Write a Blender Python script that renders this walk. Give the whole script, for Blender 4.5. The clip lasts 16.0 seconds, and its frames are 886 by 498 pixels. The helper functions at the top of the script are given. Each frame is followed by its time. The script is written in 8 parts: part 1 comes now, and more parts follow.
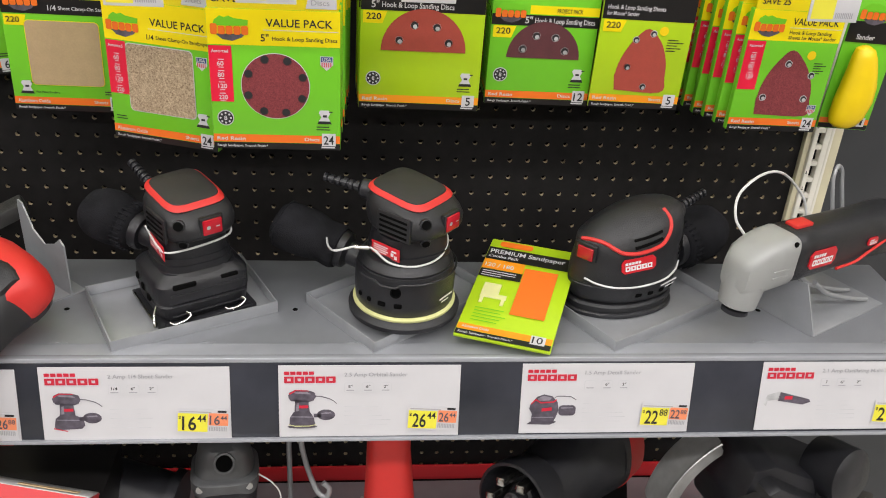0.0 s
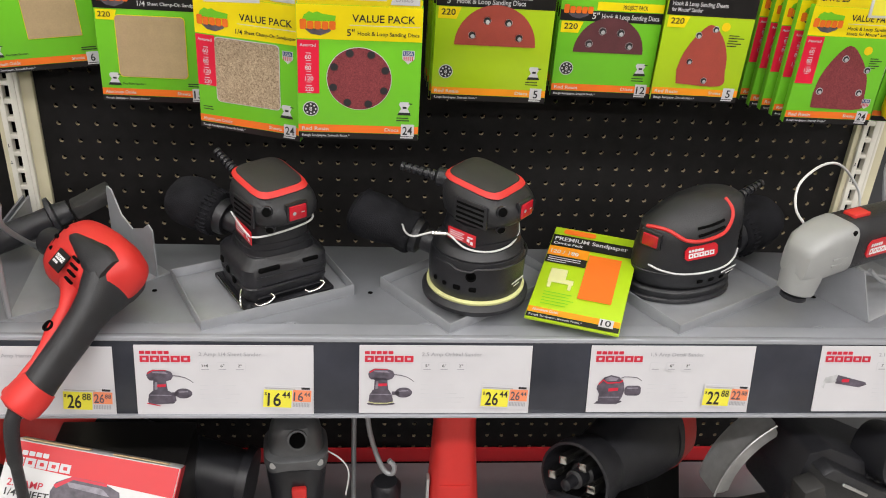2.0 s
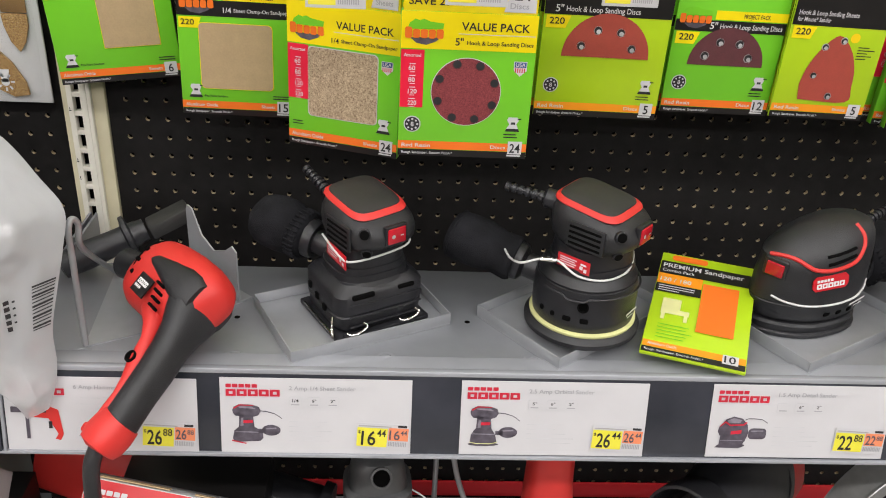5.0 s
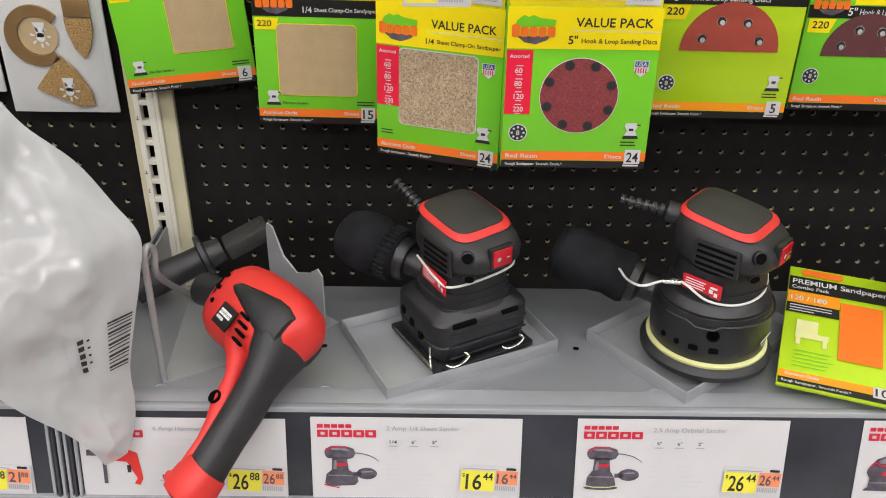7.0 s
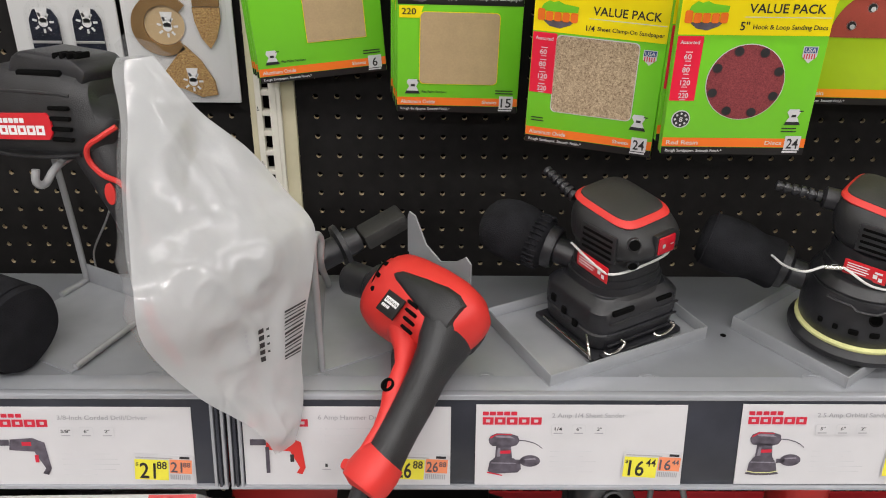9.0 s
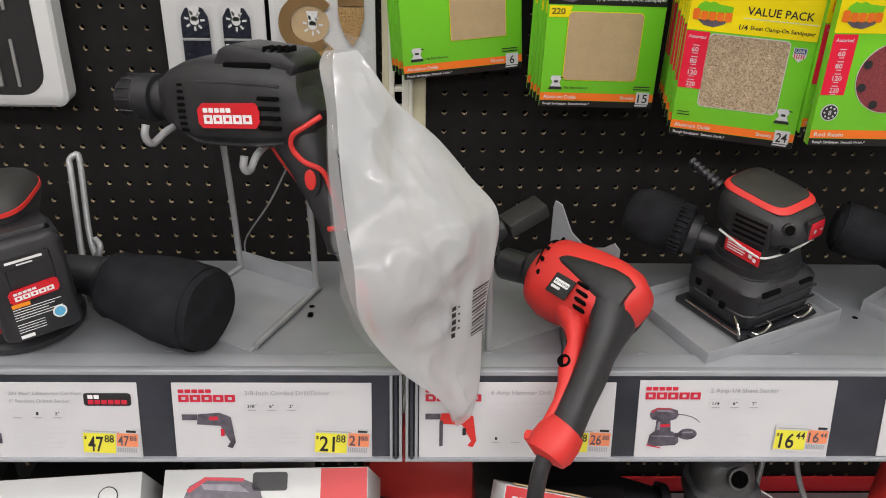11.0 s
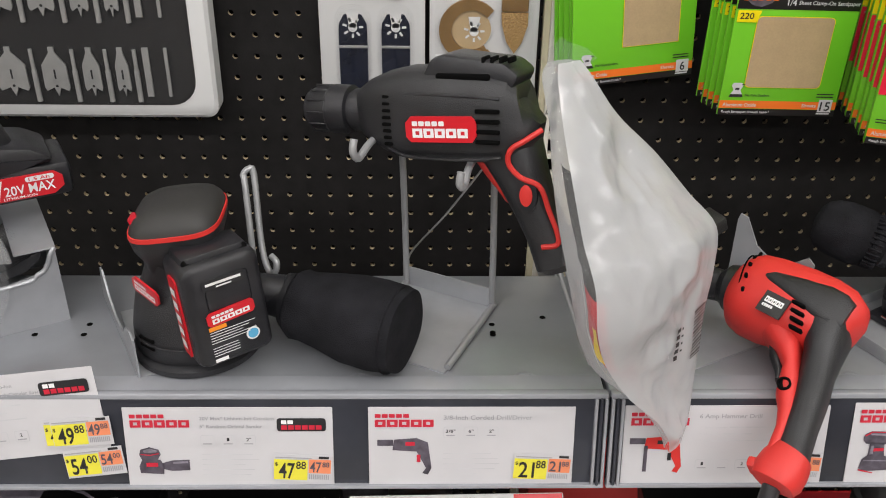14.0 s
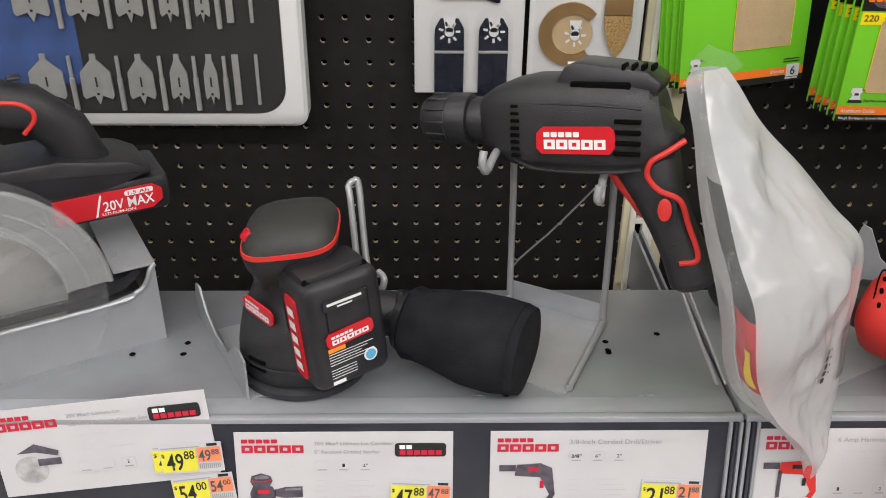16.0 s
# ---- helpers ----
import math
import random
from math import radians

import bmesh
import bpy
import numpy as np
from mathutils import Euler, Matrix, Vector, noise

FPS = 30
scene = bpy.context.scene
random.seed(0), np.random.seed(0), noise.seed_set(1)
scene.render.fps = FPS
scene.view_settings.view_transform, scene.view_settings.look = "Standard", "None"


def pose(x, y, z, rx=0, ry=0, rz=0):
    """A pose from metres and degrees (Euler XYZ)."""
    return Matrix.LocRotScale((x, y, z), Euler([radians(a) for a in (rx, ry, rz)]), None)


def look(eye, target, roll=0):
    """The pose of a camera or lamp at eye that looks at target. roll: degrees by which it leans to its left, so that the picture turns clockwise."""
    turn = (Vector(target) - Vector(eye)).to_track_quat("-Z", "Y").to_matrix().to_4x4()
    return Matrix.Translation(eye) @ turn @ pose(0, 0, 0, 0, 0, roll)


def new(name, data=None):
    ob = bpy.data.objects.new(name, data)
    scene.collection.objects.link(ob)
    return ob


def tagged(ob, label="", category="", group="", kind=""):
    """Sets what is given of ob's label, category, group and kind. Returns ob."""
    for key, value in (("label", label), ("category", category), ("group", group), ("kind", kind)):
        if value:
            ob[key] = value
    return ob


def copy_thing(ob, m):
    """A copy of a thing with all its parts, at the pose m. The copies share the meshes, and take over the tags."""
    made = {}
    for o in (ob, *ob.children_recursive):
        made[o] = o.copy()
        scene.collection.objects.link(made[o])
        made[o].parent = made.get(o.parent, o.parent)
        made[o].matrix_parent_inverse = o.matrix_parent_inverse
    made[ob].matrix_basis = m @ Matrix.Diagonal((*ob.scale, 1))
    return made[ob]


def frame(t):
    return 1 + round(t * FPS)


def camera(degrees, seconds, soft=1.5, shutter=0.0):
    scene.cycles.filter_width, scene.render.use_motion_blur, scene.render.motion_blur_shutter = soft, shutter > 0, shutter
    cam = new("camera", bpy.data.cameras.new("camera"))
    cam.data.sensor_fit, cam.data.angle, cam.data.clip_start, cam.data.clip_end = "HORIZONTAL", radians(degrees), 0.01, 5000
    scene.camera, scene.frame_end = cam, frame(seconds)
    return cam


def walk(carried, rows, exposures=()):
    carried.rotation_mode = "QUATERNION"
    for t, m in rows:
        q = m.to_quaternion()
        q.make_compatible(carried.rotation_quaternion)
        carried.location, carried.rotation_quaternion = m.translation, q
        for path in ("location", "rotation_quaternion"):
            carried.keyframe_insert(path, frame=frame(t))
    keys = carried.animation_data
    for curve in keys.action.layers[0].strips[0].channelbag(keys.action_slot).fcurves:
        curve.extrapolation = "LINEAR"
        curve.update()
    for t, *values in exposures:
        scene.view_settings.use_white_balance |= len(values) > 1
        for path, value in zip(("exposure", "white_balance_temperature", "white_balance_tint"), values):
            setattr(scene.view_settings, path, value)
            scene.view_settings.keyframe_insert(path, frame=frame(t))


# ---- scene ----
cam = camera(52.6, 16.0, soft=1.0)
PATH = [
    (0, (0.524, -1.151, 1.607), (0.715, 0.593, 0.647), 3.5),
    (0.5, (0.508, -1.155, 1.614), (0.681, 0.584, 0.642), 3.2),
    (1, (0.49, -1.166, 1.61), (0.662, 0.579, 0.647), 3.2),
    (1.5, (0.468, -1.181, 1.607), (0.647, 0.567, 0.652), 3.4),
    (2, (0.454, -1.189, 1.617), (0.616, 0.55, 0.644), 3.4),
    (2.5, (0.44, -1.198, 1.616), (0.593, 0.546, 0.649), 3.5),
    (3, (0.431, -1.195, 1.615), (0.574, 0.55, 0.649), 3.5),
    (5.5, (0.361, -1.082, 1.584), (0.446, 0.677, 0.637), 2.6),
    (6, (0.351, -1.055, 1.589), (0.404, 0.691, 0.615), 1.8),
    (6.5, (0.336, -1.035, 1.579), (0.365, 0.713, 0.608), 1.2),
    (7, (0.32, -1.012, 1.574), (0.324, 0.728, 0.589), 0.7),
    (7.5, (0.298, -0.995, 1.567), (0.29, 0.741, 0.574), 0.7),
    (8, (0.266, -0.988, 1.562), (0.258, 0.743, 0.56), 0.7),
    (8.5, (0.214, -1.0, 1.563), (0.224, 0.734, 0.567), 0.8),
    (9, (0.162, -1.015, 1.565), (0.192, 0.721, 0.573), 0.8),
    (9.5, (0.114, -1.027, 1.566), (0.161, 0.713, 0.58), 0.9),
    (12, (-0.072, -1.076, 1.569), (-0.011, 0.667, 0.591), 1.4),
    (12.5, (-0.096, -1.064, 1.564), (-0.047, 0.68, 0.586), 1.4),
    (13, (-0.116, -1.049, 1.562), (-0.074, 0.695, 0.584), 1.3),
    (13.5, (-0.151, -1.032, 1.56), (-0.111, 0.711, 0.58), 1.0),
    (14, (-0.189, -1.021, 1.563), (-0.142, 0.72, 0.581), 0.9),
    (14.5, (-0.222, -1.008, 1.56), (-0.172, 0.736, 0.583), 0.8),
    (15, (-0.248, -0.997, 1.557), (-0.198, 0.748, 0.581), 0.7),
    (15.5, (-0.27, -0.988, 1.559), (-0.228, 0.757, 0.581), 0.5),
    (16, (-0.291, -0.98, 1.556), (-0.256, 0.762, 0.573), 0.5),
]
EXPOSURE = [(0, -0.98), (3, -0.98), (6.5, -0.99), (9.5, -1.08), (12.5, -1.15), (14.5, -1.05), (16, -1.0)]
walk(cam, [(t, look(eye, target, roll)) for t, eye, target, roll in PATH], EXPOSURE)

# ---- light: store ceiling strips over the aisle ----
world = bpy.data.worlds.new("store")
scene.world = world
world.use_nodes = True
world.node_tree.nodes["Background"].inputs[0].default_value = (1.0, 0.98, 0.95, 1)
world.node_tree.nodes["Background"].inputs[1].default_value = 0.05


def strip_lamp(x, y, z, sx, sy, watts):
    la = bpy.data.lights.new("strip", "AREA")
    la.shape, la.size, la.size_y, la.energy = "RECTANGLE", sx, sy, watts
    la.color = (1.0, 0.975, 0.965)
    ob = new("strip", la)
    ob.matrix_world = pose(x, y, z)
    return ob


STRIPS = [(-0.75, 3.9), (-2.6, 3.9), (-5.2, 3.9)]
for sy_, sz_ in STRIPS:
    strip_lamp(0.3, sy_, sz_ - 0.07, 9.0, 0.22, {-0.75: 88, -2.6: 345, -5.2: 520}[sy_])

# ---- materials ----


def material(name, color, rough=0.5, metal=0.0, var=0.12, scale=40.0, bump=0.0, bscale=None, spec=0.5, color2=None, coat=0.0, big=0.13):
    """A surface with colour variation at two scales, uneven gloss and fine relief."""
    m = bpy.data.materials.new(name)
    m.use_nodes = True
    nt = m.node_tree
    b = nt.nodes["Principled BSDF"]
    tc = nt.nodes.new("ShaderNodeTexCoord")
    n1 = nt.nodes.new("ShaderNodeTexNoise")
    n1.inputs["Scale"].default_value, n1.inputs["Detail"].default_value = scale, 8
    n2 = nt.nodes.new("ShaderNodeTexNoise")
    n2.inputs["Scale"].default_value, n2.inputs["Detail"].default_value = scale * big, 3
    nt.links.new(tc.outputs["Object"], n1.inputs["Vector"])
    nt.links.new(tc.outputs["Object"], n2.inputs["Vector"])
    mix = nt.nodes.new("ShaderNodeMath")
    mix.operation = "ADD"
    nt.links.new(n1.outputs["Fac"], mix.inputs[0])
    nt.links.new(n2.outputs["Fac"], mix.inputs[1])
    ramp = nt.nodes.new("ShaderNodeMapRange")
    ramp.inputs["From Min"].default_value, ramp.inputs["From Max"].default_value = 0.7, 1.3
    nt.links.new(mix.outputs[0], ramp.inputs["Value"])
    c = nt.nodes.new("ShaderNodeMix")
    c.data_type = "RGBA"
    a = [min(1, v * (1 - var)) for v in color]
    d = [min(1, v * (1 + var)) for v in color] if color2 is None else color2
    c.inputs["A"].default_value, c.inputs["B"].default_value = (*a, 1), (*d, 1)
    nt.links.new(ramp.outputs[0], c.inputs["Factor"])
    nt.links.new(c.outputs["Result"], b.inputs["Base Color"])
    rr = nt.nodes.new("ShaderNodeMapRange")
    rr.inputs["To Min"].default_value, rr.inputs["To Max"].default_value = max(0.02, rough - 0.08), min(1, rough + 0.08)
    nt.links.new(n2.outputs["Fac"], rr.inputs["Value"])
    nt.links.new(rr.outputs[0], b.inputs["Roughness"])
    b.inputs["Metallic"].default_value = metal
    b.inputs["Specular IOR Level"].default_value = spec
    b.inputs["Coat Weight"].default_value = coat
    if bump:
        n3 = nt.nodes.new("ShaderNodeTexNoise")
        n3.inputs["Scale"].default_value, n3.inputs["Detail"].default_value = bscale or scale * 6, 4
        nt.links.new(tc.outputs["Object"], n3.inputs["Vector"])
        bp = nt.nodes.new("ShaderNodeBump")
        bp.inputs["Strength"].default_value, bp.inputs["Distance"].default_value = bump, 0.001
        nt.links.new(n3.outputs["Fac"], bp.inputs["Height"])
        nt.links.new(bp.outputs[0], b.inputs["Normal"])
    return m


M_PEG = material("black_pegboard", (0.0115, 0.0106, 0.0106), 0.55, var=0.35, scale=60, bump=0.15, spec=0.22)
M_HOLE = material("raw_board_edge", (0.42, 0.34, 0.22), 0.8, var=0.3, scale=300)
# Near-black: real black parts, and shade painted into holes, slots and gaps.
M_DARK = material("black_and_hole_shade", (0.0025, 0.0025, 0.0025), 0.9, spec=0.08)
M_CREAM = material("cream_paint", (0.62, 0.57, 0.4), 0.5, var=0.08, scale=25)
M_WHITE = material("white_paint", (0.74, 0.71, 0.63), 0.45, var=0.06, scale=25)
M_SHELF = material("grey_shelf_paint", (0.248, 0.256, 0.275), 0.32, metal=0.3, var=0.08, scale=30, bump=0.06, bscale=900)
M_TRAY = material("grey_tray_metal", (0.385, 0.395, 0.415), 0.36, metal=0.42, var=0.08, scale=40, bump=0.05, bscale=900)
M_RAIL = material("dark_rail_plastic", (0.035, 0.037, 0.047), 0.22, var=0.35, scale=14)
M_CLEAR_LIP = material("grey_rail_lip", (0.36, 0.37, 0.4), 0.2, metal=0.2, var=0.1, scale=20)
M_PAPER = material("white_label_paper", (0.585, 0.575, 0.595), 0.35, var=0.03, scale=30)
M_GREYINK = material("grey_ink", (0.36, 0.36, 0.38), 0.5)
M_PALEINK = material("pale_grey_ink", (0.55, 0.55, 0.57), 0.5)
M_INK = material("black_ink", (0.02, 0.02, 0.022), 0.45)
M_REDINK = material("red_ink", (0.55, 0.02, 0.045), 0.4)
M_PRICEY = material("yellow_price_paper", (0.78, 0.71, 0.06), 0.4, var=0.04)
M_PRICEO = material("orange_price_paper", (0.82, 0.27, 0.13), 0.4, var=0.04)
M_PICDARK = material("picture_dark_ink", (0.095, 0.082, 0.105), 0.4, var=0.5, scale=140)
M_PICMID = material("picture_mid_ink", (0.24, 0.22, 0.26), 0.4, var=0.4, scale=140)
M_PICGREY = material("picture_grey_ink", (0.45, 0.45, 0.46), 0.4, var=0.4, scale=90)
M_LIME = material("lime_card", (0.42, 0.62, 0.015), 0.3, var=0.05, scale=12)
M_GREEN = material("green_card", (0.17, 0.56, 0.025), 0.3, var=0.05, scale=12)
M_YELLOW = material("yellow_card", (0.9, 0.72, 0.005), 0.3, var=0.04, scale=12)
M_ORANGE = material("orange_card", (0.82, 0.17, 0.02), 0.3, var=0.05, scale=12)
M_AMBER = material("amber_card", (0.86, 0.3, 0.015), 0.3, var=0.05, scale=12)
M_CARDBLACK = material("black_card", (0.012, 0.011, 0.011), 0.35, var=0.3, scale=12)
M_CRIMSON = material("crimson_card", (0.75, 0.015, 0.05), 0.3, var=0.05)
M_TAN = material("tan_sandpaper", (0.43, 0.31, 0.17), 0.75, var=0.07, scale=500, bump=0.2, bscale=3000)
M_GRIT = material("coarse_tan_grit", (0.2, 0.13, 0.075), 0.75, scale=900, bump=0.5, bscale=1500, color2=(0.62, 0.48, 0.32), big=0.6)
M_MAROON = material("maroon_abrasive", (0.14, 0.014, 0.02), 0.7, scale=1100, bump=0.4, bscale=2500, color2=(0.29, 0.05, 0.055), big=0.6)
M_RUST = material("rust_red_abrasive", (0.36, 0.055, 0.035), 0.7, var=0.08, scale=700, bump=0.2, bscale=3000)
M_PLUM = material("plum_abrasive", (0.1, 0.025, 0.03), 0.7, var=0.15, scale=700, bump=0.2, bscale=3000)
M_BLACK = material("black_plastic", (0.0165, 0.0165, 0.0195), 0.34, var=0.35, scale=45, bump=0.35, bscale=1400)
M_RUBBER = material("soft_black_rubber", (0.0195, 0.0195, 0.022), 0.44, var=0.4, scale=40, bump=0.45, bscale=1000)
M_GREYTOP = material("grey_grip_rubber", (0.026, 0.025, 0.024), 0.55, var=0.12, scale=60, bump=0.4, bscale=1800)
M_FABRIC = material("black_fabric", (0.0125, 0.0125, 0.015), 0.85, var=0.5, scale=45, bump=0.9, bscale=900, spec=0.15)
M_RED = material("red_plastic", (0.62, 0.03, 0.025), 0.5, var=0.07, scale=30, bump=0.12, bscale=1200)
M_BADGE = material("red_badge", (0.6, 0.015, 0.025), 0.3, var=0.05)
M_SWITCH = material("glossy_red_switch", (0.5, 0.012, 0.025), 0.15, var=0.2, scale=120)
M_WHITEINK = material("white_ink", (0.8, 0.8, 0.8), 0.4)
M_SILVER = material("silver_wire", (0.5, 0.5, 0.5), 0.35, metal=0.75, var=0.1)
M_CHROME = material("bright_steel", (0.62, 0.61, 0.58), 0.22, metal=1.0, var=0.1)
M_WIRE = material("grey_painted_wire", (0.34, 0.345, 0.355), 0.35, metal=0.3, var=0.08)
M_CABLE = material("white_cable", (0.66, 0.66, 0.65), 0.4)
M_PALEYEL = material("pale_yellow_foam", (0.66, 0.66, 0.3), 0.7, var=0.1)
M_CASTGREY = material("cast_grey_housing", (0.34, 0.345, 0.34), 0.42, metal=0.12, var=0.06, scale=40, bump=0.1)
# Cast grey darkened to put the lower shelf's shade into the colour.
M_CASTSHADE = material("cast_grey_in_shade", (0.11, 0.112, 0.115), 0.45, metal=0.3, var=0.15, scale=60, bump=0.3)
M_SPONGE = material("yellow_plastic", (0.88, 0.62, 0.005), 0.4, var=0.05)
M_GOLD = material("gold_grit", (0.2, 0.09, 0.02), 0.5, metal=0.4, scale=800, bump=0.8, bscale=1300, color2=(0.62, 0.4, 0.16), big=0.6)
M_BRONZE = material("bronze_metal", (0.42, 0.25, 0.1), 0.35, metal=0.7, var=0.15)
M_STEEL = material("brushed_steel", (0.52, 0.52, 0.51), 0.4, metal=0.7, var=0.12, scale=80)
M_BLUEINK = material("blue_ink", (0.03, 0.07, 0.22), 0.3, var=0.4, scale=30)
M_BLUEDOT = material("sky_blue_ink", (0.1, 0.4, 0.65), 0.4)
M_NAVY = material("navy_blade", (0.012, 0.015, 0.03), 0.28, metal=0.3, var=0.3)
M_BOXRED = material("red_carton", (0.58, 0.018, 0.025), 0.38, var=0.05, scale=10)
M_BOXWHITE = material("white_carton", (0.62, 0.62, 0.62), 0.4, var=0.03, scale=10)
M_KRAFT = material("kraft_carton", (0.5, 0.36, 0.2), 0.8, var=0.12)
M_FLOOR = material("polished_concrete", (0.35, 0.34, 0.32), 0.35, var=0.12, scale=3)
M_CEIL = material("white_ceiling_deck", (0.7, 0.7, 0.69), 0.8, var=0.05, scale=2)
M_PANEL = material("dark_grey_panel_paint", (0.06, 0.062, 0.067), 0.4, metal=0.2, var=0.1, scale=12)
M_FARSHELF = material("far_shelf_goods", (0.32, 0.31, 0.3), 0.6, scale=4, color2=(0.5, 0.36, 0.28))


def plastic_film(name, white, alpha, rough, crease=9.0):
    """Thin plastic: partly clear, creased, with a sharp gloss."""
    m = bpy.data.materials.new(name)
    m.use_nodes = True
    nt = m.node_tree
    out = nt.nodes["Material Output"]
    b = nt.nodes["Principled BSDF"]
    b.inputs["Base Color"].default_value = (white, white * 1.015, white * 1.04, 1)
    b.inputs["Roughness"].default_value = rough
    b.inputs["Coat Weight"].default_value, b.inputs["Coat Roughness"].default_value = 0.7, 0.08
    tc = nt.nodes.new("ShaderNodeTexCoord")
    n = nt.nodes.new("ShaderNodeTexNoise")
    n.noise_type = "RIDGED_MULTIFRACTAL"
    n.inputs["Scale"].default_value, n.inputs["Detail"].default_value, n.inputs["Distortion"].default_value = crease, 3, 0.7
    n2 = nt.nodes.new("ShaderNodeTexNoise")
    n2.inputs["Scale"].default_value, n2.inputs["Detail"].default_value = crease * 3.2, 3
    add = nt.nodes.new("ShaderNodeMath")
    add.operation = "MULTIPLY_ADD"
    add.inputs[1].default_value = 0.35
    bp = nt.nodes.new("ShaderNodeBump")
    bp.inputs["Strength"].default_value, bp.inputs["Distance"].default_value = 0.65, 0.007
    nt.links.new(tc.outputs["Object"], n.inputs["Vector"])
    nt.links.new(tc.outputs["Object"], n2.inputs["Vector"])
    nt.links.new(n2.outputs["Fac"], add.inputs[0])
    nt.links.new(n.outputs["Fac"], add.inputs[2])
    nt.links.new(add.outputs[0], bp.inputs["Height"])
    nt.links.new(bp.outputs[0], b.inputs["Normal"])
    thick = nt.nodes.new("ShaderNodeMapRange")
    thick.inputs["From Min"].default_value, thick.inputs["From Max"].default_value = 0.25, 1.1
    thick.inputs["To Min"].default_value, thick.inputs["To Max"].default_value = alpha * 0.80, min(0.985, alpha * 1.12)
    nt.links.new(n.outputs["Fac"], thick.inputs["Value"])
    tr = nt.nodes.new("ShaderNodeBsdfTransparent")
    tl = nt.nodes.new("ShaderNodeBsdfTranslucent")
    tl.inputs["Color"].default_value = (white, white, white, 1)
    m1 = nt.nodes.new("ShaderNodeMixShader")
    m1.inputs[0].default_value = 0.25 if alpha > 0.5 else 0.0
    nt.links.new(b.outputs[0], m1.inputs[1])
    nt.links.new(tl.outputs[0], m1.inputs[2])
    m2 = nt.nodes.new("ShaderNodeMixShader")
    nt.links.new(thick.outputs[0], m2.inputs[0])
    nt.links.new(tr.outputs[0], m2.inputs[1])
    nt.links.new(m1.outputs[0], m2.inputs[2])
    nt.links.new(m2.outputs[0], out.inputs["Surface"])
    return m


M_BAG = plastic_film("white_bag_film", 0.60, 0.86, 0.26, 13.0)
M_FROST = plastic_film("frosted_guard", 0.5, 0.42, 0.16, 2.0)
M_FILM = plastic_film("clear_bag_film", 0.6, 0.16, 0.08, 22.0)
M_GUARD = plastic_film("clear_saw_guard", 0.55, 0.08, 0.06, 2.0)
M_BLISTER = plastic_film("clear_blister", 0.45, 0.03, 0.05, 6.0)
M_LAMP = bpy.data.materials.new("lamp_diffuser")
M_LAMP.use_nodes = True
M_LAMP.node_tree.nodes["Principled BSDF"].inputs["Emission Color"].default_value = (1, 0.97, 0.92, 1)
M_LAMP.node_tree.nodes["Principled BSDF"].inputs["Emission Strength"].default_value = 6.0

# ---- mesh helpers ----


def part(name, bm, mat, parent=None, label="", angle=38):
    me = bpy.data.meshes.new(name)
    bmesh.ops.recalc_face_normals(bm, faces=bm.faces)
    bm.to_mesh(me)
    bm.free()
    me.shade_smooth()
    me.set_sharp_from_angle(angle=radians(angle))
    for m in mat if isinstance(mat, (list, tuple)) else [mat]:
        me.materials.append(m)
    ob = new(name, me)
    ob.parent = parent
    if label:
        tagged(ob, label=label)
    return ob


def thing(name, label, category, m, group="", kind=""):
    ob = new(name)
    ob.empty_display_size = 0.02
    ob.matrix_basis = m
    return tagged(ob, label, category, group, kind)


def box(bm, c, s, bev=0.0, m=None, seg=2):
    mat = Matrix.Translation(c) @ Matrix.Diagonal((*s, 1))
    r = bmesh.ops.create_cube(bm, size=1, matrix=mat)
    vs = r["verts"]
    if bev:
        es = {e for v in vs for e in v.link_edges}
        rr = bmesh.ops.bevel(bm, geom=list(es), offset=bev, segments=seg, affect="EDGES", profile=0.5)
        vs = list({v for f in rr["faces"] for v in f.verts} | {v for v in vs if v.is_valid})
    if m is not None:
        bmesh.ops.transform(bm, matrix=m, verts=[v for v in vs if v.is_valid])
    return vs


def one_box(c, s, bev=0.0, m=None, seg=2):
    bm = bmesh.new()
    box(bm, c, s, bev, m, seg)
    return bm


def ring(cx, cy, z, a, b, n=28, e=2.4):
    pts = []
    for i in range(n):
        t = 2 * math.pi * i / n
        c, s = math.cos(t), math.sin(t)
        pts.append(Vector((cx + a * math.copysign(abs(c) ** (2 / e), c), cy + b * math.copysign(abs(s) ** (2 / e), s), z)))
    return pts


def loft(bm, rings, caps=True, m=None):
    vs = [[bm.verts.new(m @ p if m else p) for p in r] for r in rings]
    n = len(vs[0])
    for r0, r1 in zip(vs, vs[1:]):
        for i in range(n):
            bm.faces.new((r0[i], r0[(i + 1) % n], r1[(i + 1) % n], r1[i]))
    if caps:
        bm.faces.new(vs[0][::-1])
        bm.faces.new(vs[-1])
    return vs


def lofted(rings, caps=True, m=None):
    bm = bmesh.new()
    loft(bm, rings, caps, m)
    return bm


def axis(p, d, up=(0, 0, 1)):
    """A frame at p whose z runs along d."""
    z = Vector(d).normalized()
    x = Vector(up).cross(z)
    if x.length < 1e-4:
        x = Vector((1, 0, 0))
    x.normalize()
    y = z.cross(x)
    return Matrix((( x.x, y.x, z.x, p[0]), (x.y, y.y, z.y, p[1]), (x.z, y.z, z.z, p[2]), (0, 0, 0, 1)))


def turned(bm, profile, m=None, n=28):
    """A turned body: profile of (radius, height) along the frame's z."""
    loft(bm, [ring(0, 0, h, r, r, n, 2.0) for r, h in profile], True, m)
    return bm


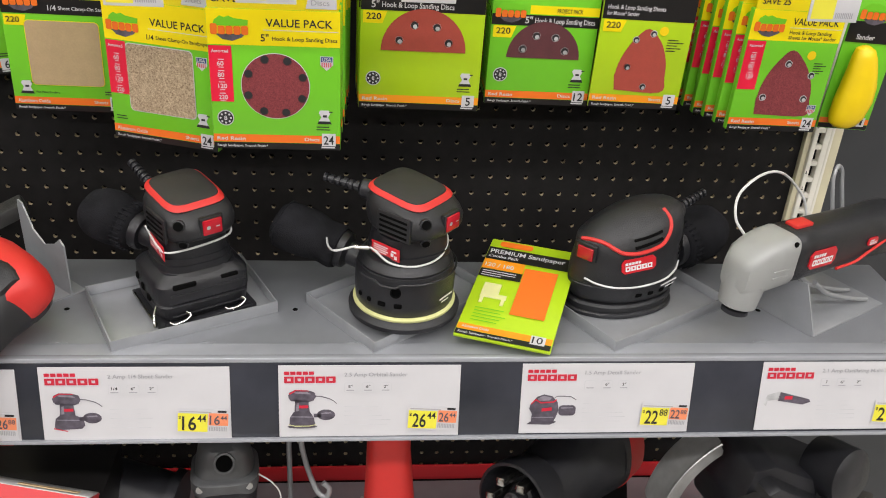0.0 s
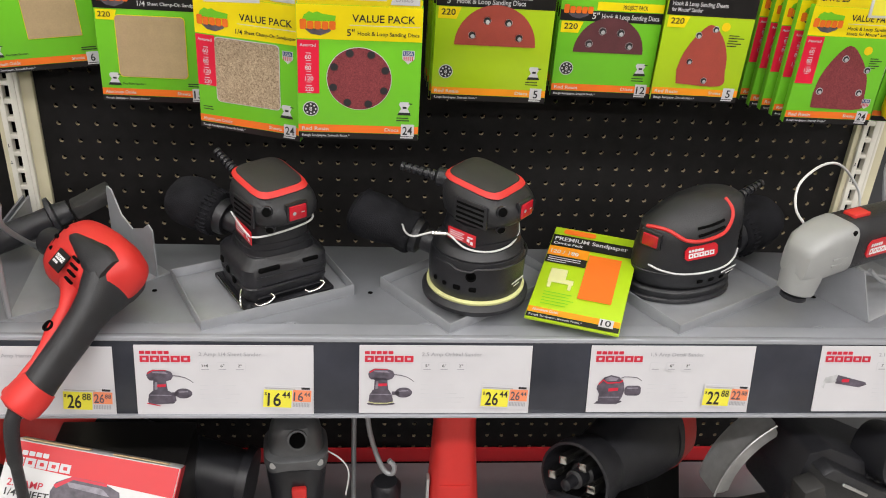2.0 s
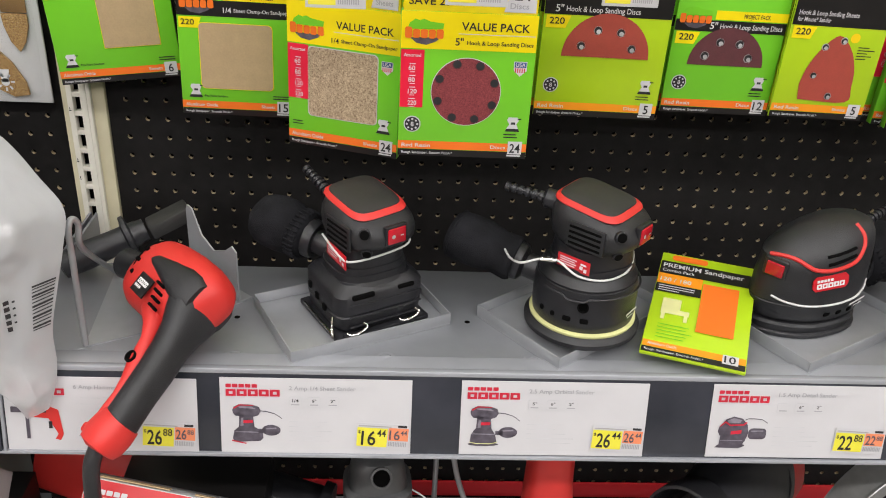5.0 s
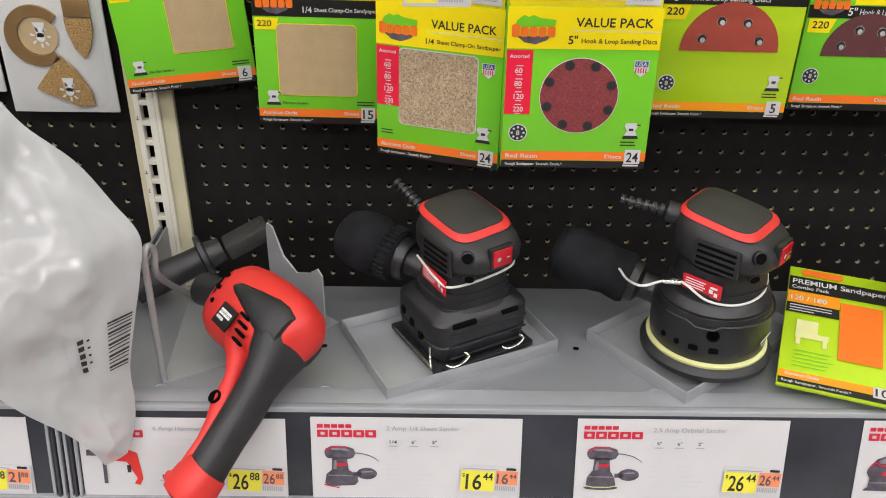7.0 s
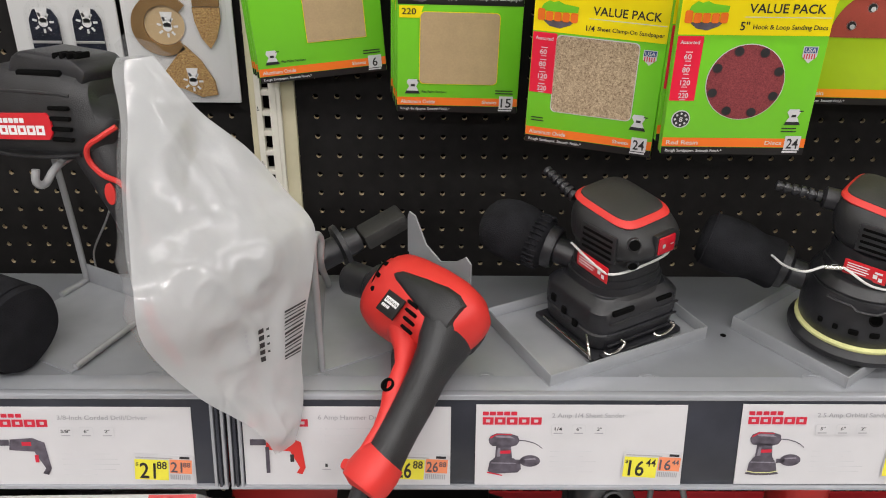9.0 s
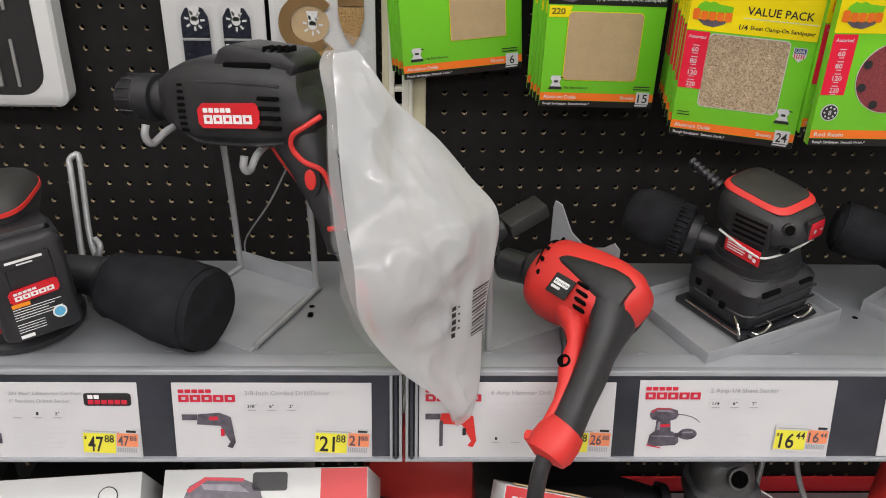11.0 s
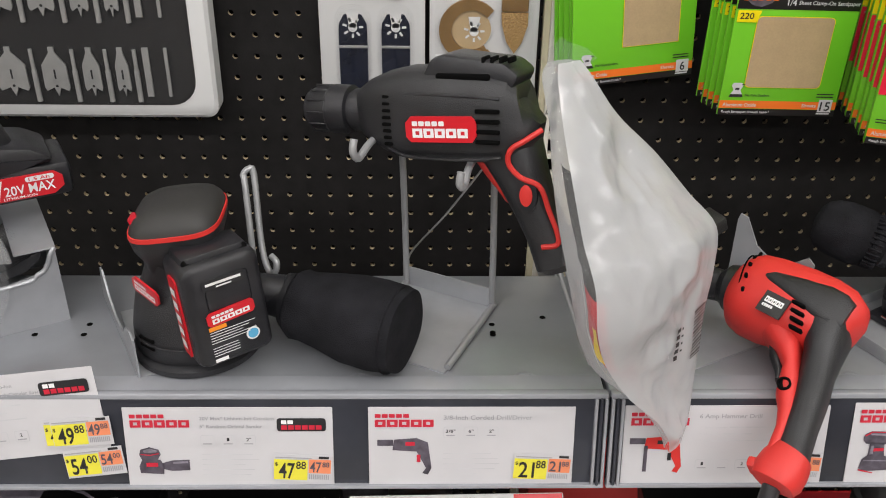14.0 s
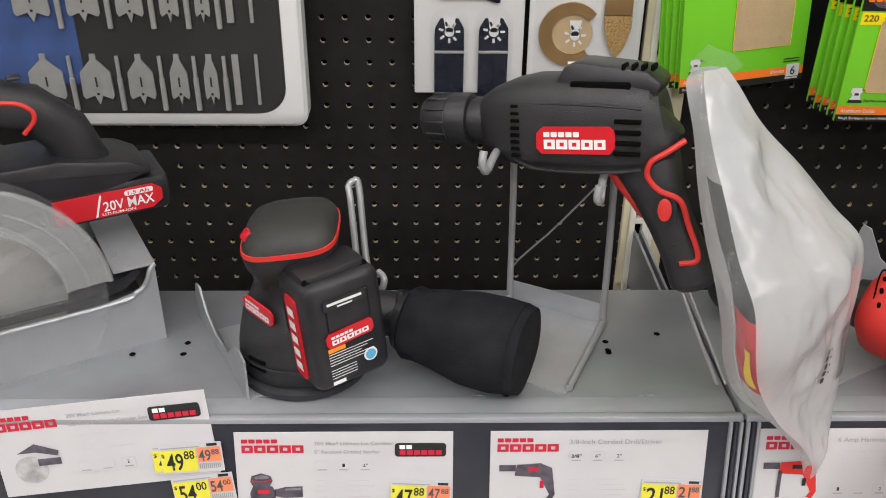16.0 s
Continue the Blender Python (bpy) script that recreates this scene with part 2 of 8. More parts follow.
def tube(bm, pts, r, n=8):
    pts = [Vector(p) for p in pts]
    rings = []
    up = Vector((0.13, 0.21, 0.97))
    for i, p in enumerate(pts):
        d = (pts[min(i + 1, len(pts) - 1)] - pts[max(i - 1, 0)]).normalized()
        x = up.cross(d)
        if x.length < 1e-3:
            x = Vector((1, 0, 0)).cross(d)
        x.normalize()
        y = d.cross(x)
        up = y
        rr = r[i] if isinstance(r, (list, tuple)) else r
        rings.append([p + (x * math.cos(2 * math.pi * k / n) + y * math.sin(2 * math.pi * k / n)) * rr for k in range(n)])
    loft(bm, rings)
    return bm


def smooth_path(pts, sub=6):
    """Catmull-Rom through the points."""
    P = [Vector(p) for p in pts]
    P = [P[0] * 2 - P[1]] + P + [P[-1] * 2 - P[-2]]
    out = []
    for i in range(1, len(P) - 2):
        for k in range(sub):
            t = k / sub
            a, b, c, d = P[i - 1], P[i], P[i + 1], P[i + 2]
            out.append(0.5 * ((2 * b) + (c - a) * t + (2 * a - 5 * b + 4 * c - d) * t * t + (3 * b - a - 3 * c + d) * t ** 3))
    out.append(P[-2])
    return out


def prism(bm, poly, y0, y1, bev=0.0, m=None):
    """A profile in x and z, extruded from y0 to y1."""
    a = [bm.verts.new((x, y0, z)) for x, z in poly]
    b = [bm.verts.new((x, y1, z)) for x, z in poly]
    n = len(poly)
    bm.faces.new(a)
    bm.faces.new(b[::-1])
    for i in range(n):
        bm.faces.new((a[i], b[i], b[(i + 1) % n], a[(i + 1) % n]))
    vs = a + b
    if bev:
        es = {e for v in vs for e in v.link_edges}
        rr = bmesh.ops.bevel(bm, geom=list(es), offset=bev, segments=2, affect="EDGES", profile=0.5)
        vs = list({v for f in rr["faces"] for v in f.verts} | {v for v in vs if v.is_valid})
    if m is not None:
        bmesh.ops.transform(bm, matrix=m, verts=[v for v in vs if v.is_valid])
    return bm


INK_STEP = 0.00035


def ink(parent, name, polys, mat, layer=1, label=""):
    """Flat print on a card whose face is y = 0, in front of it by its layer."""
    bm = bmesh.new()
    for p in polys:
        bm.faces.new([bm.verts.new((x, -INK_STEP * layer, z)) for x, z in p])
    ob = part(name, bm, mat, parent, label)
    if name == "bar_code":
        tagged(ob, kind="stuff")
    return ob


def rect(x0, z0, x1, z1):
    return [(x0, z0), (x1, z0), (x1, z1), (x0, z1)]


def rrect(x0, z0, x1, z1, r, n=4):
    pts = []
    for cx, cz, a0 in ((x1 - r, z1 - r, 0), (x0 + r, z1 - r, 90), (x0 + r, z0 + r, 180), (x1 - r, z0 + r, 270)):
        for k in range(n + 1):
            a = radians(a0 + 90 * k / n)
            pts.append((cx + r * math.cos(a), cz + r * math.sin(a)))
    return pts


def disc(cx, cz, r, n=28, a0=0, a1=360):
    k = n if a1 - a0 >= 360 else n + 1
    return [(cx + r * math.cos(radians(a0 + (a1 - a0) * i / n)), cz + r * math.sin(radians(a0 + (a1 - a0) * i / n))) for i in range(k)]


TEXTS = {}


def text_mesh(s):
    if s not in TEXTS:
        cu = bpy.data.curves.new("lettering", "FONT")
        cu.body, cu.size, cu.resolution_u, cu.offset = s, 1.0, 3, 0.014
        ob = new("lettering", cu)
        bpy.context.view_layer.update()
        me = bpy.data.meshes.new_from_object(ob)
        bpy.data.objects.remove(ob)
        co = np.empty(len(me.vertices) * 3)
        me.vertices.foreach_get("co", co)
        co = co.reshape(-1, 3)
        w = co[:, 0].max() - co[:, 0].min()
        h = co[:, 1].max()
        TEXTS[s] = (me, co[:, 0].min(), w, h)
    return TEXTS[s]


def letters(parent, s, x, z, w, mat, layer=2, h=None, name="lettering", slant=0.0):
    """Words of that width, with their baseline's left end at x, z on a card's face."""
    src, x0, tw, th = text_mesh(s)
    me = src.copy()
    sx = w / tw
    sz = (h / th) if h else sx
    co = np.empty(len(me.vertices) * 3)
    me.vertices.foreach_get("co", co)
    co = co.reshape(-1, 3)
    out = np.c_[(co[:, 0] - x0) * sx + x + slant * co[:, 1] * sz, np.full(len(co), -INK_STEP * layer), co[:, 1] * sz + z]
    me.vertices.foreach_set("co", out.ravel())
    me.materials.clear()
    me.materials.append(mat)
    me.update()
    ob = new(name, me)
    ob.parent = parent
    return ob


def block_logo(parent, x, z, w, h, mat, layer=2, name="logo"):
    """A brand mark as plain blocks: a row of small squares over a row of thick hollow ones."""
    polys = [rrect(x + w * 0.118 * i, z + h * 0.68, x + w * (0.118 * i + 0.098), z + h * 0.96, h * 0.04, 2) for i in range(5)]
    for i in range(5):
        a, b, t, u, g = x + w * 0.2 * i, x + w * (0.2 * i + 0.180), w * 0.056, h * 0.16, z + h * 0.54
        polys += [rect(a, z, a + t, g), rect(b - t, z, b, g), rect(a + t, g - u, b - t, g), rect(a + t, z, b - t, z + u)]
    return ink(parent, name, polys, mat, layer)


def bars(parent, x, z, w, rows, step, hgt, mat, layer=2, seed=0):
    rnd = random.Random(seed)
    return ink(parent, "fine_print", [rect(x, z - step * i, x + w * rnd.uniform(0.55, 1), z - step * i + hgt) for i in range(rows)], mat, layer)


# ---- the store around ----
SH = 1.05
INCH = 0.0254
part("floor", one_box((0.3, -4.0, -0.05), (14, 12, 0.1)), M_FLOOR).update_tag()
tagged(bpy.data.objects["floor"], "polished grey concrete store floor", "floor", kind="structure")
tagged(part("ceiling", one_box((0.3, -4.0, 4.25), (14, 12, 0.1)), M_CEIL), "white painted store ceiling deck", "ceiling", kind="structure")
tagged(part("wall_north", one_box((0.3, 0.30, 2.1), (14, 0.1, 4.2)), M_WHITE), "plain wall behind the shelving run", "wall", kind="structure")
tagged(part("wall_south", one_box((0.3, -9.95, 2.1), (14, 0.1, 4.2)), M_WHITE), "plain white far store wall", "wall", kind="structure")
tagged(part("wall_west", one_box((-6.65, -4.9, 2.1), (0.1, 9.9, 4.2)), M_WHITE), "plain white store end wall", "wall", kind="structure")
tagged(part("wall_east", one_box((7.25, -4.9, 2.1), (0.1, 9.9, 4.2)), M_WHITE), "plain white store end wall", "wall", kind="structure")
far = thing("gondola_shelving", "stocked shelving run across the aisle", "shelving", pose(0.3, -3.4, 0))
part("back_panel", one_box((0, -0.25, 0.95), (10, 0.05, 1.9)), M_FARSHELF, far)
for zz in (0.1, 0.6, 1.1, 1.6):
    part("shelf_board", one_box((0, 0, zz), (10, 0.45, 0.03), 0.004), M_SHELF, far)
for sy_, sz_ in STRIPS:
    t_ = thing("ceiling_light", "long white fluorescent strip fitting under the ceiling", "ceiling light", pose(0.3, sy_, sz_), group="ceiling strips")
    part("housing", one_box((0, 0, 0.15), (9.1, 0.3, 0.3), 0.01), M_CEIL, t_)
    part("diffuser", one_box((0, 0, -0.02), (9.0, 0.26, 0.03), 0.005), M_LAMP, t_)


# ---- gondola back: pegboard with drilled holes, uprights ----
def pegboard(name, x0, i0, i1, z0, z1, r0, r1):
    """A drilled panel: holes on a one-inch grid, from column i0 to i1 and row r0 to r1."""
    rad, dep, n = 0.0033, 0.006, 8
    V, Fc, Mi = [], [], []
    xs0, xs1 = x0
    cols = [i * INCH for i in range(i0, i1 + 1)]
    rows_ = [0.964 + r * INCH for r in range(r0, r1 + 1)]
    hx = INCH / 2
    for cx in cols:
        for cz in rows_:
            b = len(V)
            ang = [math.pi / 4 * k for k in range(8)]
            for a in ang:
                V.append((cx + rad * math.cos(a), 0, cz + rad * math.sin(a)))
            for a in ang:
                c, s = math.cos(a), math.sin(a)
                k = hx / max(abs(c), abs(s))
                x_, z_ = cx + k * c, cz + k * s
                V.append((x_, 0, z_))
            for a in ang:
                V.append((cx + rad * math.cos(a), dep, cz + rad * math.sin(a)))
            for k in range(8):
                k2 = (k + 1) % 8
                Fc.append((b + 8 + k, b + 8 + k2, b + k2, b + k))
                Mi.append(0)
                Fc.append((b + k, b + k2, b + 16 + k2, b + 16 + k))
                Mi.append(1)
    me = bpy.data.meshes.new(name)
    me.from_pydata(V, [], Fc)
    me.materials.append(M_PEG)
    me.materials.append(M_HOLE)
    me.polygons.foreach_set("material_index", Mi)
    me.update()
    return new(name, me)


peg_r = pegboard("wall_pegboard_right", (0, 1.2), 0, 46, 0, 0, -18, 26)
tagged(peg_r, "black drilled pegboard back panel with cream hole edges", "pegboard", kind="structure")
peg_l = pegboard("wall_pegboard_left", (-1.2, 0), -48, -2, 0, 0, -18, 26)
tagged(peg_l, "black drilled pegboard back panel with cream hole edges", "pegboard", kind="structure")
# Added near-black sheet: its colour gives the shade seen through the holes.
tagged(part("wall_board_back", one_box((0.0, 0.03, 1.05), (2.6, 0.02, 1.25)), M_DARK), "added near-black sheet for the shade behind the pegboard holes", "panel", kind="structure")
tagged(part("wall_side_panel", one_box((1.62, 0.01, 1.05), (0.82, 0.02, 1.25), 0.002), M_PANEL), "plain dark grey steel back panel of the next bay", "panel", kind="structure")


def upright(x, wide):
    """A slotted steel upright between two bays."""
    t = thing("shelf_upright", "cream and white slotted steel shelving upright", "upright", pose(x, 0, 0), group="uprights")
    h0, h1 = 0.0, 1.75
    zc, zh = (h0 + h1) / 2, h1 - h0
    part("edge_strip", one_box((-0.0475, -0.004, zc), (0.008, 0.010, zh), 0.001), M_CREAM, t, "cream painted edge strip")
    part("edge_strip", one_box((-0.006, -0.0035, zc), (0.016, 0.009, zh), 0.001), M_CREAM, t, "cream painted edge strip")
    part("edge_strip", one_box((-0.0165, -0.007, zc), (0.005, 0.014, zh), 0.001), M_WHITE, t)
    # slotted face: rungs between slots, and the two stiles
    part("stile", one_box((-0.040, -0.008, zc), (0.007, 0.012, zh), 0.0008), M_WHITE, t)
    part("stile", one_box((-0.0232, -0.008, zc), (0.0084, 0.012, zh), 0.0008), M_WHITE, t)
    z = 0.82
    first = None
    while z < 1.5:
        if first is None:
            first = part("slot_rung", one_box((-0.0320, -0.0075, 0), (0.0096, 0.011, 0.0064), 0.0006), M_WHITE, t)
            rung = first
        else:
            rung = new("slot_rung", first.data)
            rung.parent = t
        rung.location.z = z
        z += INCH
    # Near-black strip painted as the shade inside the slots.
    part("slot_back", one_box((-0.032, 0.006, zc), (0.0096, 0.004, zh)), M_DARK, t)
    for k, zz in enumerate((1.105 + INCH * 0.2, 1.08 + INCH * 0.2, 1.18)):
        mk = ink(t, "number_mark", [rect(-0.0425, zz, -0.0395, zz + 0.0012), rect(-0.0415, zz + 0.002, -0.0405, zz + 0.005)], M_INK)
        mk.location.y = -0.0145
    return t


upright(0.0, 0.05)
upright(1.2075, 0.05)


# ---- shelves ----
def shelf(name, x0, x1, z, y_back, y_front, holes, seed):
    t = thing(name, "grey powder-coated steel shelf with small punched holes", "shelf", pose(0, 0, 0), group="shelves")
    part("deck", one_box(((x0 + x1) / 2, (y_back + y_front) / 2, z - 0.006), (x1 - x0, y_front - y_back, 0.012), 0.002), M_SHELF, t)
    part("back_flange", one_box(((x0 + x1) / 2, y_back + 0.0015, z - 0.022), (x1 - x0, 0.003, 0.02)), M_SHELF, t)
    for xb in (x0 - 0.010, x1 - 0.014):
        bm = bmesh.new()
        prism(bm, [(0.0, z - 0.014), (0.0, z - 0.09), (-y_front * 0.9, z - 0.03), (-y_front * 0.9, z - 0.014)], -0.0015, 0.0015, 0, Matrix.Translation((xb, -0.012, 0)) @ Matrix.Rotation(radians(-90), 4, "Z"))
        part("bracket", bm, M_SHELF, t)
    # Punched holes as flat near-black discs on the deck, shade in their colour.
    bm = bmesh.new()
    for hx_, hy_ in holes:
        bmesh.ops.create_circle(bm, cap_ends=True, segments=10, radius=0.0032, matrix=Matrix.Translation((hx_, hy_, z + 0.0006)))
    part("punched_holes", bm, M_DARK, t)
    # faint round dimples near the front
    xx = x0 + 0.08
    while xx < x1:
        bm = bmesh.new()
        turned(bm, [(0.011, 0), (0.0105, 0.0007), (0.007, 0.0009), (0.0065, 0.0004)], pose(xx, y_front + 0.030, z), 16)
        part("dimple", bm, M_SHELF, t)
        xx += 0.1525
    return t


HOLES_R = [(x, y) for x in (0.205, 0.455, 0.73, 1.0) for y in (-0.285,)] + [(x + 0.055, -0.262) for x in (0.02, 0.42, 0.68)]
HOLES_L = [(x, y) for x in (-0.625, -0.57, -0.522, -0.118, -0.065) for y in (-0.268, -0.286)][:-2] + [(-0.065, -0.255), (-0.118, -0.282)]
shelf("shelf", -0.018, 1.2, SH, -0.171, -0.386, HOLES_R, 1)
shelf("shelf", -1.24, -0.022, SH, -0.171, -0.386, HOLES_L, 2)
LOW = 0.53
shelf("shelf", -0.018, 1.2, LOW, -0.01, -0.45, [], 3)
shelf("shelf", -1.24, -0.022, LOW, -0.01, -0.45, [], 4)
RAIL_TILT = math.degrees(math.atan2(0.018, 0.09))
RAIL_M = pose(0, -0.3885, SH + 0.004, -RAIL_TILT, 0, 0)


def price_rail(x0, x1):
    t = thing("price_rail", "dark glossy plastic price channel along the shelf edge", "price rail", RAIL_M, group="price rails")
    c, w = (x0 + x1) / 2, x1 - x0
    part("channel", one_box((c, 0.004, -0.0455), (w, 0.006, 0.087), 0.0015), M_RAIL, t)
    part("top_lip", one_box((c, 0.004, 0.001), (w, 0.010, 0.006), 0.002), M_CLEAR_LIP, t, "pale grey top lip")
    part("bottom_lip", one_box((c, 0.0005, -0.0905), (w, 0.008, 0.004), 0.0015), M_CLEAR_LIP, t, "pale grey bottom lip")
    for xe in (x0, x1):
        for k in range(3):
            s = 1 if xe == x0 else -1
            part("end_rib", one_box((xe + s * (0.002 + 0.0045 * k), -0.001, -0.0455), (0.003, 0.005, 0.089), 0.001), M_CLEAR_LIP if k != 1 else M_RAIL, t)
    return t


for x0_, x1_ in ((-0.0175, 1.199), (-1.239, -0.0225)):
    st_ = part("trim", one_box(((x0_ + x1_) / 2, -0.3690, SH + 0.0007), (x1_ - x0_, 0.032, 0.0012), 0.0004), M_CLEAR_LIP)
    tagged(st_, "glossy clear-grey plastic strip along the shelf front", "edge strip", kind="structure")
price_rail(-0.0185, 1.2)
price_rail(-1.24, -0.0205)
strip_ = part("sign_strip", one_box((0.6, 0, 0), (1.17, 0.004, 0.03), 0.001), M_BOXRED)
strip_.matrix_basis = pose(0, -0.006, LOW + 0.0155)
tagged(strip_, "red printed strip standing at the back of the lower shelf", "sign strip")


# ---- price labels ----
def oval(cx, cz, a, b, n=24, a0=0, a1=360):
    return [(cx + a * math.cos(radians(a0 + (a1 - a0) * i / n)), cz + b * math.sin(radians(a0 + (a1 - a0) * i / n))) for i in range(n)]


def cord_line(x, z, pts, w):
    """A thin printed line through the points, as short bars."""
    out = []
    for (ax, az), (bx, bz) in zip(pts, pts[1:]):
        out.append([(x + ax, z + az - w), (x + bx, z + bz - w), (x + bx, z + bz + w), (x + ax, z + az + w)])
    return out


def picture_sander(lb, x, z, s, round_pad):
    def at(pts):
        return [(x + a * s, z + b * s) for a, b in pts]
    skirt = [(0.01, 0.06), (0.05, 0.01), (0.36, 0.03), (0.40, 0.08), (0.39, 0.17), (0.31, 0.24), (0.09, 0.25), (0.03, 0.19)] if not round_pad else [(0.02, 0.05), (0.10, 0.02), (0.28, 0.02), (0.36, 0.05), (0.34, 0.16), (0.29, 0.25), (0.08, 0.25), (0.03, 0.16)]
    ink(lb, "picture", [at(skirt), at([(0.09, 0.24), (0.29, 0.24), (0.27, 0.44), (0.10, 0.44)]), at([(0.02, 0.46), (0.05, 0.42), (0.26, 0.40), (0.34, 0.43), (0.37, 0.49), (0.35, 0.56), (0.26, 0.595), (0.10, 0.60), (0.03, 0.56), (0.01, 0.51)])], M_PICDARK, 2)
    ink(lb, "picture_bag", [oval(x + 0.50 * s, z + 0.20 * s, 0.12 * s, 0.085 * s), rect(x + 0.34 * s, z + 0.16 * s, x + 0.44 * s, z + 0.22 * s)], M_PICDARK, 2)
    ink(lb, "picture_shine", [at([(0.08, 0.57), (0.26, 0.565), (0.31, 0.53), (0.10, 0.545)]), at([(0.05, 0.185), (0.33, 0.175), (0.34, 0.16), (0.045, 0.165)]), at([(0.12, 0.39), (0.15, 0.395), (0.15, 0.27), (0.11, 0.26)]), at([(0.43, 0.235), (0.56, 0.245), (0.57, 0.225), (0.44, 0.215)])], M_PICMID, 3)
    ink(lb, "picture_trim", [at([(0.15, 0.31), (0.27, 0.315), (0.27, 0.36), (0.15, 0.355)]), at([(0.02, 0.545), (0.10, 0.60), (0.28, 0.592), (0.28, 0.578), (0.11, 0.585), (0.035, 0.53)])] + ([] if round_pad else [at([(0.0, 0.03), (0.18, -0.015), (0.18, 0.0), (0.0, 0.05)])]), M_REDINK, 4)
    ink(lb, "picture_cord", cord_line(x, z, [(0.36 * s, 0.50 * s), (0.45 * s, 0.49 * s), (0.54 * s, 0.46 * s), (0.60 * s, 0.42 * s), (0.64 * s, 0.38 * s)], 0.007 * s), M_PICDARK, 2)
    if round_pad:
        ink(lb, "picture_pad", [oval(x + 0.19 * s, z + 0.015 * s, 0.195 * s, 0.03 * s)], M_PICDARK, 3)
        ink(lb, "picture_ring", [at([(0.01, 0.045), (0.10, 0.020), (0.28, 0.020), (0.37, 0.045), (0.37, 0.055), (0.28, 0.033), (0.10, 0.033), (0.01, 0.055)])], M_PALEYEL, 4)


def picture_detail(lb, x, z, s):
    def at(pts):
        return [(x + a * s, z + b * s) for a, b in pts]
    ink(lb, "picture", [at([(0.05, 0.03), (0.34, 0.04), (0.37, 0.10), (0.40, 0.22), (0.38, 0.34), (0.31, 0.43), (0.20, 0.46), (0.11, 0.42), (0.03, 0.30), (0.02, 0.24), (0.06, 0.16)]), at([(0.00, 0.0), (0.30, -0.01), (0.38, 0.03), (0.36, 0.05), (0.04, 0.04)])], M_PICDARK, 2)
    ink(lb, "picture_bag", [rrect(x + 0.40 * s, z + 0.13 * s, x + 0.62 * s, z + 0.29 * s, 0.05 * s)], M_PICDARK, 2)
    ink(lb, "picture_shine", [at([(0.12, 0.40), (0.20, 0.44), (0.30, 0.41), (0.28, 0.37), (0.14, 0.36)]), at([(0.06, 0.115), (0.34, 0.115), (0.34, 0.10), (0.06, 0.10)]), at([(0.43, 0.26), (0.58, 0.265), (0.58, 0.245), (0.43, 0.24)])], M_PICMID, 3)
    ink(lb, "picture_trim", [at([(0.18, 0.20), (0.31, 0.215), (0.31, 0.265), (0.18, 0.25)]), at([(0.04, 0.305), (0.10, 0.37), (0.16, 0.325), (0.33, 0.335), (0.37, 0.37), (0.36, 0.39), (0.32, 0.355), (0.165, 0.345), (0.10, 0.395), (0.04, 0.33)])], M_REDINK, 4)
    ink(lb, "picture_cord", cord_line(x, z, [(0.34 * s, 0.41 * s), (0.38 * s, 0.43 * s), (0.46 * s, 0.43 * s), (0.55 * s, 0.42 * s), (0.62 * s, 0.37 * s)], 0.006 * s), M_PICDARK, 2)


def picture_cordless(lb, x, z, s):
    """A sander seen from its side with a long dust bag."""
    def at(pts):
        return [(x + a * s, z + b * s) for a, b in pts]
    ink(lb, "picture", [at([(0.02, 0.02), (0.30, 0.0), (0.31, 0.13), (0.27, 0.22), (0.05, 0.22), (0.01, 0.12)]), at([(0.05, 0.22), (0.24, 0.22), (0.28, 0.30), (0.26, 0.37), (0.15, 0.41), (0.04, 0.37), (0.02, 0.29)]), at([(0.29, 0.08), (0.40, 0.05), (0.62, 0.06), (0.62, 0.22), (0.42, 0.21), (0.29, 0.17)])], M_PICDARK, 2)
    ink(lb, "picture_shine", [at([(0.07, 0.36), (0.15, 0.39), (0.24, 0.36), (0.23, 0.33), (0.08, 0.33)]), at([(0.42, 0.19), (0.60, 0.20), (0.60, 0.17), (0.42, 0.16)])], M_PICMID, 3)
    ink(lb, "picture_trim", [at([(0.10, 0.12), (0.24, 0.12), (0.24, 0.18), (0.10, 0.18)]), at([(0.04, 0.30), (0.15, 0.285), (0.26, 0.31), (0.26, 0.325), (0.15, 0.30), (0.04, 0.315)])], M_REDINK, 4)


def picture_multi(lb, x, z, s):
    ink(lb, "picture_head", [[(x, z + 0.04 * s), (x + 0.04 * s, z + 0.17 * s), (x + 0.2 * s, z + 0.22 * s), (x + 0.2 * s, z + 0.1 * s), (x + 0.05 * s, z + 0.08 * s), (x + 0.04 * s, z)]], M_PICGREY, 2)
    ink(lb, "picture", [[(x + 0.18 * s, z + 0.08 * s), (x + 0.5 * s, z + 0.02 * s), (x + 0.6 * s, z + 0.06 * s), (x + 0.58 * s, z + 0.1 * s), (x + 0.2 * s, z + 0.21 * s)]], M_PICDARK, 2)
    ink(lb, "picture_trim", [rect(x + 0.26 * s, z + 0.1 * s, x + 0.36 * s, z + 0.15 * s)], M_REDINK, 3)


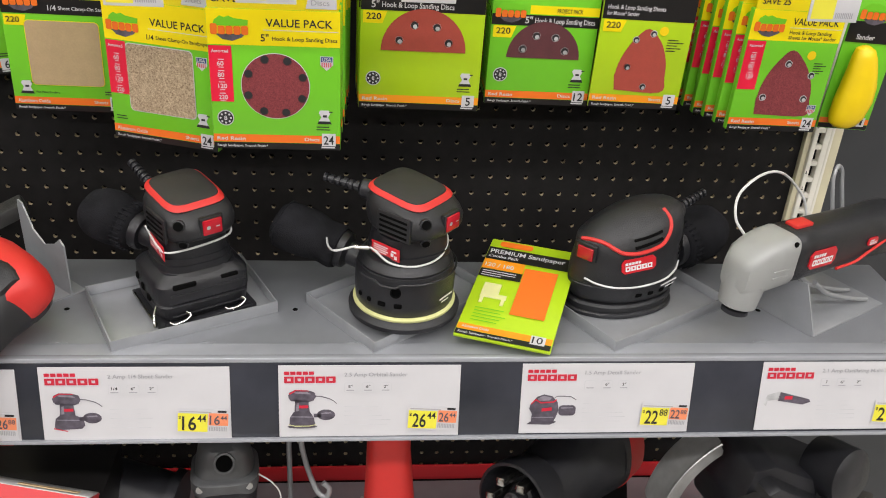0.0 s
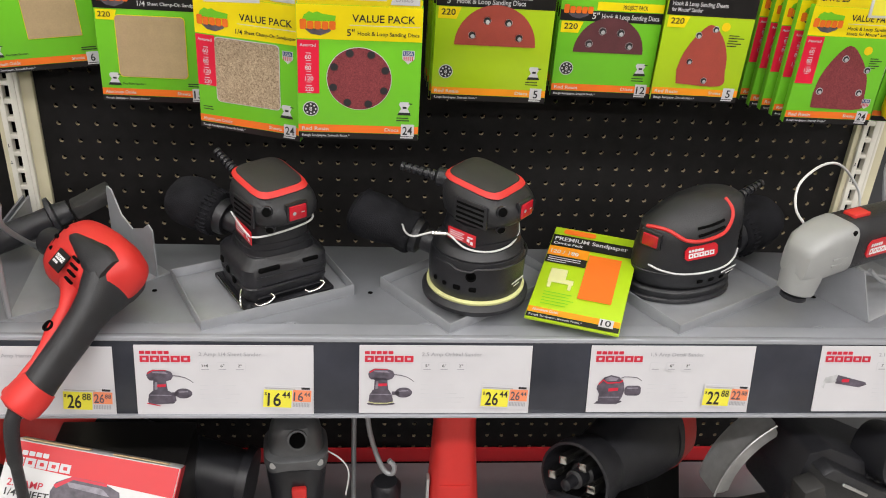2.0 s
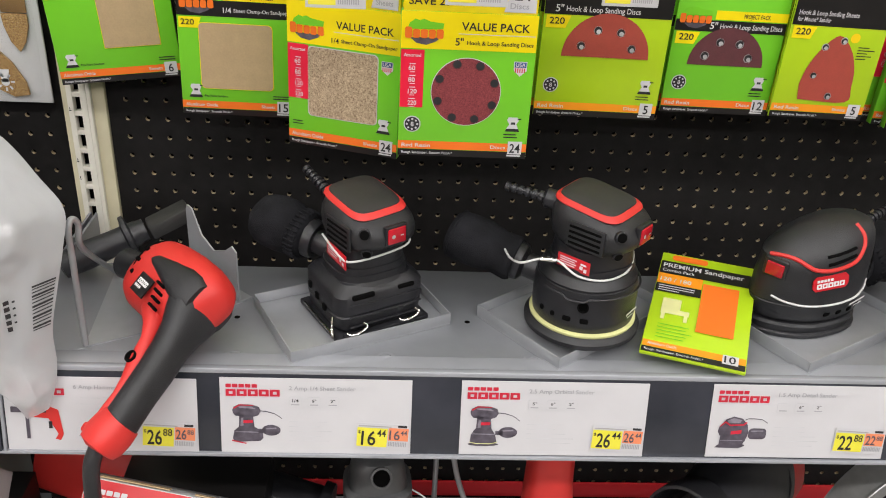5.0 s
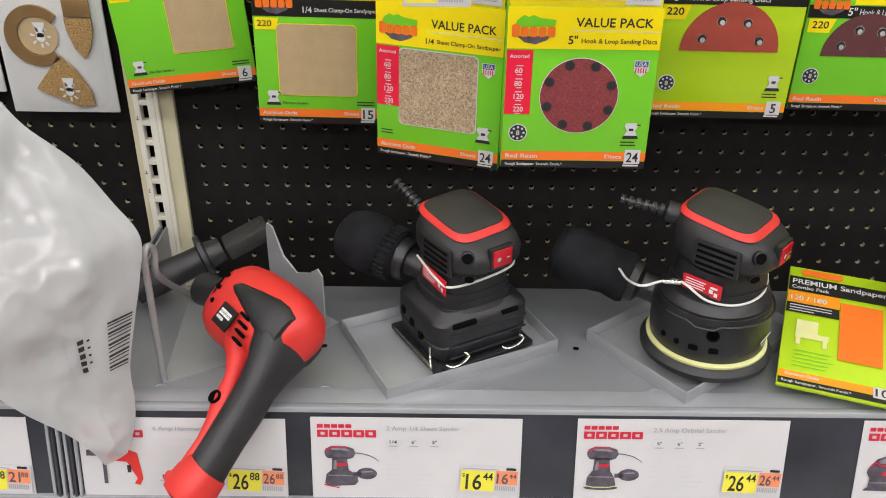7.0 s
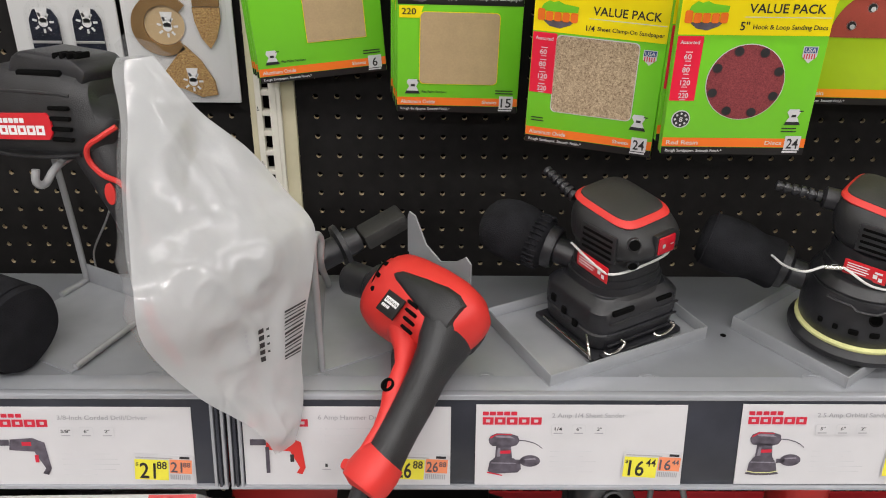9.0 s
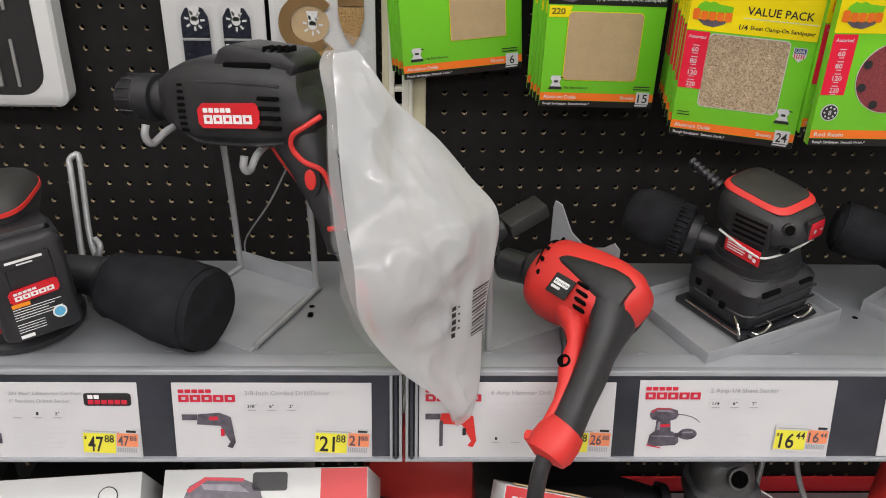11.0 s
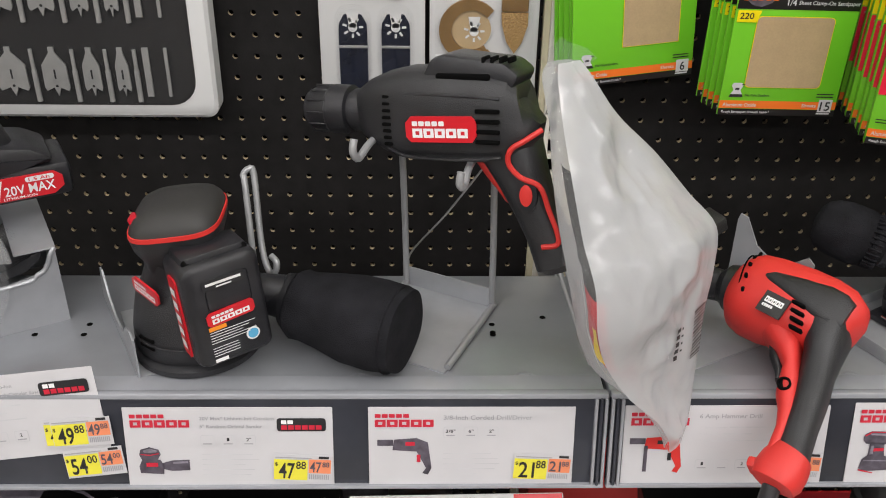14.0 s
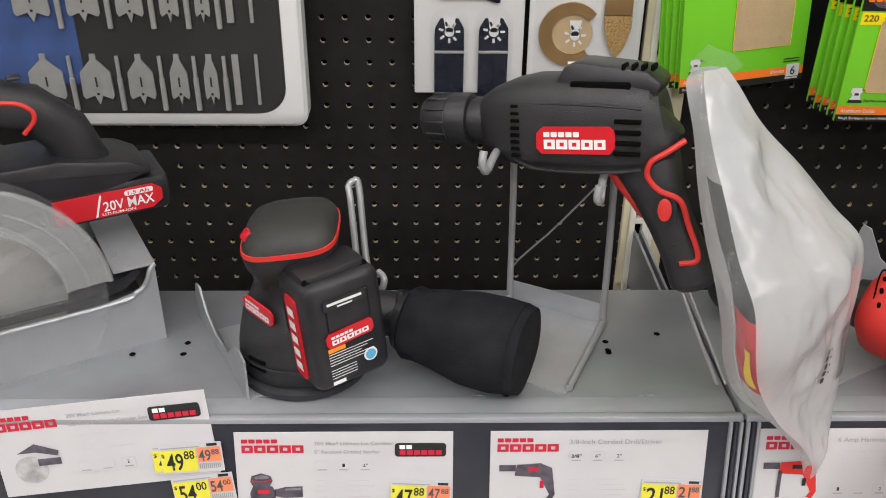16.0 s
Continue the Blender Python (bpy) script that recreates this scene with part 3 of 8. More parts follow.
def picture_drill(lb, x, z, s, red):
    body = M_RED if red else M_PICDARK
    ink(lb, "picture", [[(x + 0.16 * s, z + 0.36 * s), (x + 0.42 * s, z + 0.34 * s), (x + 0.52 * s, z + 0.12 * s), (x + 0.48 * s, z + 0.05 * s), (x + 0.54 * s, z + 0.03 * s), (x + 0.58 * s, z + 0.12 * s), (x + 0.54 * s, z + 0.46 * s), (x + 0.42 * s, z + 0.52 * s), (x + 0.18 * s, z + 0.5 * s)]], body, 2)
    ink(lb, "picture_chuck", [rect(x, z + 0.42 * s, x + 0.17 * s, z + 0.5 * s)] + ([rect(x + 0.16 * s, z + 0.05 * s, x + 0.2 * s, z + 0.4 * s)] if red else []), M_PICDARK, 3)
    ink(lb, "picture_trim", [rect(x + 0.3 * s, z + 0.42 * s, x + 0.4 * s, z + 0.47 * s), rect(x + 0.42 * s, z + 0.2 * s, x + 0.46 * s, z + 0.3 * s)], M_INK if red else M_REDINK, 3)


def picture_saw(lb, x, z, s):
    ink(lb, "picture_blade", [disc(x + 0.22 * s, z + 0.16 * s, 0.16 * s)], M_PICGREY, 2)
    ink(lb, "picture", [[(x + 0.12 * s, z + 0.36 * s), (x + 0.3 * s, z + 0.46 * s), (x + 0.52 * s, z + 0.36 * s), (x + 0.5 * s, z + 0.3 * s), (x + 0.3 * s, z + 0.36 * s)], rect(x + 0.3 * s, z + 0.2 * s, x + 0.52 * s, z + 0.28 * s)], M_PICDARK, 3)


def shelf_label(x, lift, w, lines, price, icons, pic, small="", roll=0.0, bullets=(), charge=False, second=""):
    h = 0.0905
    lb = thing("price_label", "white printed card label with product picture and %s dollar price" % price, "price label", RAIL_M @ pose(x, -0.0005, lift, 0, roll, 0) @ Matrix.Diagonal((1, 1, 0.912, 1)), group="price labels")
    bm = bmesh.new()
    box(bm, (w / 2, 0.0005, -h / 2), (w, 0.001, h), 0.0003, None, 1)
    part("card", bm, M_PAPER, lb)
    block_logo(lb, 0.006, -0.0215, 0.054, 0.0150, M_REDINK, 2)
    zz = -0.0135
    for i, (s, tw) in enumerate(lines):
        letters(lb, s, 0.068, zz, tw, M_GREYINK, 2)
        zz -= 0.0088
    zz -= 0.002
    for i, s in enumerate(bullets):
        letters(lb, "-", 0.070, zz, 0.0012, M_PALEINK, 2)
        if s:
            letters(lb, s, 0.074, zz - 0.0006, 0.0029 * len(s) * 0.5, M_PALEINK, 2)
        bars(lb, 0.076 + 0.00145 * len(s), zz, 0.045, 1, 0.01, 0.0014, M_PALEINK, 2, i)
        zz -= 0.0075
    zi = zz - 0.0095 if not bullets else -0.0725
    polys = []
    for i, s in enumerate(icons):
        x0 = 0.068 + 0.0185 * i
        ink(lb, "icon_frame", [rrect(x0, zi, x0 + 0.0125, zi + 0.0125, 0.002)], M_PALEINK, 2)
        ink(lb, "icon", [rrect(x0 + 0.0004, zi + 0.0004, x0 + 0.0121, zi + 0.0121, 0.0018)], M_PAPER, 3)
        if s:
            letters(lb, s, x0 + 0.0063 - 0.0011 * len(s), zi + 0.0062, 0.0022 * len(s), M_INK, 4, 0.0036)
        ink(lb, "fine_print", [rect(x0 + 0.0022, zi + 0.0026, x0 + 0.0102, zi + 0.0038)], M_GREYINK, 4)
    if not bullets:
        bars(lb, 0.068, -0.052, 0.052, 5, 0.0058, 0.0008, M_PALEINK, 2, int(x * 1000))
    if pic == "sheet":
        picture_sander(lb, 0.011, -0.078, 0.078, False)
    elif pic == "orbital":
        picture_sander(lb, 0.009, -0.078, 0.08, True)
    elif pic == "cordless":
        picture_cordless(lb, 0.010, -0.074, 0.075)
    elif pic == "detail":
        picture_detail(lb, 0.008, -0.078, 0.085)
    elif pic == "multi":
        picture_multi(lb, 0.006, -0.058, 0.09)
    elif pic == "red_drill":
        picture_drill(lb, 0.006, -0.078, 0.085, True)
    elif pic == "drill":
        picture_drill(lb, 0.008, -0.078, 0.085, False)
    elif pic == "saw":
        picture_saw(lb, 0.008, -0.078, 0.09)
    if charge:
        ink(lb, "charge_mark", [rrect(w - 0.05, -0.026, w - 0.006, -0.0115, 0.003)], M_INK, 2)
        for i in range(6):
            ink(lb, "charge_block", [rect(w - 0.046 + 0.0062 * i, -0.0240, w - 0.0409 + 0.0062 * i, -0.0190)], M_REDINK, 3)
        for i in range(2):
            ink(lb, "charge_block", [rect(w - 0.046 + 0.0058 * i, -0.0178, w - 0.0412 + 0.0058 * i, -0.0135)], M_WHITEINK, 3)

    def tag(px, pz, text, tilt):
        tg = part("price_sticker", one_box((0.026, 0.0004, -0.0135), (0.0535, 0.0004, 0.031), 0, None), M_PAPER, lb, "white sticker with yellow and orange price blocks")
        tg.matrix_basis = pose(px, -0.0019, pz, 0, tilt, 0)
        ink(tg, "yellow_block", [rect(0.0, -0.0265, 0.0305, -0.0035)], M_PRICEY, 1)
        ink(tg, "orange_block", [rect(0.0315, -0.018, 0.0515, -0.0025)], M_PRICEO, 1)
        d, c = text.split(".")
        letters(tg, "$", 0.001, -0.0105, 0.0025, M_INK, 2)
        letters(tg, d, 0.0045, -0.0245, 0.0145, M_INK, 2, 0.0175)
        letters(tg, c, 0.0200, -0.0135, 0.0090, M_INK, 2, 0.0085)
        letters(tg, d, 0.0325, -0.0165, 0.0105, M_PICDARK, 2, 0.0115)
        letters(tg, c, 0.0437, -0.0105, 0.0065, M_PICDARK, 2, 0.0055)
        ink(tg, "black_block", [rect(0.0405, -0.0015, 0.0495, 0.0012)], M_INK, 1)
        ink(tg, "fine_print", [rect(0.001, -0.002, 0.034, -0.0008)], M_GREYINK, 1)
        ink(tg, "bar_code", [rect(0.032 + 0.0017 * i, -0.025, 0.033 + 0.0017 * i, -0.0195) for i in range(11)], M_GREYINK, 1)
        return tg
    tag(w - 0.0535, -0.0525, price, 3.0)
    if second:
        tag(w - 0.043, -0.089, second, 0.0)
        tag(w - 0.047, -0.0535, price, 2.0).location.y -= 0.0006
    return lb


shelf_label(0.2045, -0.006, 0.190, [("2 Amp 1/4 Sheet Sander", 0.066)], "16.44", ["1/4", '6"', '2"'], "sheet")
shelf_label(0.4440, -0.005, 0.190, [("2.5 Amp Orbital Sander", 0.066)], "26.44", ['5"', '6"', '2"'], "orbital")
shelf_label(0.7000, -0.004, 0.188, [("1.5 Amp Detail Sander", 0.061)], "22.88", ["", '6"', '2"'], "detail")
shelf_label(0.9650, -0.003, 0.190, [("2.1 Amp Oscillating Multi-Tool", 0.084)], "21.88", ["7", '6"', '2"'], "multi")
shelf_label(-0.0050, -0.0085, 0.187, [("6 Amp Hammer Drill", 0.057)], "26.88", ["1", "", "2"], "red_drill", bullets=("Switch between", "Detachable", '1/2" keyless'))
shelf_label(-0.2370, -0.0095, 0.187, [("3/8-Inch Corded Drill/Driver", 0.080)], "21.88", ['3/8"', '6"', '2"'], "drill")
shelf_label(-0.4560, -0.0095, 0.187, [("20V Max* Lithium-Ion Cordless", 0.067), ('5" Random Orbital Sander', 0.056)], "47.88", ["", "1", '2"'], "cordless", charge=True)
shelf_label(-0.6640, 0.010, 0.187, [("20V Max* Lithium-Ion", 0.046), ("Cordless 6-1/2 Inch Circular Saw", 0.068)], "49.88", ["", "", "2"], "saw", roll=-6.5, bullets=("", "", ""), charge=True, second="54.00")


# ---- hanging sandpaper packs ----
def gator_mark(pk, x, z, w):
    """A brand mark as plain shapes: a green arched back over an orange bar."""
    ink(pk, "mark_shade", [[(x + 0.12 * w, z - 0.02 * w), (x + 0.3 * w, z - 0.16 * w), (x + 0.55 * w, z - 0.2 * w), (x + 0.8 * w, z - 0.1 * w), (x + 0.9 * w, z)]], M_PICDARK, 2)
    ink(pk, "mark_back", [[(x + 0.05 * w, z + 0.2 * w), (x + 0.12 * w, z + 0.36 * w), (x + 0.26 * w, z + 0.46 * w), (x + 0.36 * w, z + 0.42 * w), (x + 0.48 * w, z + 0.46 * w), (x + 0.62 * w, z + 0.40 * w), (x + 0.98 * w, z + 0.36 * w), (x + 0.96 * w, z + 0.22 * w), (x + 0.5 * w, z + 0.2 * w)]], M_GREEN, 3)
    for i in range(5):
        sc_ = (1.15, 0.9, 0.9, 0.9, 0.95)[i]
        ink(pk, "mark_block", [rrect(x + 0.2 * w * i, z - 0.03 * w * sc_, x + 0.2 * w * i + 0.175 * w, z + 0.22 * w * sc_, 0.05 * w)], M_ORANGE, 4 + i % 2)


def mini_sander(pk, x, z, s):
    ink(pk, "sander_icon", [[(x + 0.1 * s, z + 0.2 * s), (x + 0.9 * s, z + 0.2 * s), (x + 0.75 * s, z + 0.5 * s), (x + 0.9 * s, z + 0.8 * s), (x + 0.8 * s, z + s), (x + 0.2 * s, z + s), (x + 0.1 * s, z + 0.8 * s), (x + 0.28 * s, z + 0.5 * s)]], M_PAPER, 2)
    ink(pk, "sander_icon_base", [[(x, z), (x + s, z), (x + 0.9 * s, z + 0.2 * s), (x + 0.1 * s, z + 0.2 * s)], rect(x + 0.8 * s, z + 0.85 * s, x + 1.05 * s, z + 0.92 * s), rect(x + 0.38 * s, z + 0.5 * s, x + 0.66 * s, z + 0.66 * s)], M_INK, 3)


def dial(pk, x, z, r):
    ink(pk, "dial_rim", [disc(x, z, r, 24)], M_PAPER, 2)
    ink(pk, "dial_disc", [disc(x, z, r * 0.88, 24)], M_INK, 3)
    ink(pk, "dial_dots", [disc(x + 0.62 * r * math.cos(i * math.pi / 4), z + 0.62 * r * math.sin(i * math.pi / 4), r * 0.13, 8) for i in range(8)], M_PAPER, 4)
    letters(pk, "8", x - 0.18 * r, z - 0.27 * r, 0.36 * r, M_PAPER, 4)


def shield(pk, x, z, w):
    ink(pk, "shield", [[(x, z + w), (x + w, z + w), (x + w, z + 0.3 * w), (x + w * 0.5, z - 0.15 * w), (x, z + 0.3 * w)]], M_PAPER, 2)
    ink(pk, "shield_top", [rect(x + 0.06 * w, z + 0.55 * w, x + 0.94 * w, z + 0.95 * w)], M_BLUEINK, 3)
    letters(pk, "USA", x + 0.13 * w, z + 0.62 * w, 0.74 * w, M_PAPER, 4)
    ink(pk, "shield_stripes", [rect(x + (0.1 + 0.17 * i) * w, z + 0.15 * w, x + (0.18 + 0.17 * i) * w, z + 0.5 * w) for i in range(5)], M_REDINK, 3)


def rounded(pts):
    """A smooth outline through the points, closed."""
    return [(p.x, p.y) for p in smooth_path([(x, z, 0) for x, z in pts], 4)]


def holes_in_disc(pk, pts, r):
    for x, z in pts:
        ink(pk, "punched_hole_rim", [disc(x, z, r * 1.25, 14)], M_PICGREY, 3)
        ink(pk, "punched_hole", [disc(x, z, r, 14)], M_INK, 4)
        # Pale disc set low paints a lit crescent inside the dark hole.
        ink(pk, "hole_backing", [disc(x + 0.15 * r, z - 0.28 * r, r * 0.62, 12)], M_PICGREY, 5)


def pack(label, m, W, H, T, body, strip, kind, title, count, grit="220", group="sandpaper packs"):
    """A hanging printed pack: bottom-left corner at the origin, face at y = 0."""
    pk = thing("sandpaper_pack", label, "sandpaper pack", m, group=group)
    part("card", one_box((W / 2, T / 2, H / 2), (W, T, H), min(0.0012, T * 0.3)), body, pk)
    ink(pk, "base_band", [rect(0.0004, 0.0004, W - 0.0004, 0.0075)], M_CARDBLACK, 1)
    ink(pk, "colour_band", [rect(0.0004, 0.0079, W - 0.0004, 0.0165)], strip, 1)
    letters(pk, title[2], 0.004, 0.0100, 0.029 if len(title[2]) < 14 else 0.036, M_PAPER, 2, 0.0040)
    letters(pk, "Rough Sandpaper. Smooth Finish.*", 0.004, 0.0028, 0.052, M_PAPER, 2)
    letters(pk, title[3], W - 0.0375, 0.0105, 0.0155, M_PAPER, 2, 0.0036)
    bx = W - 0.0195
    ink(pk, "count_box", [rect(bx, 0.0052, bx + 0.0145, 0.0192)], M_PAPER, 2)
    letters(pk, count, bx + (0.0018 if len(count) > 1 else 0.0045), 0.0072, 0.0108 if len(count) > 1 else 0.0055, M_INK, 3, 0.0096)
    ink(pk, "fine_print", [rect(W - 0.02, 0.0028, W - 0.006, 0.0044)], M_PAPER, 2)
    if kind in ("sheet24", "disc24", "mouse24"):
        top = 0.1115
        ink(pk, "header_band", [rect(0.0004, top, W - 0.0004, H - 0.0004)], M_YELLOW, 1)
        ink(pk, "header_line", [rect(W * 0.42, top + 0.0155, W - 0.002, top + 0.0162)], M_PAPER, 2)
        gator_mark(pk, 0.004, top + 0.0115, 0.038)
        letters(pk, "VALUE PACK", W * 0.44, top + 0.0195, W * 0.5, M_INK, 2, 0.0078)
        if kind == "mouse24":
            letters(pk, "Hook & Loop Sanding", W * 0.43, top + 0.0085, W * 0.46, M_INK, 2)
            letters(pk, "Sheets for Mouse* Sander", W * 0.43, top + 0.0025, W * 0.52, M_INK, 2)
        else:
            letters(pk, title[0], W * 0.40, top + 0.0045, 0.008, M_INK, 2)
            letters(pk, title[1], W * 0.485, top + 0.0055, W * 0.49, M_INK, 2)
        ink(pk, "grit_panel", [rect(0.0008, 0.052, 0.0235, top - 0.001)], M_CRIMSON, 2)
        letters(pk, "Assorted", 0.0035, 0.1035, 0.0168, M_PAPER, 3)
        for i, g in enumerate(("60", "80", "120") + (() if kind == "mouse24" else ("220",))):
            letters(pk, g, 0.0085, 0.0900 - 0.0118 * i, 0.0066 if len(g) < 3 else 0.0088, M_PAPER, 3, 0.0046)
            ink(pk, "fine_print", [rect(0.0095, 0.0960 - 0.0118 * i, 0.0155, 0.0968 - 0.0118 * i), rect(0.010, 0.0880 - 0.0118 * i, 0.015, 0.0887 - 0.0118 * i)], M_PAPER, 3)
        if kind == "sheet24":
            ink(pk, "window_edge", [rrect(0.0228, 0.0342, 0.1002, 0.1098, 0.005)], M_PAPER, 2)
            ink(pk, "sandpaper_sheet", [rrect(0.0235, 0.0350, 0.0995, 0.1090, 0.005)], M_GRIT, 3, "coarse tan sandpaper behind a rounded window")
            shield(pk, W - 0.0195, 0.092, 0.0125)
            mini_sander(pk, W - 0.0235, 0.0265, 0.0155)
            bars(pk, 0.005, 0.026, 0.014, 2, 0.003, 0.0011, M_INK, 2, 5)
        elif kind == "disc24":
            ink(pk, "window_edge", [disc(0.066, 0.0695, 0.0349, 40)], M_PAPER, 2)
            ink(pk, "sanding_disc", [disc(0.066, 0.0695, 0.0342, 40)], M_MAROON, 3, "maroon sanding disc with punched holes")
            for i in range(8):
                ca_, sa_ = math.cos(radians(20 + 45 * i)), math.sin(radians(20 + 45 * i))
                ink(pk, "punched_hole_rim", [disc(0.066 + 0.0295 * ca_, 0.0695 + 0.0295 * sa_, 0.0046, 14)], M_PLUM, 4)
                ink(pk, "punched_hole", [disc(0.066 + 0.0295 * ca_, 0.0700 + 0.0295 * sa_, 0.0040, 14)], M_INK, 5)
            shield(pk, W - 0.0205, 0.0895, 0.013)
            dial(pk, 0.0140, 0.0345, 0.0085)
            mini_sander(pk, W - 0.024, 0.0300, 0.0150)
            bars(pk, W - 0.025, 0.026, 0.016, 2, 0.003, 0.0011, M_INK, 2, 5)
        else:
            px = [(0.030, 0.0215), (0.0955, 0.0215), (0.097, 0.040), (0.093, 0.062), (0.080, 0.085), (0.060, 0.1015), (0.043, 0.085), (0.032, 0.062), (0.0285, 0.040)]
            ink(pk, "sanding_sheet", [rounded(px)], M_MAROON, 2, "maroon triangular sanding sheet with holes")
            holes_in_disc(pk, [(0.058, 0.085), (0.036, 0.043), (0.088, 0.043), (0.090, 0.072)], 0.0036)
            shield(pk, W - 0.018, 0.024, 0.0115)
            ink(pk, "sponge_icon", [disc(W - 0.03, 0.096, 0.0055, 12)], M_SPONGE, 2)
            bars(pk, W - 0.024, 0.086, 0.016, 5, 0.003, 0.0011, M_INK, 2, 8)
    elif kind in ("sheet15", "sheet6"):
        top = 0.1135
        ink(pk, "header_band", [rect(0.0004, top, W - 0.0004, top + 0.0175)], M_CARDBLACK, 1)
        ink(pk, "header_yellow", [rect(W * 0.4, top + 0.0178, W - 0.0004, top + 0.028)], M_YELLOW, 1)
        letters(pk, "PROJECT PACK", W * 0.56, top + 0.0205, W * 0.27, M_INK, 2, 0.0046)
        gator_mark(pk, 0.004, top + 0.010, 0.038)
        letters(pk, title[0], W * 0.40, top + 0.0045, 0.009, M_PAPER, 2)
        letters(pk, title[1], W * 0.49, top + 0.0055, W * 0.50, M_PAPER, 2)
        ink(pk, "grit_box", [[(0.002, 0.100), (0.0225, 0.100), (0.0265, 0.1122), (0.002, 0.1122)]], M_YELLOW, 2)
        letters(pk, grit, 0.0045, 0.1035, 0.0145, M_INK, 3, 0.0062)
        if kind == "sheet15":
            ink(pk, "window_edge", [rrect(0.0228, 0.0312, 0.1042, 0.1068, 0.005)], M_YELLOW, 3)
            ink(pk, "sandpaper_sheet", [rrect(0.0235, 0.0318, 0.1035, 0.1062, 0.005)], M_TAN, 4, "fine tan sandpaper sheet behind a rounded window")
        else:
            ink(pk, "window_edge", [rrect(0.0560, 0.0402, 0.1205, 0.1150, 0.001)], M_YELLOW, 3)
            ink(pk, "sandpaper_sheet", [rrect(0.0566, 0.0408, 0.1198, 0.1145, 0.001)], M_TAN, 4, "fine tan sandpaper sheet behind a window")
        mini_sander(pk, 0.0085, 0.0205, 0.0155)
        letters(pk, "Fits Palm Sanders", 0.026, 0.0215, 0.026, M_INK, 2)
        bars(pk, W - 0.024, 0.0245, 0.02, 2, 0.003, 0.0012, M_INK, 2, 6)
    else:
        top = {"disc5": 0.1135, "disc12": 0.0945, "mouse5": 0.1055}[kind]
        ink(pk, "header_band", [rect(0.0004, top, W - 0.0004, top + 0.0125 if kind == "disc12" else H - 0.0004)], M_CARDBLACK, 1)
        if kind == "disc12":
            ink(pk, "header_yellow", [rect(W * 0.35, top + 0.0135, W - 0.0004, top + 0.0235)], M_YELLOW, 1)
            letters(pk, "PROJECT PACK", W * 0.6, top + 0.0160, W * 0.24, M_INK, 2, 0.0048)
            gator_mark(pk, 0.004, top + 0.010, 0.036)
        if kind == "mouse5":
            letters(pk, "Hook & Loop Sanding Sheets", 0.005, top + 0.0115, 0.068, M_PAPER, 2, 0.005)
            letters(pk, "for Mouse* Sander", 0.005, top + 0.0045, 0.038, M_PAPER, 2, 0.005)
            ink(pk, "sponge_icon", [disc(W - 0.034, 0.0945, 0.0055, 12)], M_SPONGE, 2)
            bars(pk, W - 0.028, 0.084, 0.02, 5, 0.0032, 0.0011, M_INK, 2, 8)
        else:
            x1_ = 0.035 if kind == "disc12" else 0.008
            letters(pk, '5"', x1_ + 0.004, top + 0.003, 0.0085, M_PAPER, 2)
            letters(pk, "Hook & Loop Sanding Discs", x1_ + 0.0155, top + 0.0038, 0.070 if kind == "disc12" else 0.080, M_PAPER, 2, 0.0058)
        ink(pk, "grit_box", [[(0.003, top - 0.0145), (0.0245, top - 0.0145), (0.0295, top - 0.0008), (0.003, top - 0.0008)]], M_YELLOW, 2)
        letters(pk, grit, 0.0065, top - 0.0100, 0.0165, M_INK, 3, 0.0070)
        if kind == "mouse5":
            px = [(0.028, 0.0225), (0.084, 0.0215), (0.087, 0.040), (0.084, 0.062), (0.074, 0.083), (0.0575, 0.0965), (0.041, 0.081), (0.030, 0.060), (0.0255, 0.040)]
            ink(pk, "sanding_sheet", [rounded(px)], M_RUST, 3, "rust red triangular sanding sheet")
            holes_in_disc(pk, [(0.0395, 0.0505), (0.0625, 0.0275), (0.0445, 0.083), (0.064, 0.091)], 0.0034)
        else:
            cx, cz, rr, mm = (0.0715, 0.0690, 0.0480, M_RUST) if kind == "disc5" else (0.064, 0.0570, 0.0430, M_PLUM)
            ink(pk, "sanding_disc", [disc(cx, cz, rr, 30, 0, 180)], mm, 3, "upper half of a punched sanding disc")
            holes_in_disc(pk, [(cx + rr * 0.62 * math.cos(radians(a)), cz + rr * 0.66 * math.sin(radians(a))) for a in (20, 62, 112, 158)], 0.0040)
            dial(pk, 0.0160, 0.036, 0.0085)
            mini_sander(pk, W - 0.0250, 0.0300, 0.0155)
            bars(pk, W - 0.026, 0.026, 0.017, 2, 0.003, 0.0011, M_INK, 2, 5)
    return pk


HOOK_Z = 1.44


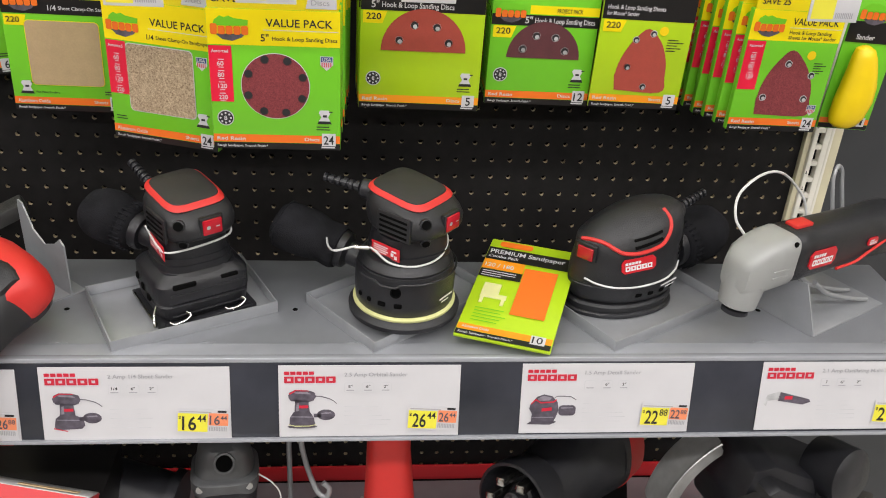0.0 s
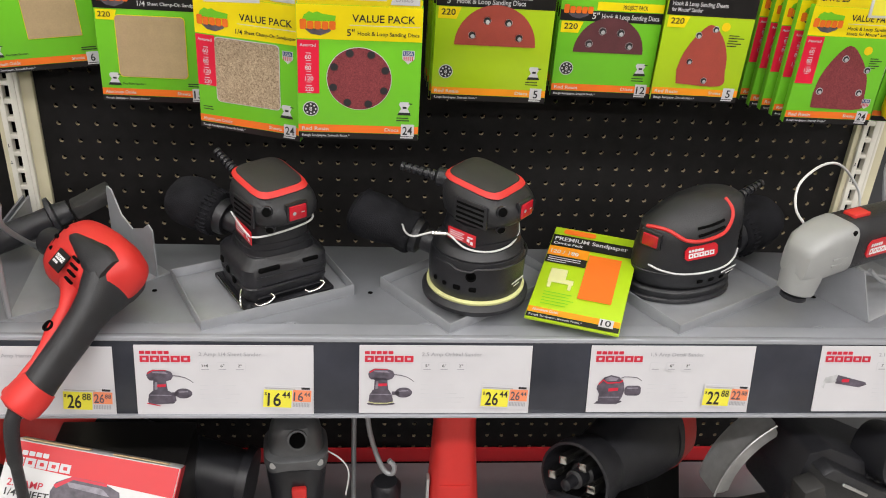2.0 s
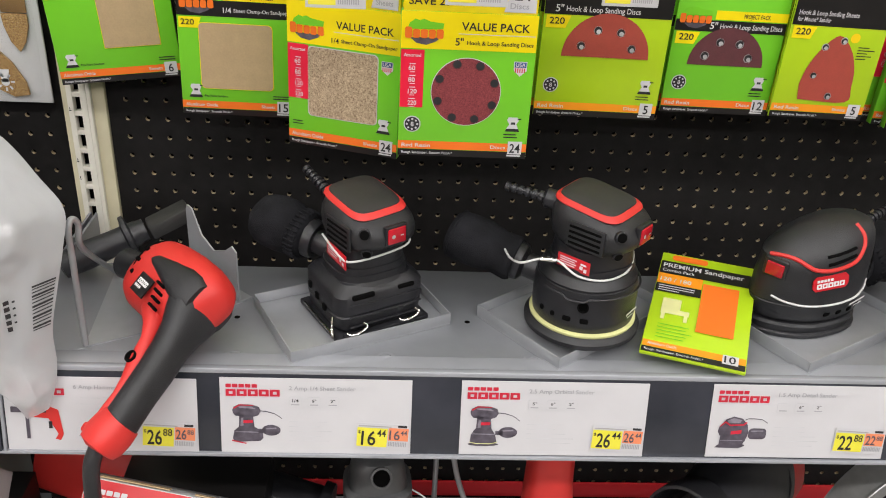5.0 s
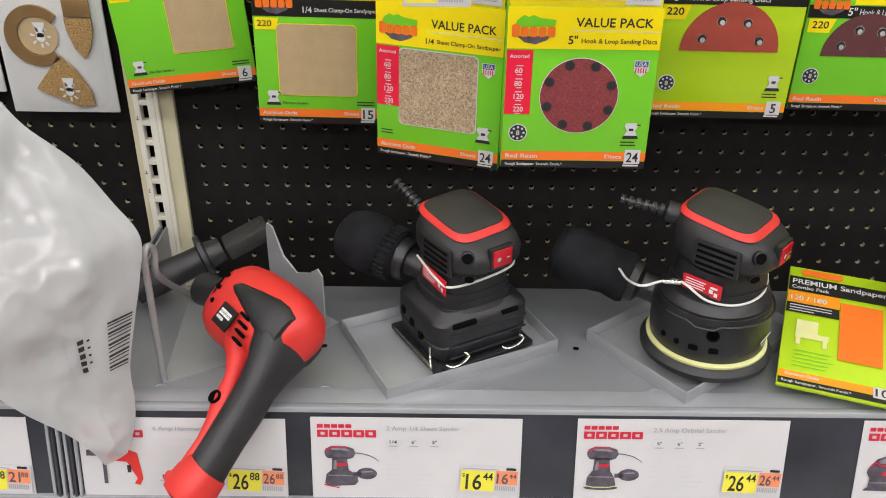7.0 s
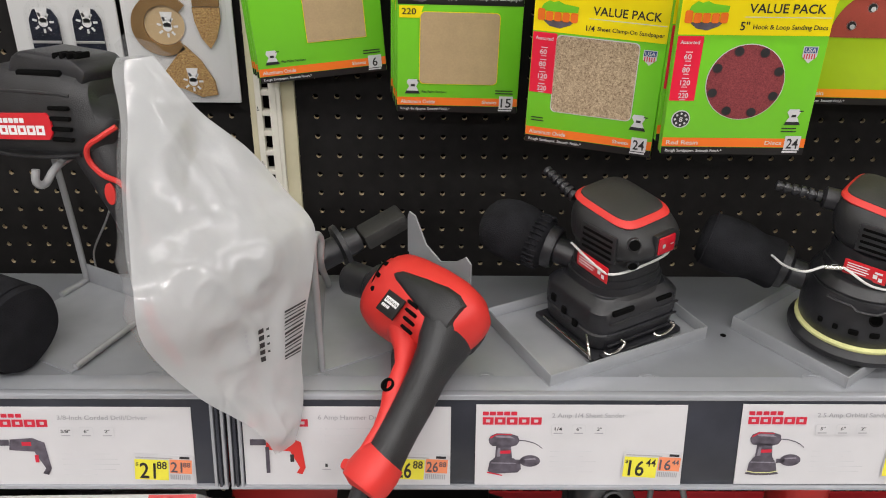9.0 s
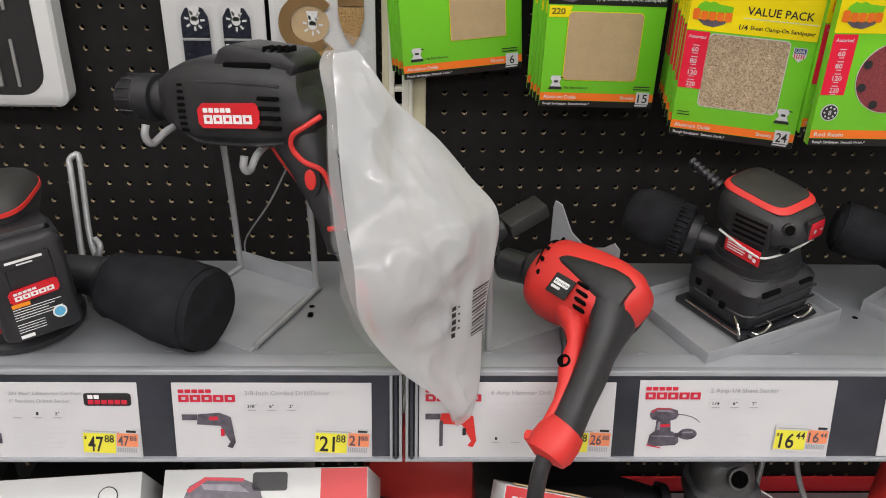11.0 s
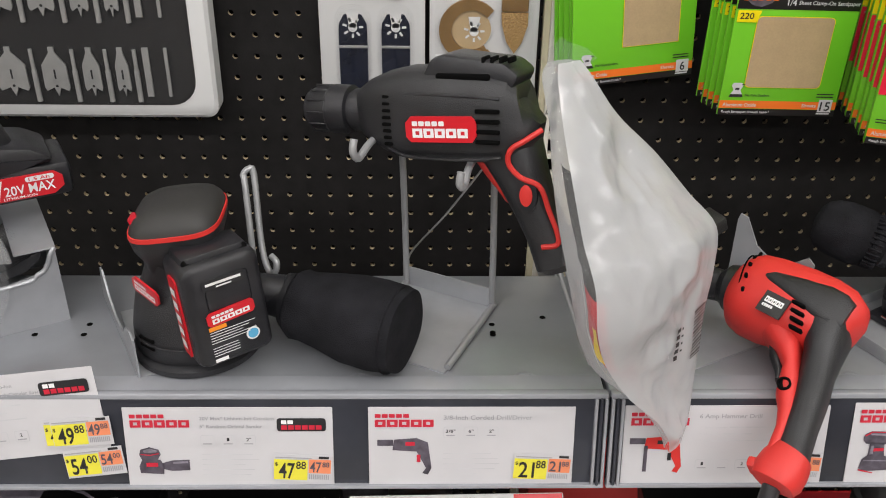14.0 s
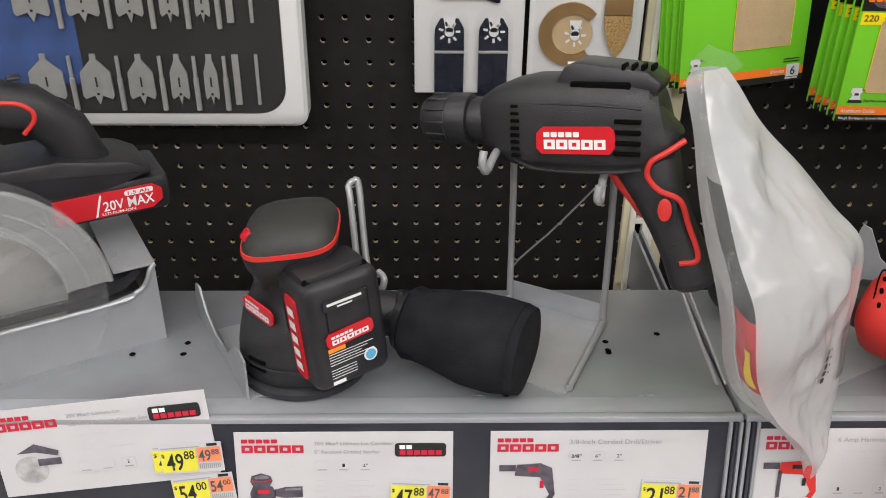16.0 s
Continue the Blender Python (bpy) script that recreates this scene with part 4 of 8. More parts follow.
def peg_hook(x, y_end, plate, price_w=0.055):
    hk = thing("peg_hook", "chrome wire display hook with a price plate", "peg hook", pose(x, 0, HOOK_Z), group="peg hooks")
    bm = bmesh.new()
    tube(bm, smooth_path([(0, 0.004, 0.0), (0, -0.02, 0.0), (0, y_end * 0.5, 0.0), (0, y_end, 0.0), (0, y_end - 0.008, 0.012)]), 0.0024)
    part("wire", bm, M_CHROME, hk)
    part("back_clip", one_box((0, -0.002, 0.0), (0.018, 0.004, 0.03), 0.001), M_WIRE, hk)
    if plate:
        pl = part("price_plate", one_box((0, 0, 0), (price_w, 0.002, 0.032), 0.0006), M_PAPER, hk, "white price plate with yellow block")
        pl.matrix_basis = pose(0, y_end - 0.012, plate - HOOK_Z + 0.016)
        wa = ink(pl, "yellow_block", [rect(-price_w * 0.45, -0.013, 0.0, 0.013)], M_PRICEY, 1)
        wa.location.y = -0.001
        wb = ink(pl, "bar_code", [rect(0.002 + 0.002 * i, -0.012, 0.0031 + 0.002 * i, -0.006) for i in range(10)], M_GREYINK, 1)
        wb.location.y = -0.001
        bm = bmesh.new()
        box(bm, (0, 0.004, (HOOK_Z - plate - 0.016) * 0.5 + 0.008), (0.006, 0.002, HOOK_Z - plate - 0.01))
        part("plate_stem", bm, M_WIRE, pl)
    return hk


def hang(label, x, y, z, yaw, lean, W, H, T, body, strip, kind, title, count, stack, gap, drift, hook_end, plate, grit="220"):
    """A hook full of packs: the first in front, the others behind it."""
    first = pack(label, pose(x, y, z, 0, lean, yaw), W, H, T, body, strip, kind, title, count, grit)
    back = Vector((-math.sin(radians(yaw)), math.cos(radians(yaw))))
    big = "24" in kind
    part("header", one_box((W / 2, 0.0012, H + 0.030), (W * (0.97 if big else 0.62), 0.0016, 0.064), 0.0005), M_YELLOW if big else body, first)
    if big:
        letters(first, "SAVE 25", 0.007, H + 0.006, W * 0.30, M_INK, 2, 0.0072)
        ink(first, "white_tag", [[(W * 0.74, H + 0.002), (W - 0.004, H + 0.002), (W - 0.004, H + 0.034), (W * 0.80, H + 0.034)]], M_PAPER, 2)
        letters(first, "24", W * 0.81, H + 0.0135, 0.0155, M_INK, 3, 0.0105)
        letters(first, title[3], W * 0.78, H + 0.0055, 0.0180, M_GREYINK, 3, 0.0052)
    rnd = random.Random(int(x * 1000))
    for i in range(stack):
        k = (i + 1) * gap
        copy_thing(first, pose(x + back.x * k * 0.3 + drift * (i + 1) + rnd.uniform(-0.001, 0.001), y + k, z + rnd.uniform(-0.002, 0.003), 0, lean + rnd.uniform(-0.5, 0.5), yaw + rnd.uniform(-1.2, 1.2)))
    peg_hook(x + W / 2 * math.cos(radians(yaw)), hook_end, plate)


ALU, RES = "Aluminum Oxide", "Red Resin"
hang("green and yellow value pack of coarse tan quarter-sheet sandpaper", 0.2555, -0.190, 1.2180, -17.5, 0.8, 0.123, 0.155, 0.010, M_GREEN, M_ORANGE, "sheet24", ("1/4", "Sheet Clamp-On Sandpaper", ALU, "Sheets"), "24", 7, 0.0175, 0.001, -0.275, 1.388)
hang("green and yellow value pack of maroon five-inch sanding discs", 0.3735, -0.257, 1.2340, 0.0, 0.2, 0.132, 0.148, 0.011, M_GREEN, M_ORANGE, "disc24", ('5"', "Hook & Loop Sanding Discs", RES, "Discs"), "24", 7, 0.024, 0.001, -0.305, 1.402)
hang("green card pack of fine tan clamp-on sandpaper sheets", 0.1265, -0.119, 1.2205, 0.5, 1.0, 0.127, 0.150, 0.004, M_GREEN, M_ORANGE, "sheet15", ("1/4", "Sheet Clamp-On Sandpaper", ALU, "Sheets"), "15", 4, 0.013, -0.002, -0.16, 0)
hang("green card pack of tan palm-sander sandpaper sheets", -0.0235, -0.072, 1.2325, 8.5, -4.2, 0.139, 0.150, 0.003, M_GREEN, M_ORANGE, "sheet6", ("1/3", "Sheet Clamp-On Sandpaper", ALU, "Sheets"), "6", 4, 0.009, -0.003, -0.11, 0)
hang("lime card pack of rust red five-inch sanding discs", 0.5240, -0.158, 1.2470, 0.0, 0.8, 0.139, 0.160, 0.003, M_LIME, M_AMBER, "disc5", ('5"', "", RES, "Discs"), "5", 5, 0.016, -0.001, -0.235, 1.391)
hang("green card pack of plum five-inch sanding discs", 0.6730, -0.138, 1.2490, 0.0, 0.8, 0.125, 0.150, 0.004, M_GREEN, M_ORANGE, "disc12", ('5"', "", RES, "Discs"), "12", 4, 0.015, 0.001, -0.18, 0)
hang("lime card pack of triangular rust red sanding sheets", 0.7960, -0.150, 1.2520, 1.0, 1.6, 0.110, 0.150, 0.003, M_LIME, M_AMBER, "mouse5", ("", "", RES, "Sheets"), "5", 4, 0.012, 0.003, -0.18, 0)
hang("green and yellow value pack of triangular maroon sanding sheets", 0.9690, -0.157, 1.2290, 2.0, 1.5, 0.114, 0.147, 0.010, M_GREEN, M_ORANGE, "mouse24", ("", "", RES, "Sheets"), "24", 6, 0.019, -0.0075, -0.22, 1.382)

# the yellow quick-change sander on its card
ys = thing("sander_pack", "green card with a yellow plastic finger sander in a blister", "sander pack", pose(1.108, -0.112, 1.2180, 0, 3, 0))
part("card", one_box((0.034, 0.002, 0.085), (0.068, 0.003, 0.17), 0.0006), M_GREEN, ys)
ink(ys, "base_band", [rect(0.001, 0.001, 0.067, 0.007)], M_CARDBLACK, 1)
ink(ys, "colour_band", [rect(0.001, 0.0075, 0.067, 0.0145)], M_ORANGE, 1)
ink(ys, "header_band", [rect(0.001, 0.112, 0.067, 0.138)], M_CARDBLACK, 1)
letters(ys, "Sander", 0.014, 0.116, 0.024, M_PAPER, 2)
gator_mark(ys, 0.01, 0.142, 0.04)
ink(ys, "count_box", [rect(0.052, 0.005, 0.062, 0.017)], M_PAPER, 2)
letters(ys, "1", 0.0555, 0.0075, 0.003, M_INK, 3, 0.008)
bm = bmesh.new()
loft(bm, [ring(0.027 + 0.006 * math.sin(h / 0.1 * math.pi) - 0.003, -0.013, 0.008 + h, 0.024 * s_, 0.016 * s_, 20, 2.3) for h, s_ in ((0, 0.45), (0.004, 0.72), (0.015, 0.92), (0.035, 1.0), (0.055, 0.93), (0.075, 0.78), (0.09, 0.66), (0.1, 0.5), (0.104, 0.2))])
part("finger_sander", bm, M_SPONGE, ys, "bright yellow moulded plastic body")
peg_hook(1.142, -0.15, 0)


# ---- cards on the other bay ----
def blister_card(label, x, w, z, h, category):
    t = thing("blade_card", label, category, pose(x, -0.022, z), group="blade cards")
    part("card", one_box((w / 2, 0.004, h / 2), (w, 0.004, h), 0.0015), M_BOXWHITE, t)
    return t


def arbor(t, cx, cz, r, base):
    """The slotted star opening of a multi-tool blade."""
    pts = []
    polys = [disc(cx, cz, r * 0.42, 16)]
    for i in range(7):
        a = radians(-70 + 320 * i / 6 + 20)
        c, s = math.cos(a), math.sin(a)
        x0, z0 = cx + 0.55 * r * c, cz + 0.55 * r * s
        x1, z1 = cx + 0.95 * r * c, cz + 0.95 * r * s
        nx, nz = -s * r * 0.10, c * r * 0.10
        polys.append([(x0 - nx, z0 - nz), (x1 - nx, z1 - nz), (x1 + nx, z1 + nz), (x0 + nx, z0 + nz)])
    polys.append([(cx - 0.3 * r, cz), (cx + 0.3 * r, cz), (cx + 0.55 * r, cz + 1.35 * r), (cx - 0.55 * r, cz + 1.35 * r)])
    return ink(t, "arbor_opening", polys, base, 4)


bc = blister_card("white blister card with dark multi-tool saw blades", -0.305, 0.119, 1.215, 0.25, "blade card")
for bx in (0.038, 0.086):
    bm = bmesh.new()
    prism(bm, [(bx - 0.016, -0.02), (bx + 0.016, -0.02), (bx + 0.016, 0.052), (bx + 0.0155, 0.062), (bx + 0.010, 0.072), (bx + 0.004, 0.074), (bx - 0.004, 0.074), (bx - 0.010, 0.072), (bx - 0.0155, 0.062), (bx - 0.016, 0.052)], -0.001, 0.001)
    bl = part("saw_blade", bm, M_NAVY, bc, "dark blue steel saw blade")
    bl.location = (0, -0.0011, 0.012)
    ar = arbor(bl, bx, 0.058, 0.0125, M_BOXWHITE)
    part("blade_step", one_box((bx, -0.0012, 0.036), (0.032, 0.001, 0.003), 0.0003), M_STEEL, bl)
    bm = bmesh.new()
    loft(bm, [[Vector((x_, -d_, z_)) for x_, z_ in rrect(bx - 0.021 + i_, 0.0 + i_, bx + 0.021 - i_, 0.096 - i_, 0.018, 5)] for d_, i_ in ((0.0005, 0), (0.005, 0.002), (0.0065, 0.005))], True)
    part("blister", bm, M_BLISTER, bc, "clear moulded plastic bubble")
bm = bmesh.new()
prism(bm, [(0.02, 0.112), (0.03, 0.105), (0.05, 0.106), (0.075, 0.106), (0.088, 0.101), (0.092, 0.102), (0.092, 0.13), (0.03, 0.132), (0.022, 0.124)], -0.001, 0.001)
part("saw_blade", bm, M_NAVY, bc, "dark wide scraper blade").location.y = -0.0012

gc = blister_card("white blister card with gold grit multi-tool blades", -0.181, 0.123, 1.191, 0.27, "blade card")
bm = bmesh.new()
outer = disc(0.045, 0.092, 0.0345, 30, 40, 310)
inner = disc(0.047, 0.092, 0.0225, 30, 40, 310)
prism(bm, outer + inner[::-1], -0.002, 0.001)
part("grit_blade", bm, M_BRONZE, gc, "bronze half-round grout blade").location.y = -0.0015
ink(gc, "blade_disc", [disc(0.047, 0.092, 0.0222, 24)], M_TAN, 2)
arbor(gc, 0.050, 0.090, 0.0125, M_BOXWHITE)
bm = bmesh.new()
prism(bm, [(0.034, 0.031), (0.046, 0.024), (0.062, 0.018), (0.080, 0.009), (0.098, 0.012), (0.096, 0.028), (0.083, 0.052), (0.066, 0.070), (0.055, 0.056)], -0.002, 0.001)
gb = part("grit_blade", bm, M_GOLD, gc, "gold carbide grit triangular blade")
gb.location.y = -0.0015
arbor(gb, 0.072, 0.028, 0.012, M_BOXWHITE).location.y = -0.0022
bm = bmesh.new()
prism(bm, [(0.080, 0.112), (0.110, 0.112), (0.110, 0.098), (0.104, 0.078), (0.096, 0.066), (0.087, 0.078), (0.081, 0.098)], -0.002, 0.001)
part("grit_blade", bm, M_GOLD, gc, "gold carbide grit finger blade").location.y = -0.0015
part("blade_tang", one_box((0.095, -0.001, 0.124), (0.03, 0.003, 0.022), 0.001), M_BRONZE, gc)
bm = bmesh.new()
loft(bm, [[Vector((x_, -d_, z_)) for x_, z_ in rrect(0.006 + i_, 0.005 + i_, 0.117 - i_, 0.15 - i_, 0.02, 5)] for d_, i_ in ((0.0005, 0), (0.007, 0.003), (0.008, 0.006))], True)
part("blister", bm, M_BLISTER, gc, "clear moulded plastic bubble")

# spade bit set in a white tray
bt = thing("spade_bit_set", "white-framed tray of steel spade bits under clear plastic", "drill bit set", pose(-0.785, -0.040, 1.182))
bm = bmesh.new()
loft(bm, [[Vector((x_, d_, z_)) for x_, z_ in rrect(0 + i_, 0 + i_, 0.362 - i_, 0.26 - i_, 0.014, 5)] for d_, i_ in ((0.03, 0.0), (0.004, 0.0), (0.0, 0.004))], True)
part("tray", bm, M_BOXWHITE, bt)
ink(bt, "tray_insert", [rrect(0.03, 0.016, 0.34, 0.25, 0.03, 6)], M_CARDBLACK, 1)
ink(bt, "blue_panel", [rrect(0.034, 0.05, 0.125, 0.245, 0.004)], M_BLUEINK, 2)
for row, zb in ((0, 0.028), (1, 0.118)):
    x_ = 0.085
    for i, w_ in enumerate((0.038, 0.034, 0.028, 0.0195, 0.015, 0.007, 0.0035)):
        bm = bmesh.new()
        hw = w_ / 2
        if w_ > 0.01:
            prism(bm, [(-hw, 0.01), (-hw * 0.85, 0.006), (-0.25 * hw, 0.010), (0, 0.0), (0.25 * hw, 0.010), (hw * 0.85, 0.006), (hw, 0.01), (hw * 0.95, 0.036), (0.003, 0.050), (0.003, 0.056), (-0.003, 0.056), (-0.003, 0.050), (-hw * 0.95, 0.036)], -0.0012, 0.0012)
        else:
            prism(bm, [(-hw, 0.0), (hw, 0.0), (hw, 0.056), (-hw, 0.056)], -0.0012, 0.0012)
        b_ = part("spade_bit", bm, M_STEEL, bt, "steel spade bit")
        b_.location = (x_, -0.004, zb)
        if w_ > 0.014:
            ink(b_, "size_mark", [disc(0, 0.012, 0.0016, 10), rect(-0.001, 0.02, 0.001, 0.031)], M_INK, 1).location.y = -0.0013
        if i < 5:
            bm = bmesh.new()
            tube(bm, [(0, 0, -0.006), (0, 0, 0.030)], 0.0030, 10)
            tube(bm, [(0, 0, 0.030), (0, 0, 0.054)], 0.0022, 10)
            s__ = part("bit_shank", bm, M_STEEL, bt)
            s__.location = (x_ + w_ / 2 + 0.0085, -0.005, zb)
        x_ += w_ / 2 + 0.017 + (0.034, 0.028, 0.0195, 0.015, 0.007, 0.0035, 0)[i] / 2
bm = bmesh.new()
loft(bm, [[Vector((x_, -d_, z_)) for x_, z_ in rrect(0.03 + i_, 0.016 + i_, 0.34 - i_, 0.25 - i_, 0.03, 6)] for d_, i_ in ((0.001, 0), (0.010, 0.003), (0.0115, 0.008))], True)
part("blister", bm, M_BLISTER, bt, "clear moulded plastic cover")


# ---- trays and stands on the shelf ----
def tray(x, y, yaw, lx, ly):
    """A shallow sheet-metal tray with its front corner at x, y."""
    t = thing("display_tray", "shallow grey sheet-metal display tray standing on the shelf", "display tray", pose(x, y, SH, 0, 0, yaw), group="display trays")
    h, w = 0.0125, 0.0016
    part("base", one_box((lx / 2, ly / 2, 0.001), (lx, ly, 0.002), 0.0004), M_TRAY, t)
    part("rim", one_box((lx / 2, w / 2, h / 2 + 0.002), (lx, w, h), 0.0005), M_TRAY, t)
    part("rim", one_box((lx / 2, ly - w / 2, h / 2 + 0.002), (lx, w, h), 0.0005), M_TRAY, t)
    part("rim", one_box((w / 2, ly / 2, h / 2 + 0.002), (w, ly - 2 * w, h), 0.0005), M_TRAY, t)
    part("rim", one_box((lx - w / 2, ly / 2, h / 2 + 0.002), (w, ly - 2 * w, h), 0.0005), M_TRAY, t)
    return t


tray(0.2725, -0.369, 25.8, 0.182, 0.122)
tray(0.543, -0.371, 37.5, 0.182, 0.126)
tray(0.804, -0.370, 30.5, 0.183, 0.126)
TZ = SH + 0.0022


def ribbed_cord(parent, p, d, n=6, r=0.0062, ln=0.042, tail=None):
    """A ribbed strain relief."""
    prof = []
    for i in range(n):
        h = ln * i / n
        k = 1 - 0.25 * i / n
        prof += [(r * k, h), (r * k, h + ln / n * 0.55), (r * 0.62 * k, h + ln / n * 0.6), (r * 0.62 * k, h + ln / n * 0.97)]
    bm = bmesh.new()
    turned(bm, prof + [(r * 0.8, ln), (r * 0.78, ln + 0.004), (r * 0.3, ln + 0.005)], axis(p, d), 14)
    return part("cord_sleeve", bm, M_BLACK, parent, "ribbed black cord sleeve")


def dust_bag(parent, p, d, ln, r, neck=0.6, sag=0.1, tip=0.8, full=False):
    """A fabric bag on its port: flared, or full and round with a pleated collar."""
    m = axis(p, d)
    bm = bmesh.new()
    turned(bm, [(r * 0.42, -0.05), (r * 0.42, -0.012), (r * 0.62, -0.008), (r * 0.66, 0.0), (r * 0.62, 0.006)], m, 24)
    part("bag_connector", bm, M_BLACK, parent, "black plastic dust port")
    bm = bmesh.new()
    n = 36
    prof = [(r * neck, 0.0), (r * neck * 1.08, 0.004), (r * neck * 1.05, 0.012), (r * 0.86, ln * 0.28), (r * 0.99, ln * 0.5), (r, ln * 0.75), (r * 0.97, ln * 0.88), (r * tip, ln * 0.97), (r * tip * 0.6, ln), (r * 0.05, ln * 1.005)]
    if full:
        prof = [(r * 0.70, -0.004), (r * 0.84, 0.0), (r * 0.90, 0.006), (r * 0.82, 0.010), (r * 0.93, ln * 0.22), (r, ln * 0.42), (r * 0.99, ln * 0.60), (r * 0.92, ln * 0.76), (r * 0.78, ln * 0.89), (r * 0.52, ln * 0.97), (r * 0.10, ln)]
    rings = []
    for rr, h in prof:
        ringp = []
        for k in range(n):
            a = 2 * math.pi * k / n
            q = rr * (1 + 0.035 * math.sin(5 * a + h * 90) * (1 if h > 0.02 else 2.2 * math.sin(a * 9)) * 0.6)
            ringp.append(Vector((q * math.cos(a), q * math.sin(a) * (1 - sag), h)))
        rings.append(ringp)
    loft(bm, rings, True, m)
    bg = part("dust_bag", bm, M_FABRIC, parent, "soft black fabric dust bag", 60)
    if full:
        first = None
        for k in range(30):
            a = 2 * math.pi * k / 30
            pl = part("pleat", one_box((0, 0, 0), (0.0035, 0.0016, 0.013), 0.0006, None, 1), M_FABRIC, bg) if first is None else new("pleat", first.data)
            first = first or pl
            pl.parent = bg
            pl.matrix_basis = m @ Matrix.Translation((r * 0.885 * math.cos(a), r * 0.885 * (1 - sag) * math.sin(a), 0.006)) @ Matrix.Rotation(a, 4, "Z")
        bm = bmesh.new()
        turned(bm, [(r * 0.60, -0.014), (r * 0.66, -0.010), (r * 0.66, 0.001), (r * 0.5, 0.002)], m, 28)
        part("port_collar", bm, M_BLACK, parent, "round black port collar with catches")
        return bg
    bm = bmesh.new()
    tube(bm, [m @ Vector((r * 0.965 * math.cos(a), r * 0.965 * (1 - sag) * math.sin(a), ln * 0.9)) for a in [2 * math.pi * i / 40 for i in range(41)]], 0.0011, 6)
    part("seam", bm, M_FABRIC, bg)
    return bg


def sander_head(t, z, sx=1.0):
    """The palm head: a nose that overhangs in front, a narrower grey grip pad in a red outline, vents, switch."""
    def tilt_ring(h, cy, a, b, e=3.0):
        k = min(1.0, max(0.0, (h - 0.016) / 0.034))
        return [Vector((p.x, p.y, z + h + k * (0.10 * p.y + 0.03 * p.x))) for p in ring(0, cy, 0, a * sx, b * (0.4 + 0.6 * sx), 56, e)]
    spec = [(0.008, -0.001, 0.0355, 0.0360), (0.012, -0.003, 0.0380, 0.0410), (0.016, -0.005, 0.0412, 0.0465), (0.023, -0.0065, 0.0435, 0.0500), (0.032, -0.0065, 0.0443, 0.0505), (0.039, -0.005, 0.0430, 0.0485), (0.0445, -0.004, 0.0402, 0.0455), (0.0490, -0.001, 0.0362, 0.0408), (0.0520, 0.001, 0.0330, 0.0370)]
    part("housing", lofted([tilt_ring(*q) for q in spec]), M_RUBBER, t)
    bm = bmesh.new()
    loft(bm, [tilt_ring(0.0480, 0, 0.0335, 0.0380, 4.4), tilt_ring(0.0508, 0, 0.0358, 0.0402, 4.6), tilt_ring(0.0530, 0.0005, 0.0345, 0.0388, 4.8), tilt_ring(0.0552, 0.001, 0.0310, 0.0352, 4.8), tilt_ring(0.0540, 0.001, 0.0290, 0.0330, 4.8)])
    part("red_trim", bm, M_RED, t, "red trim line round the grip")
    bm = bmesh.new()
    loft(bm, [tilt_ring(0.0535, 0.001, 0.0312, 0.0354, 4.8), tilt_ring(0.0560, 0.001, 0.0303, 0.0345, 4.4), tilt_ring(0.0584, 0.0015, 0.0245, 0.0290), tilt_ring(0.0600, 0.002, 0.0160, 0.0195), tilt_ring(0.0605, 0.002, 0.0050, 0.0060)])
    part("grip_pad", bm, M_GREYTOP, t, "grey textured grip pad")
    bm = bmesh.new()
    box(bm, (-0.0425 * sx, -0.012, z + 0.0265), (0.0034, 0.044, 0.027), 0.0012)
    part("vent_panel", bm, M_BLACK, t)
    # Slots are raised near-black bars; their colour stands in for deep shade.
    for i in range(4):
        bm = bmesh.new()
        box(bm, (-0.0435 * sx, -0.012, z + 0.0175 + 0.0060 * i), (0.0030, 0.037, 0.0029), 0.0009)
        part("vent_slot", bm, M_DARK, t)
    # Dark discs paint recess shade: upper a screw hole, lower a chin crease.
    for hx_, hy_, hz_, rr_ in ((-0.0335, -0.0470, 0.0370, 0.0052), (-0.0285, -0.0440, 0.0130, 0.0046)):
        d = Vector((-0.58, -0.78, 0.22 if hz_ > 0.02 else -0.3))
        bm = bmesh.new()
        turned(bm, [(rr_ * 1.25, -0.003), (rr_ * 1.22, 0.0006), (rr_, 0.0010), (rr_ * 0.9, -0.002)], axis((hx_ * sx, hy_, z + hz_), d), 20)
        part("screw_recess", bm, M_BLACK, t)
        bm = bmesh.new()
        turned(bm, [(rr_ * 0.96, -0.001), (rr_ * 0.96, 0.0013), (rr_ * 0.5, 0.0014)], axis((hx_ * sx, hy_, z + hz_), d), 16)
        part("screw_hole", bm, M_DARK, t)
    sw = part("switch", one_box((0.002, -0.0525, z + 0.0315), (0.0265, 0.006, 0.0215), 0.0015), M_BLACK, t, "rocker switch in a dark frame")
    part("rocker", one_box((0.002, -0.0555, z + 0.0315), (0.0215, 0.003, 0.0170), 0.0012), M_SWITCH, sw, "glossy red rocker")
    ink(sw, "switch_ring", [disc(-0.003, z + 0.0315, 0.0022, 12)], M_PICGREY, 1).location.y = -0.0571
    ink(sw, "switch_bar", [rect(0.0055, z + 0.0309, 0.0095, z + 0.0321)], M_PICGREY, 1).location.y = -0.0571


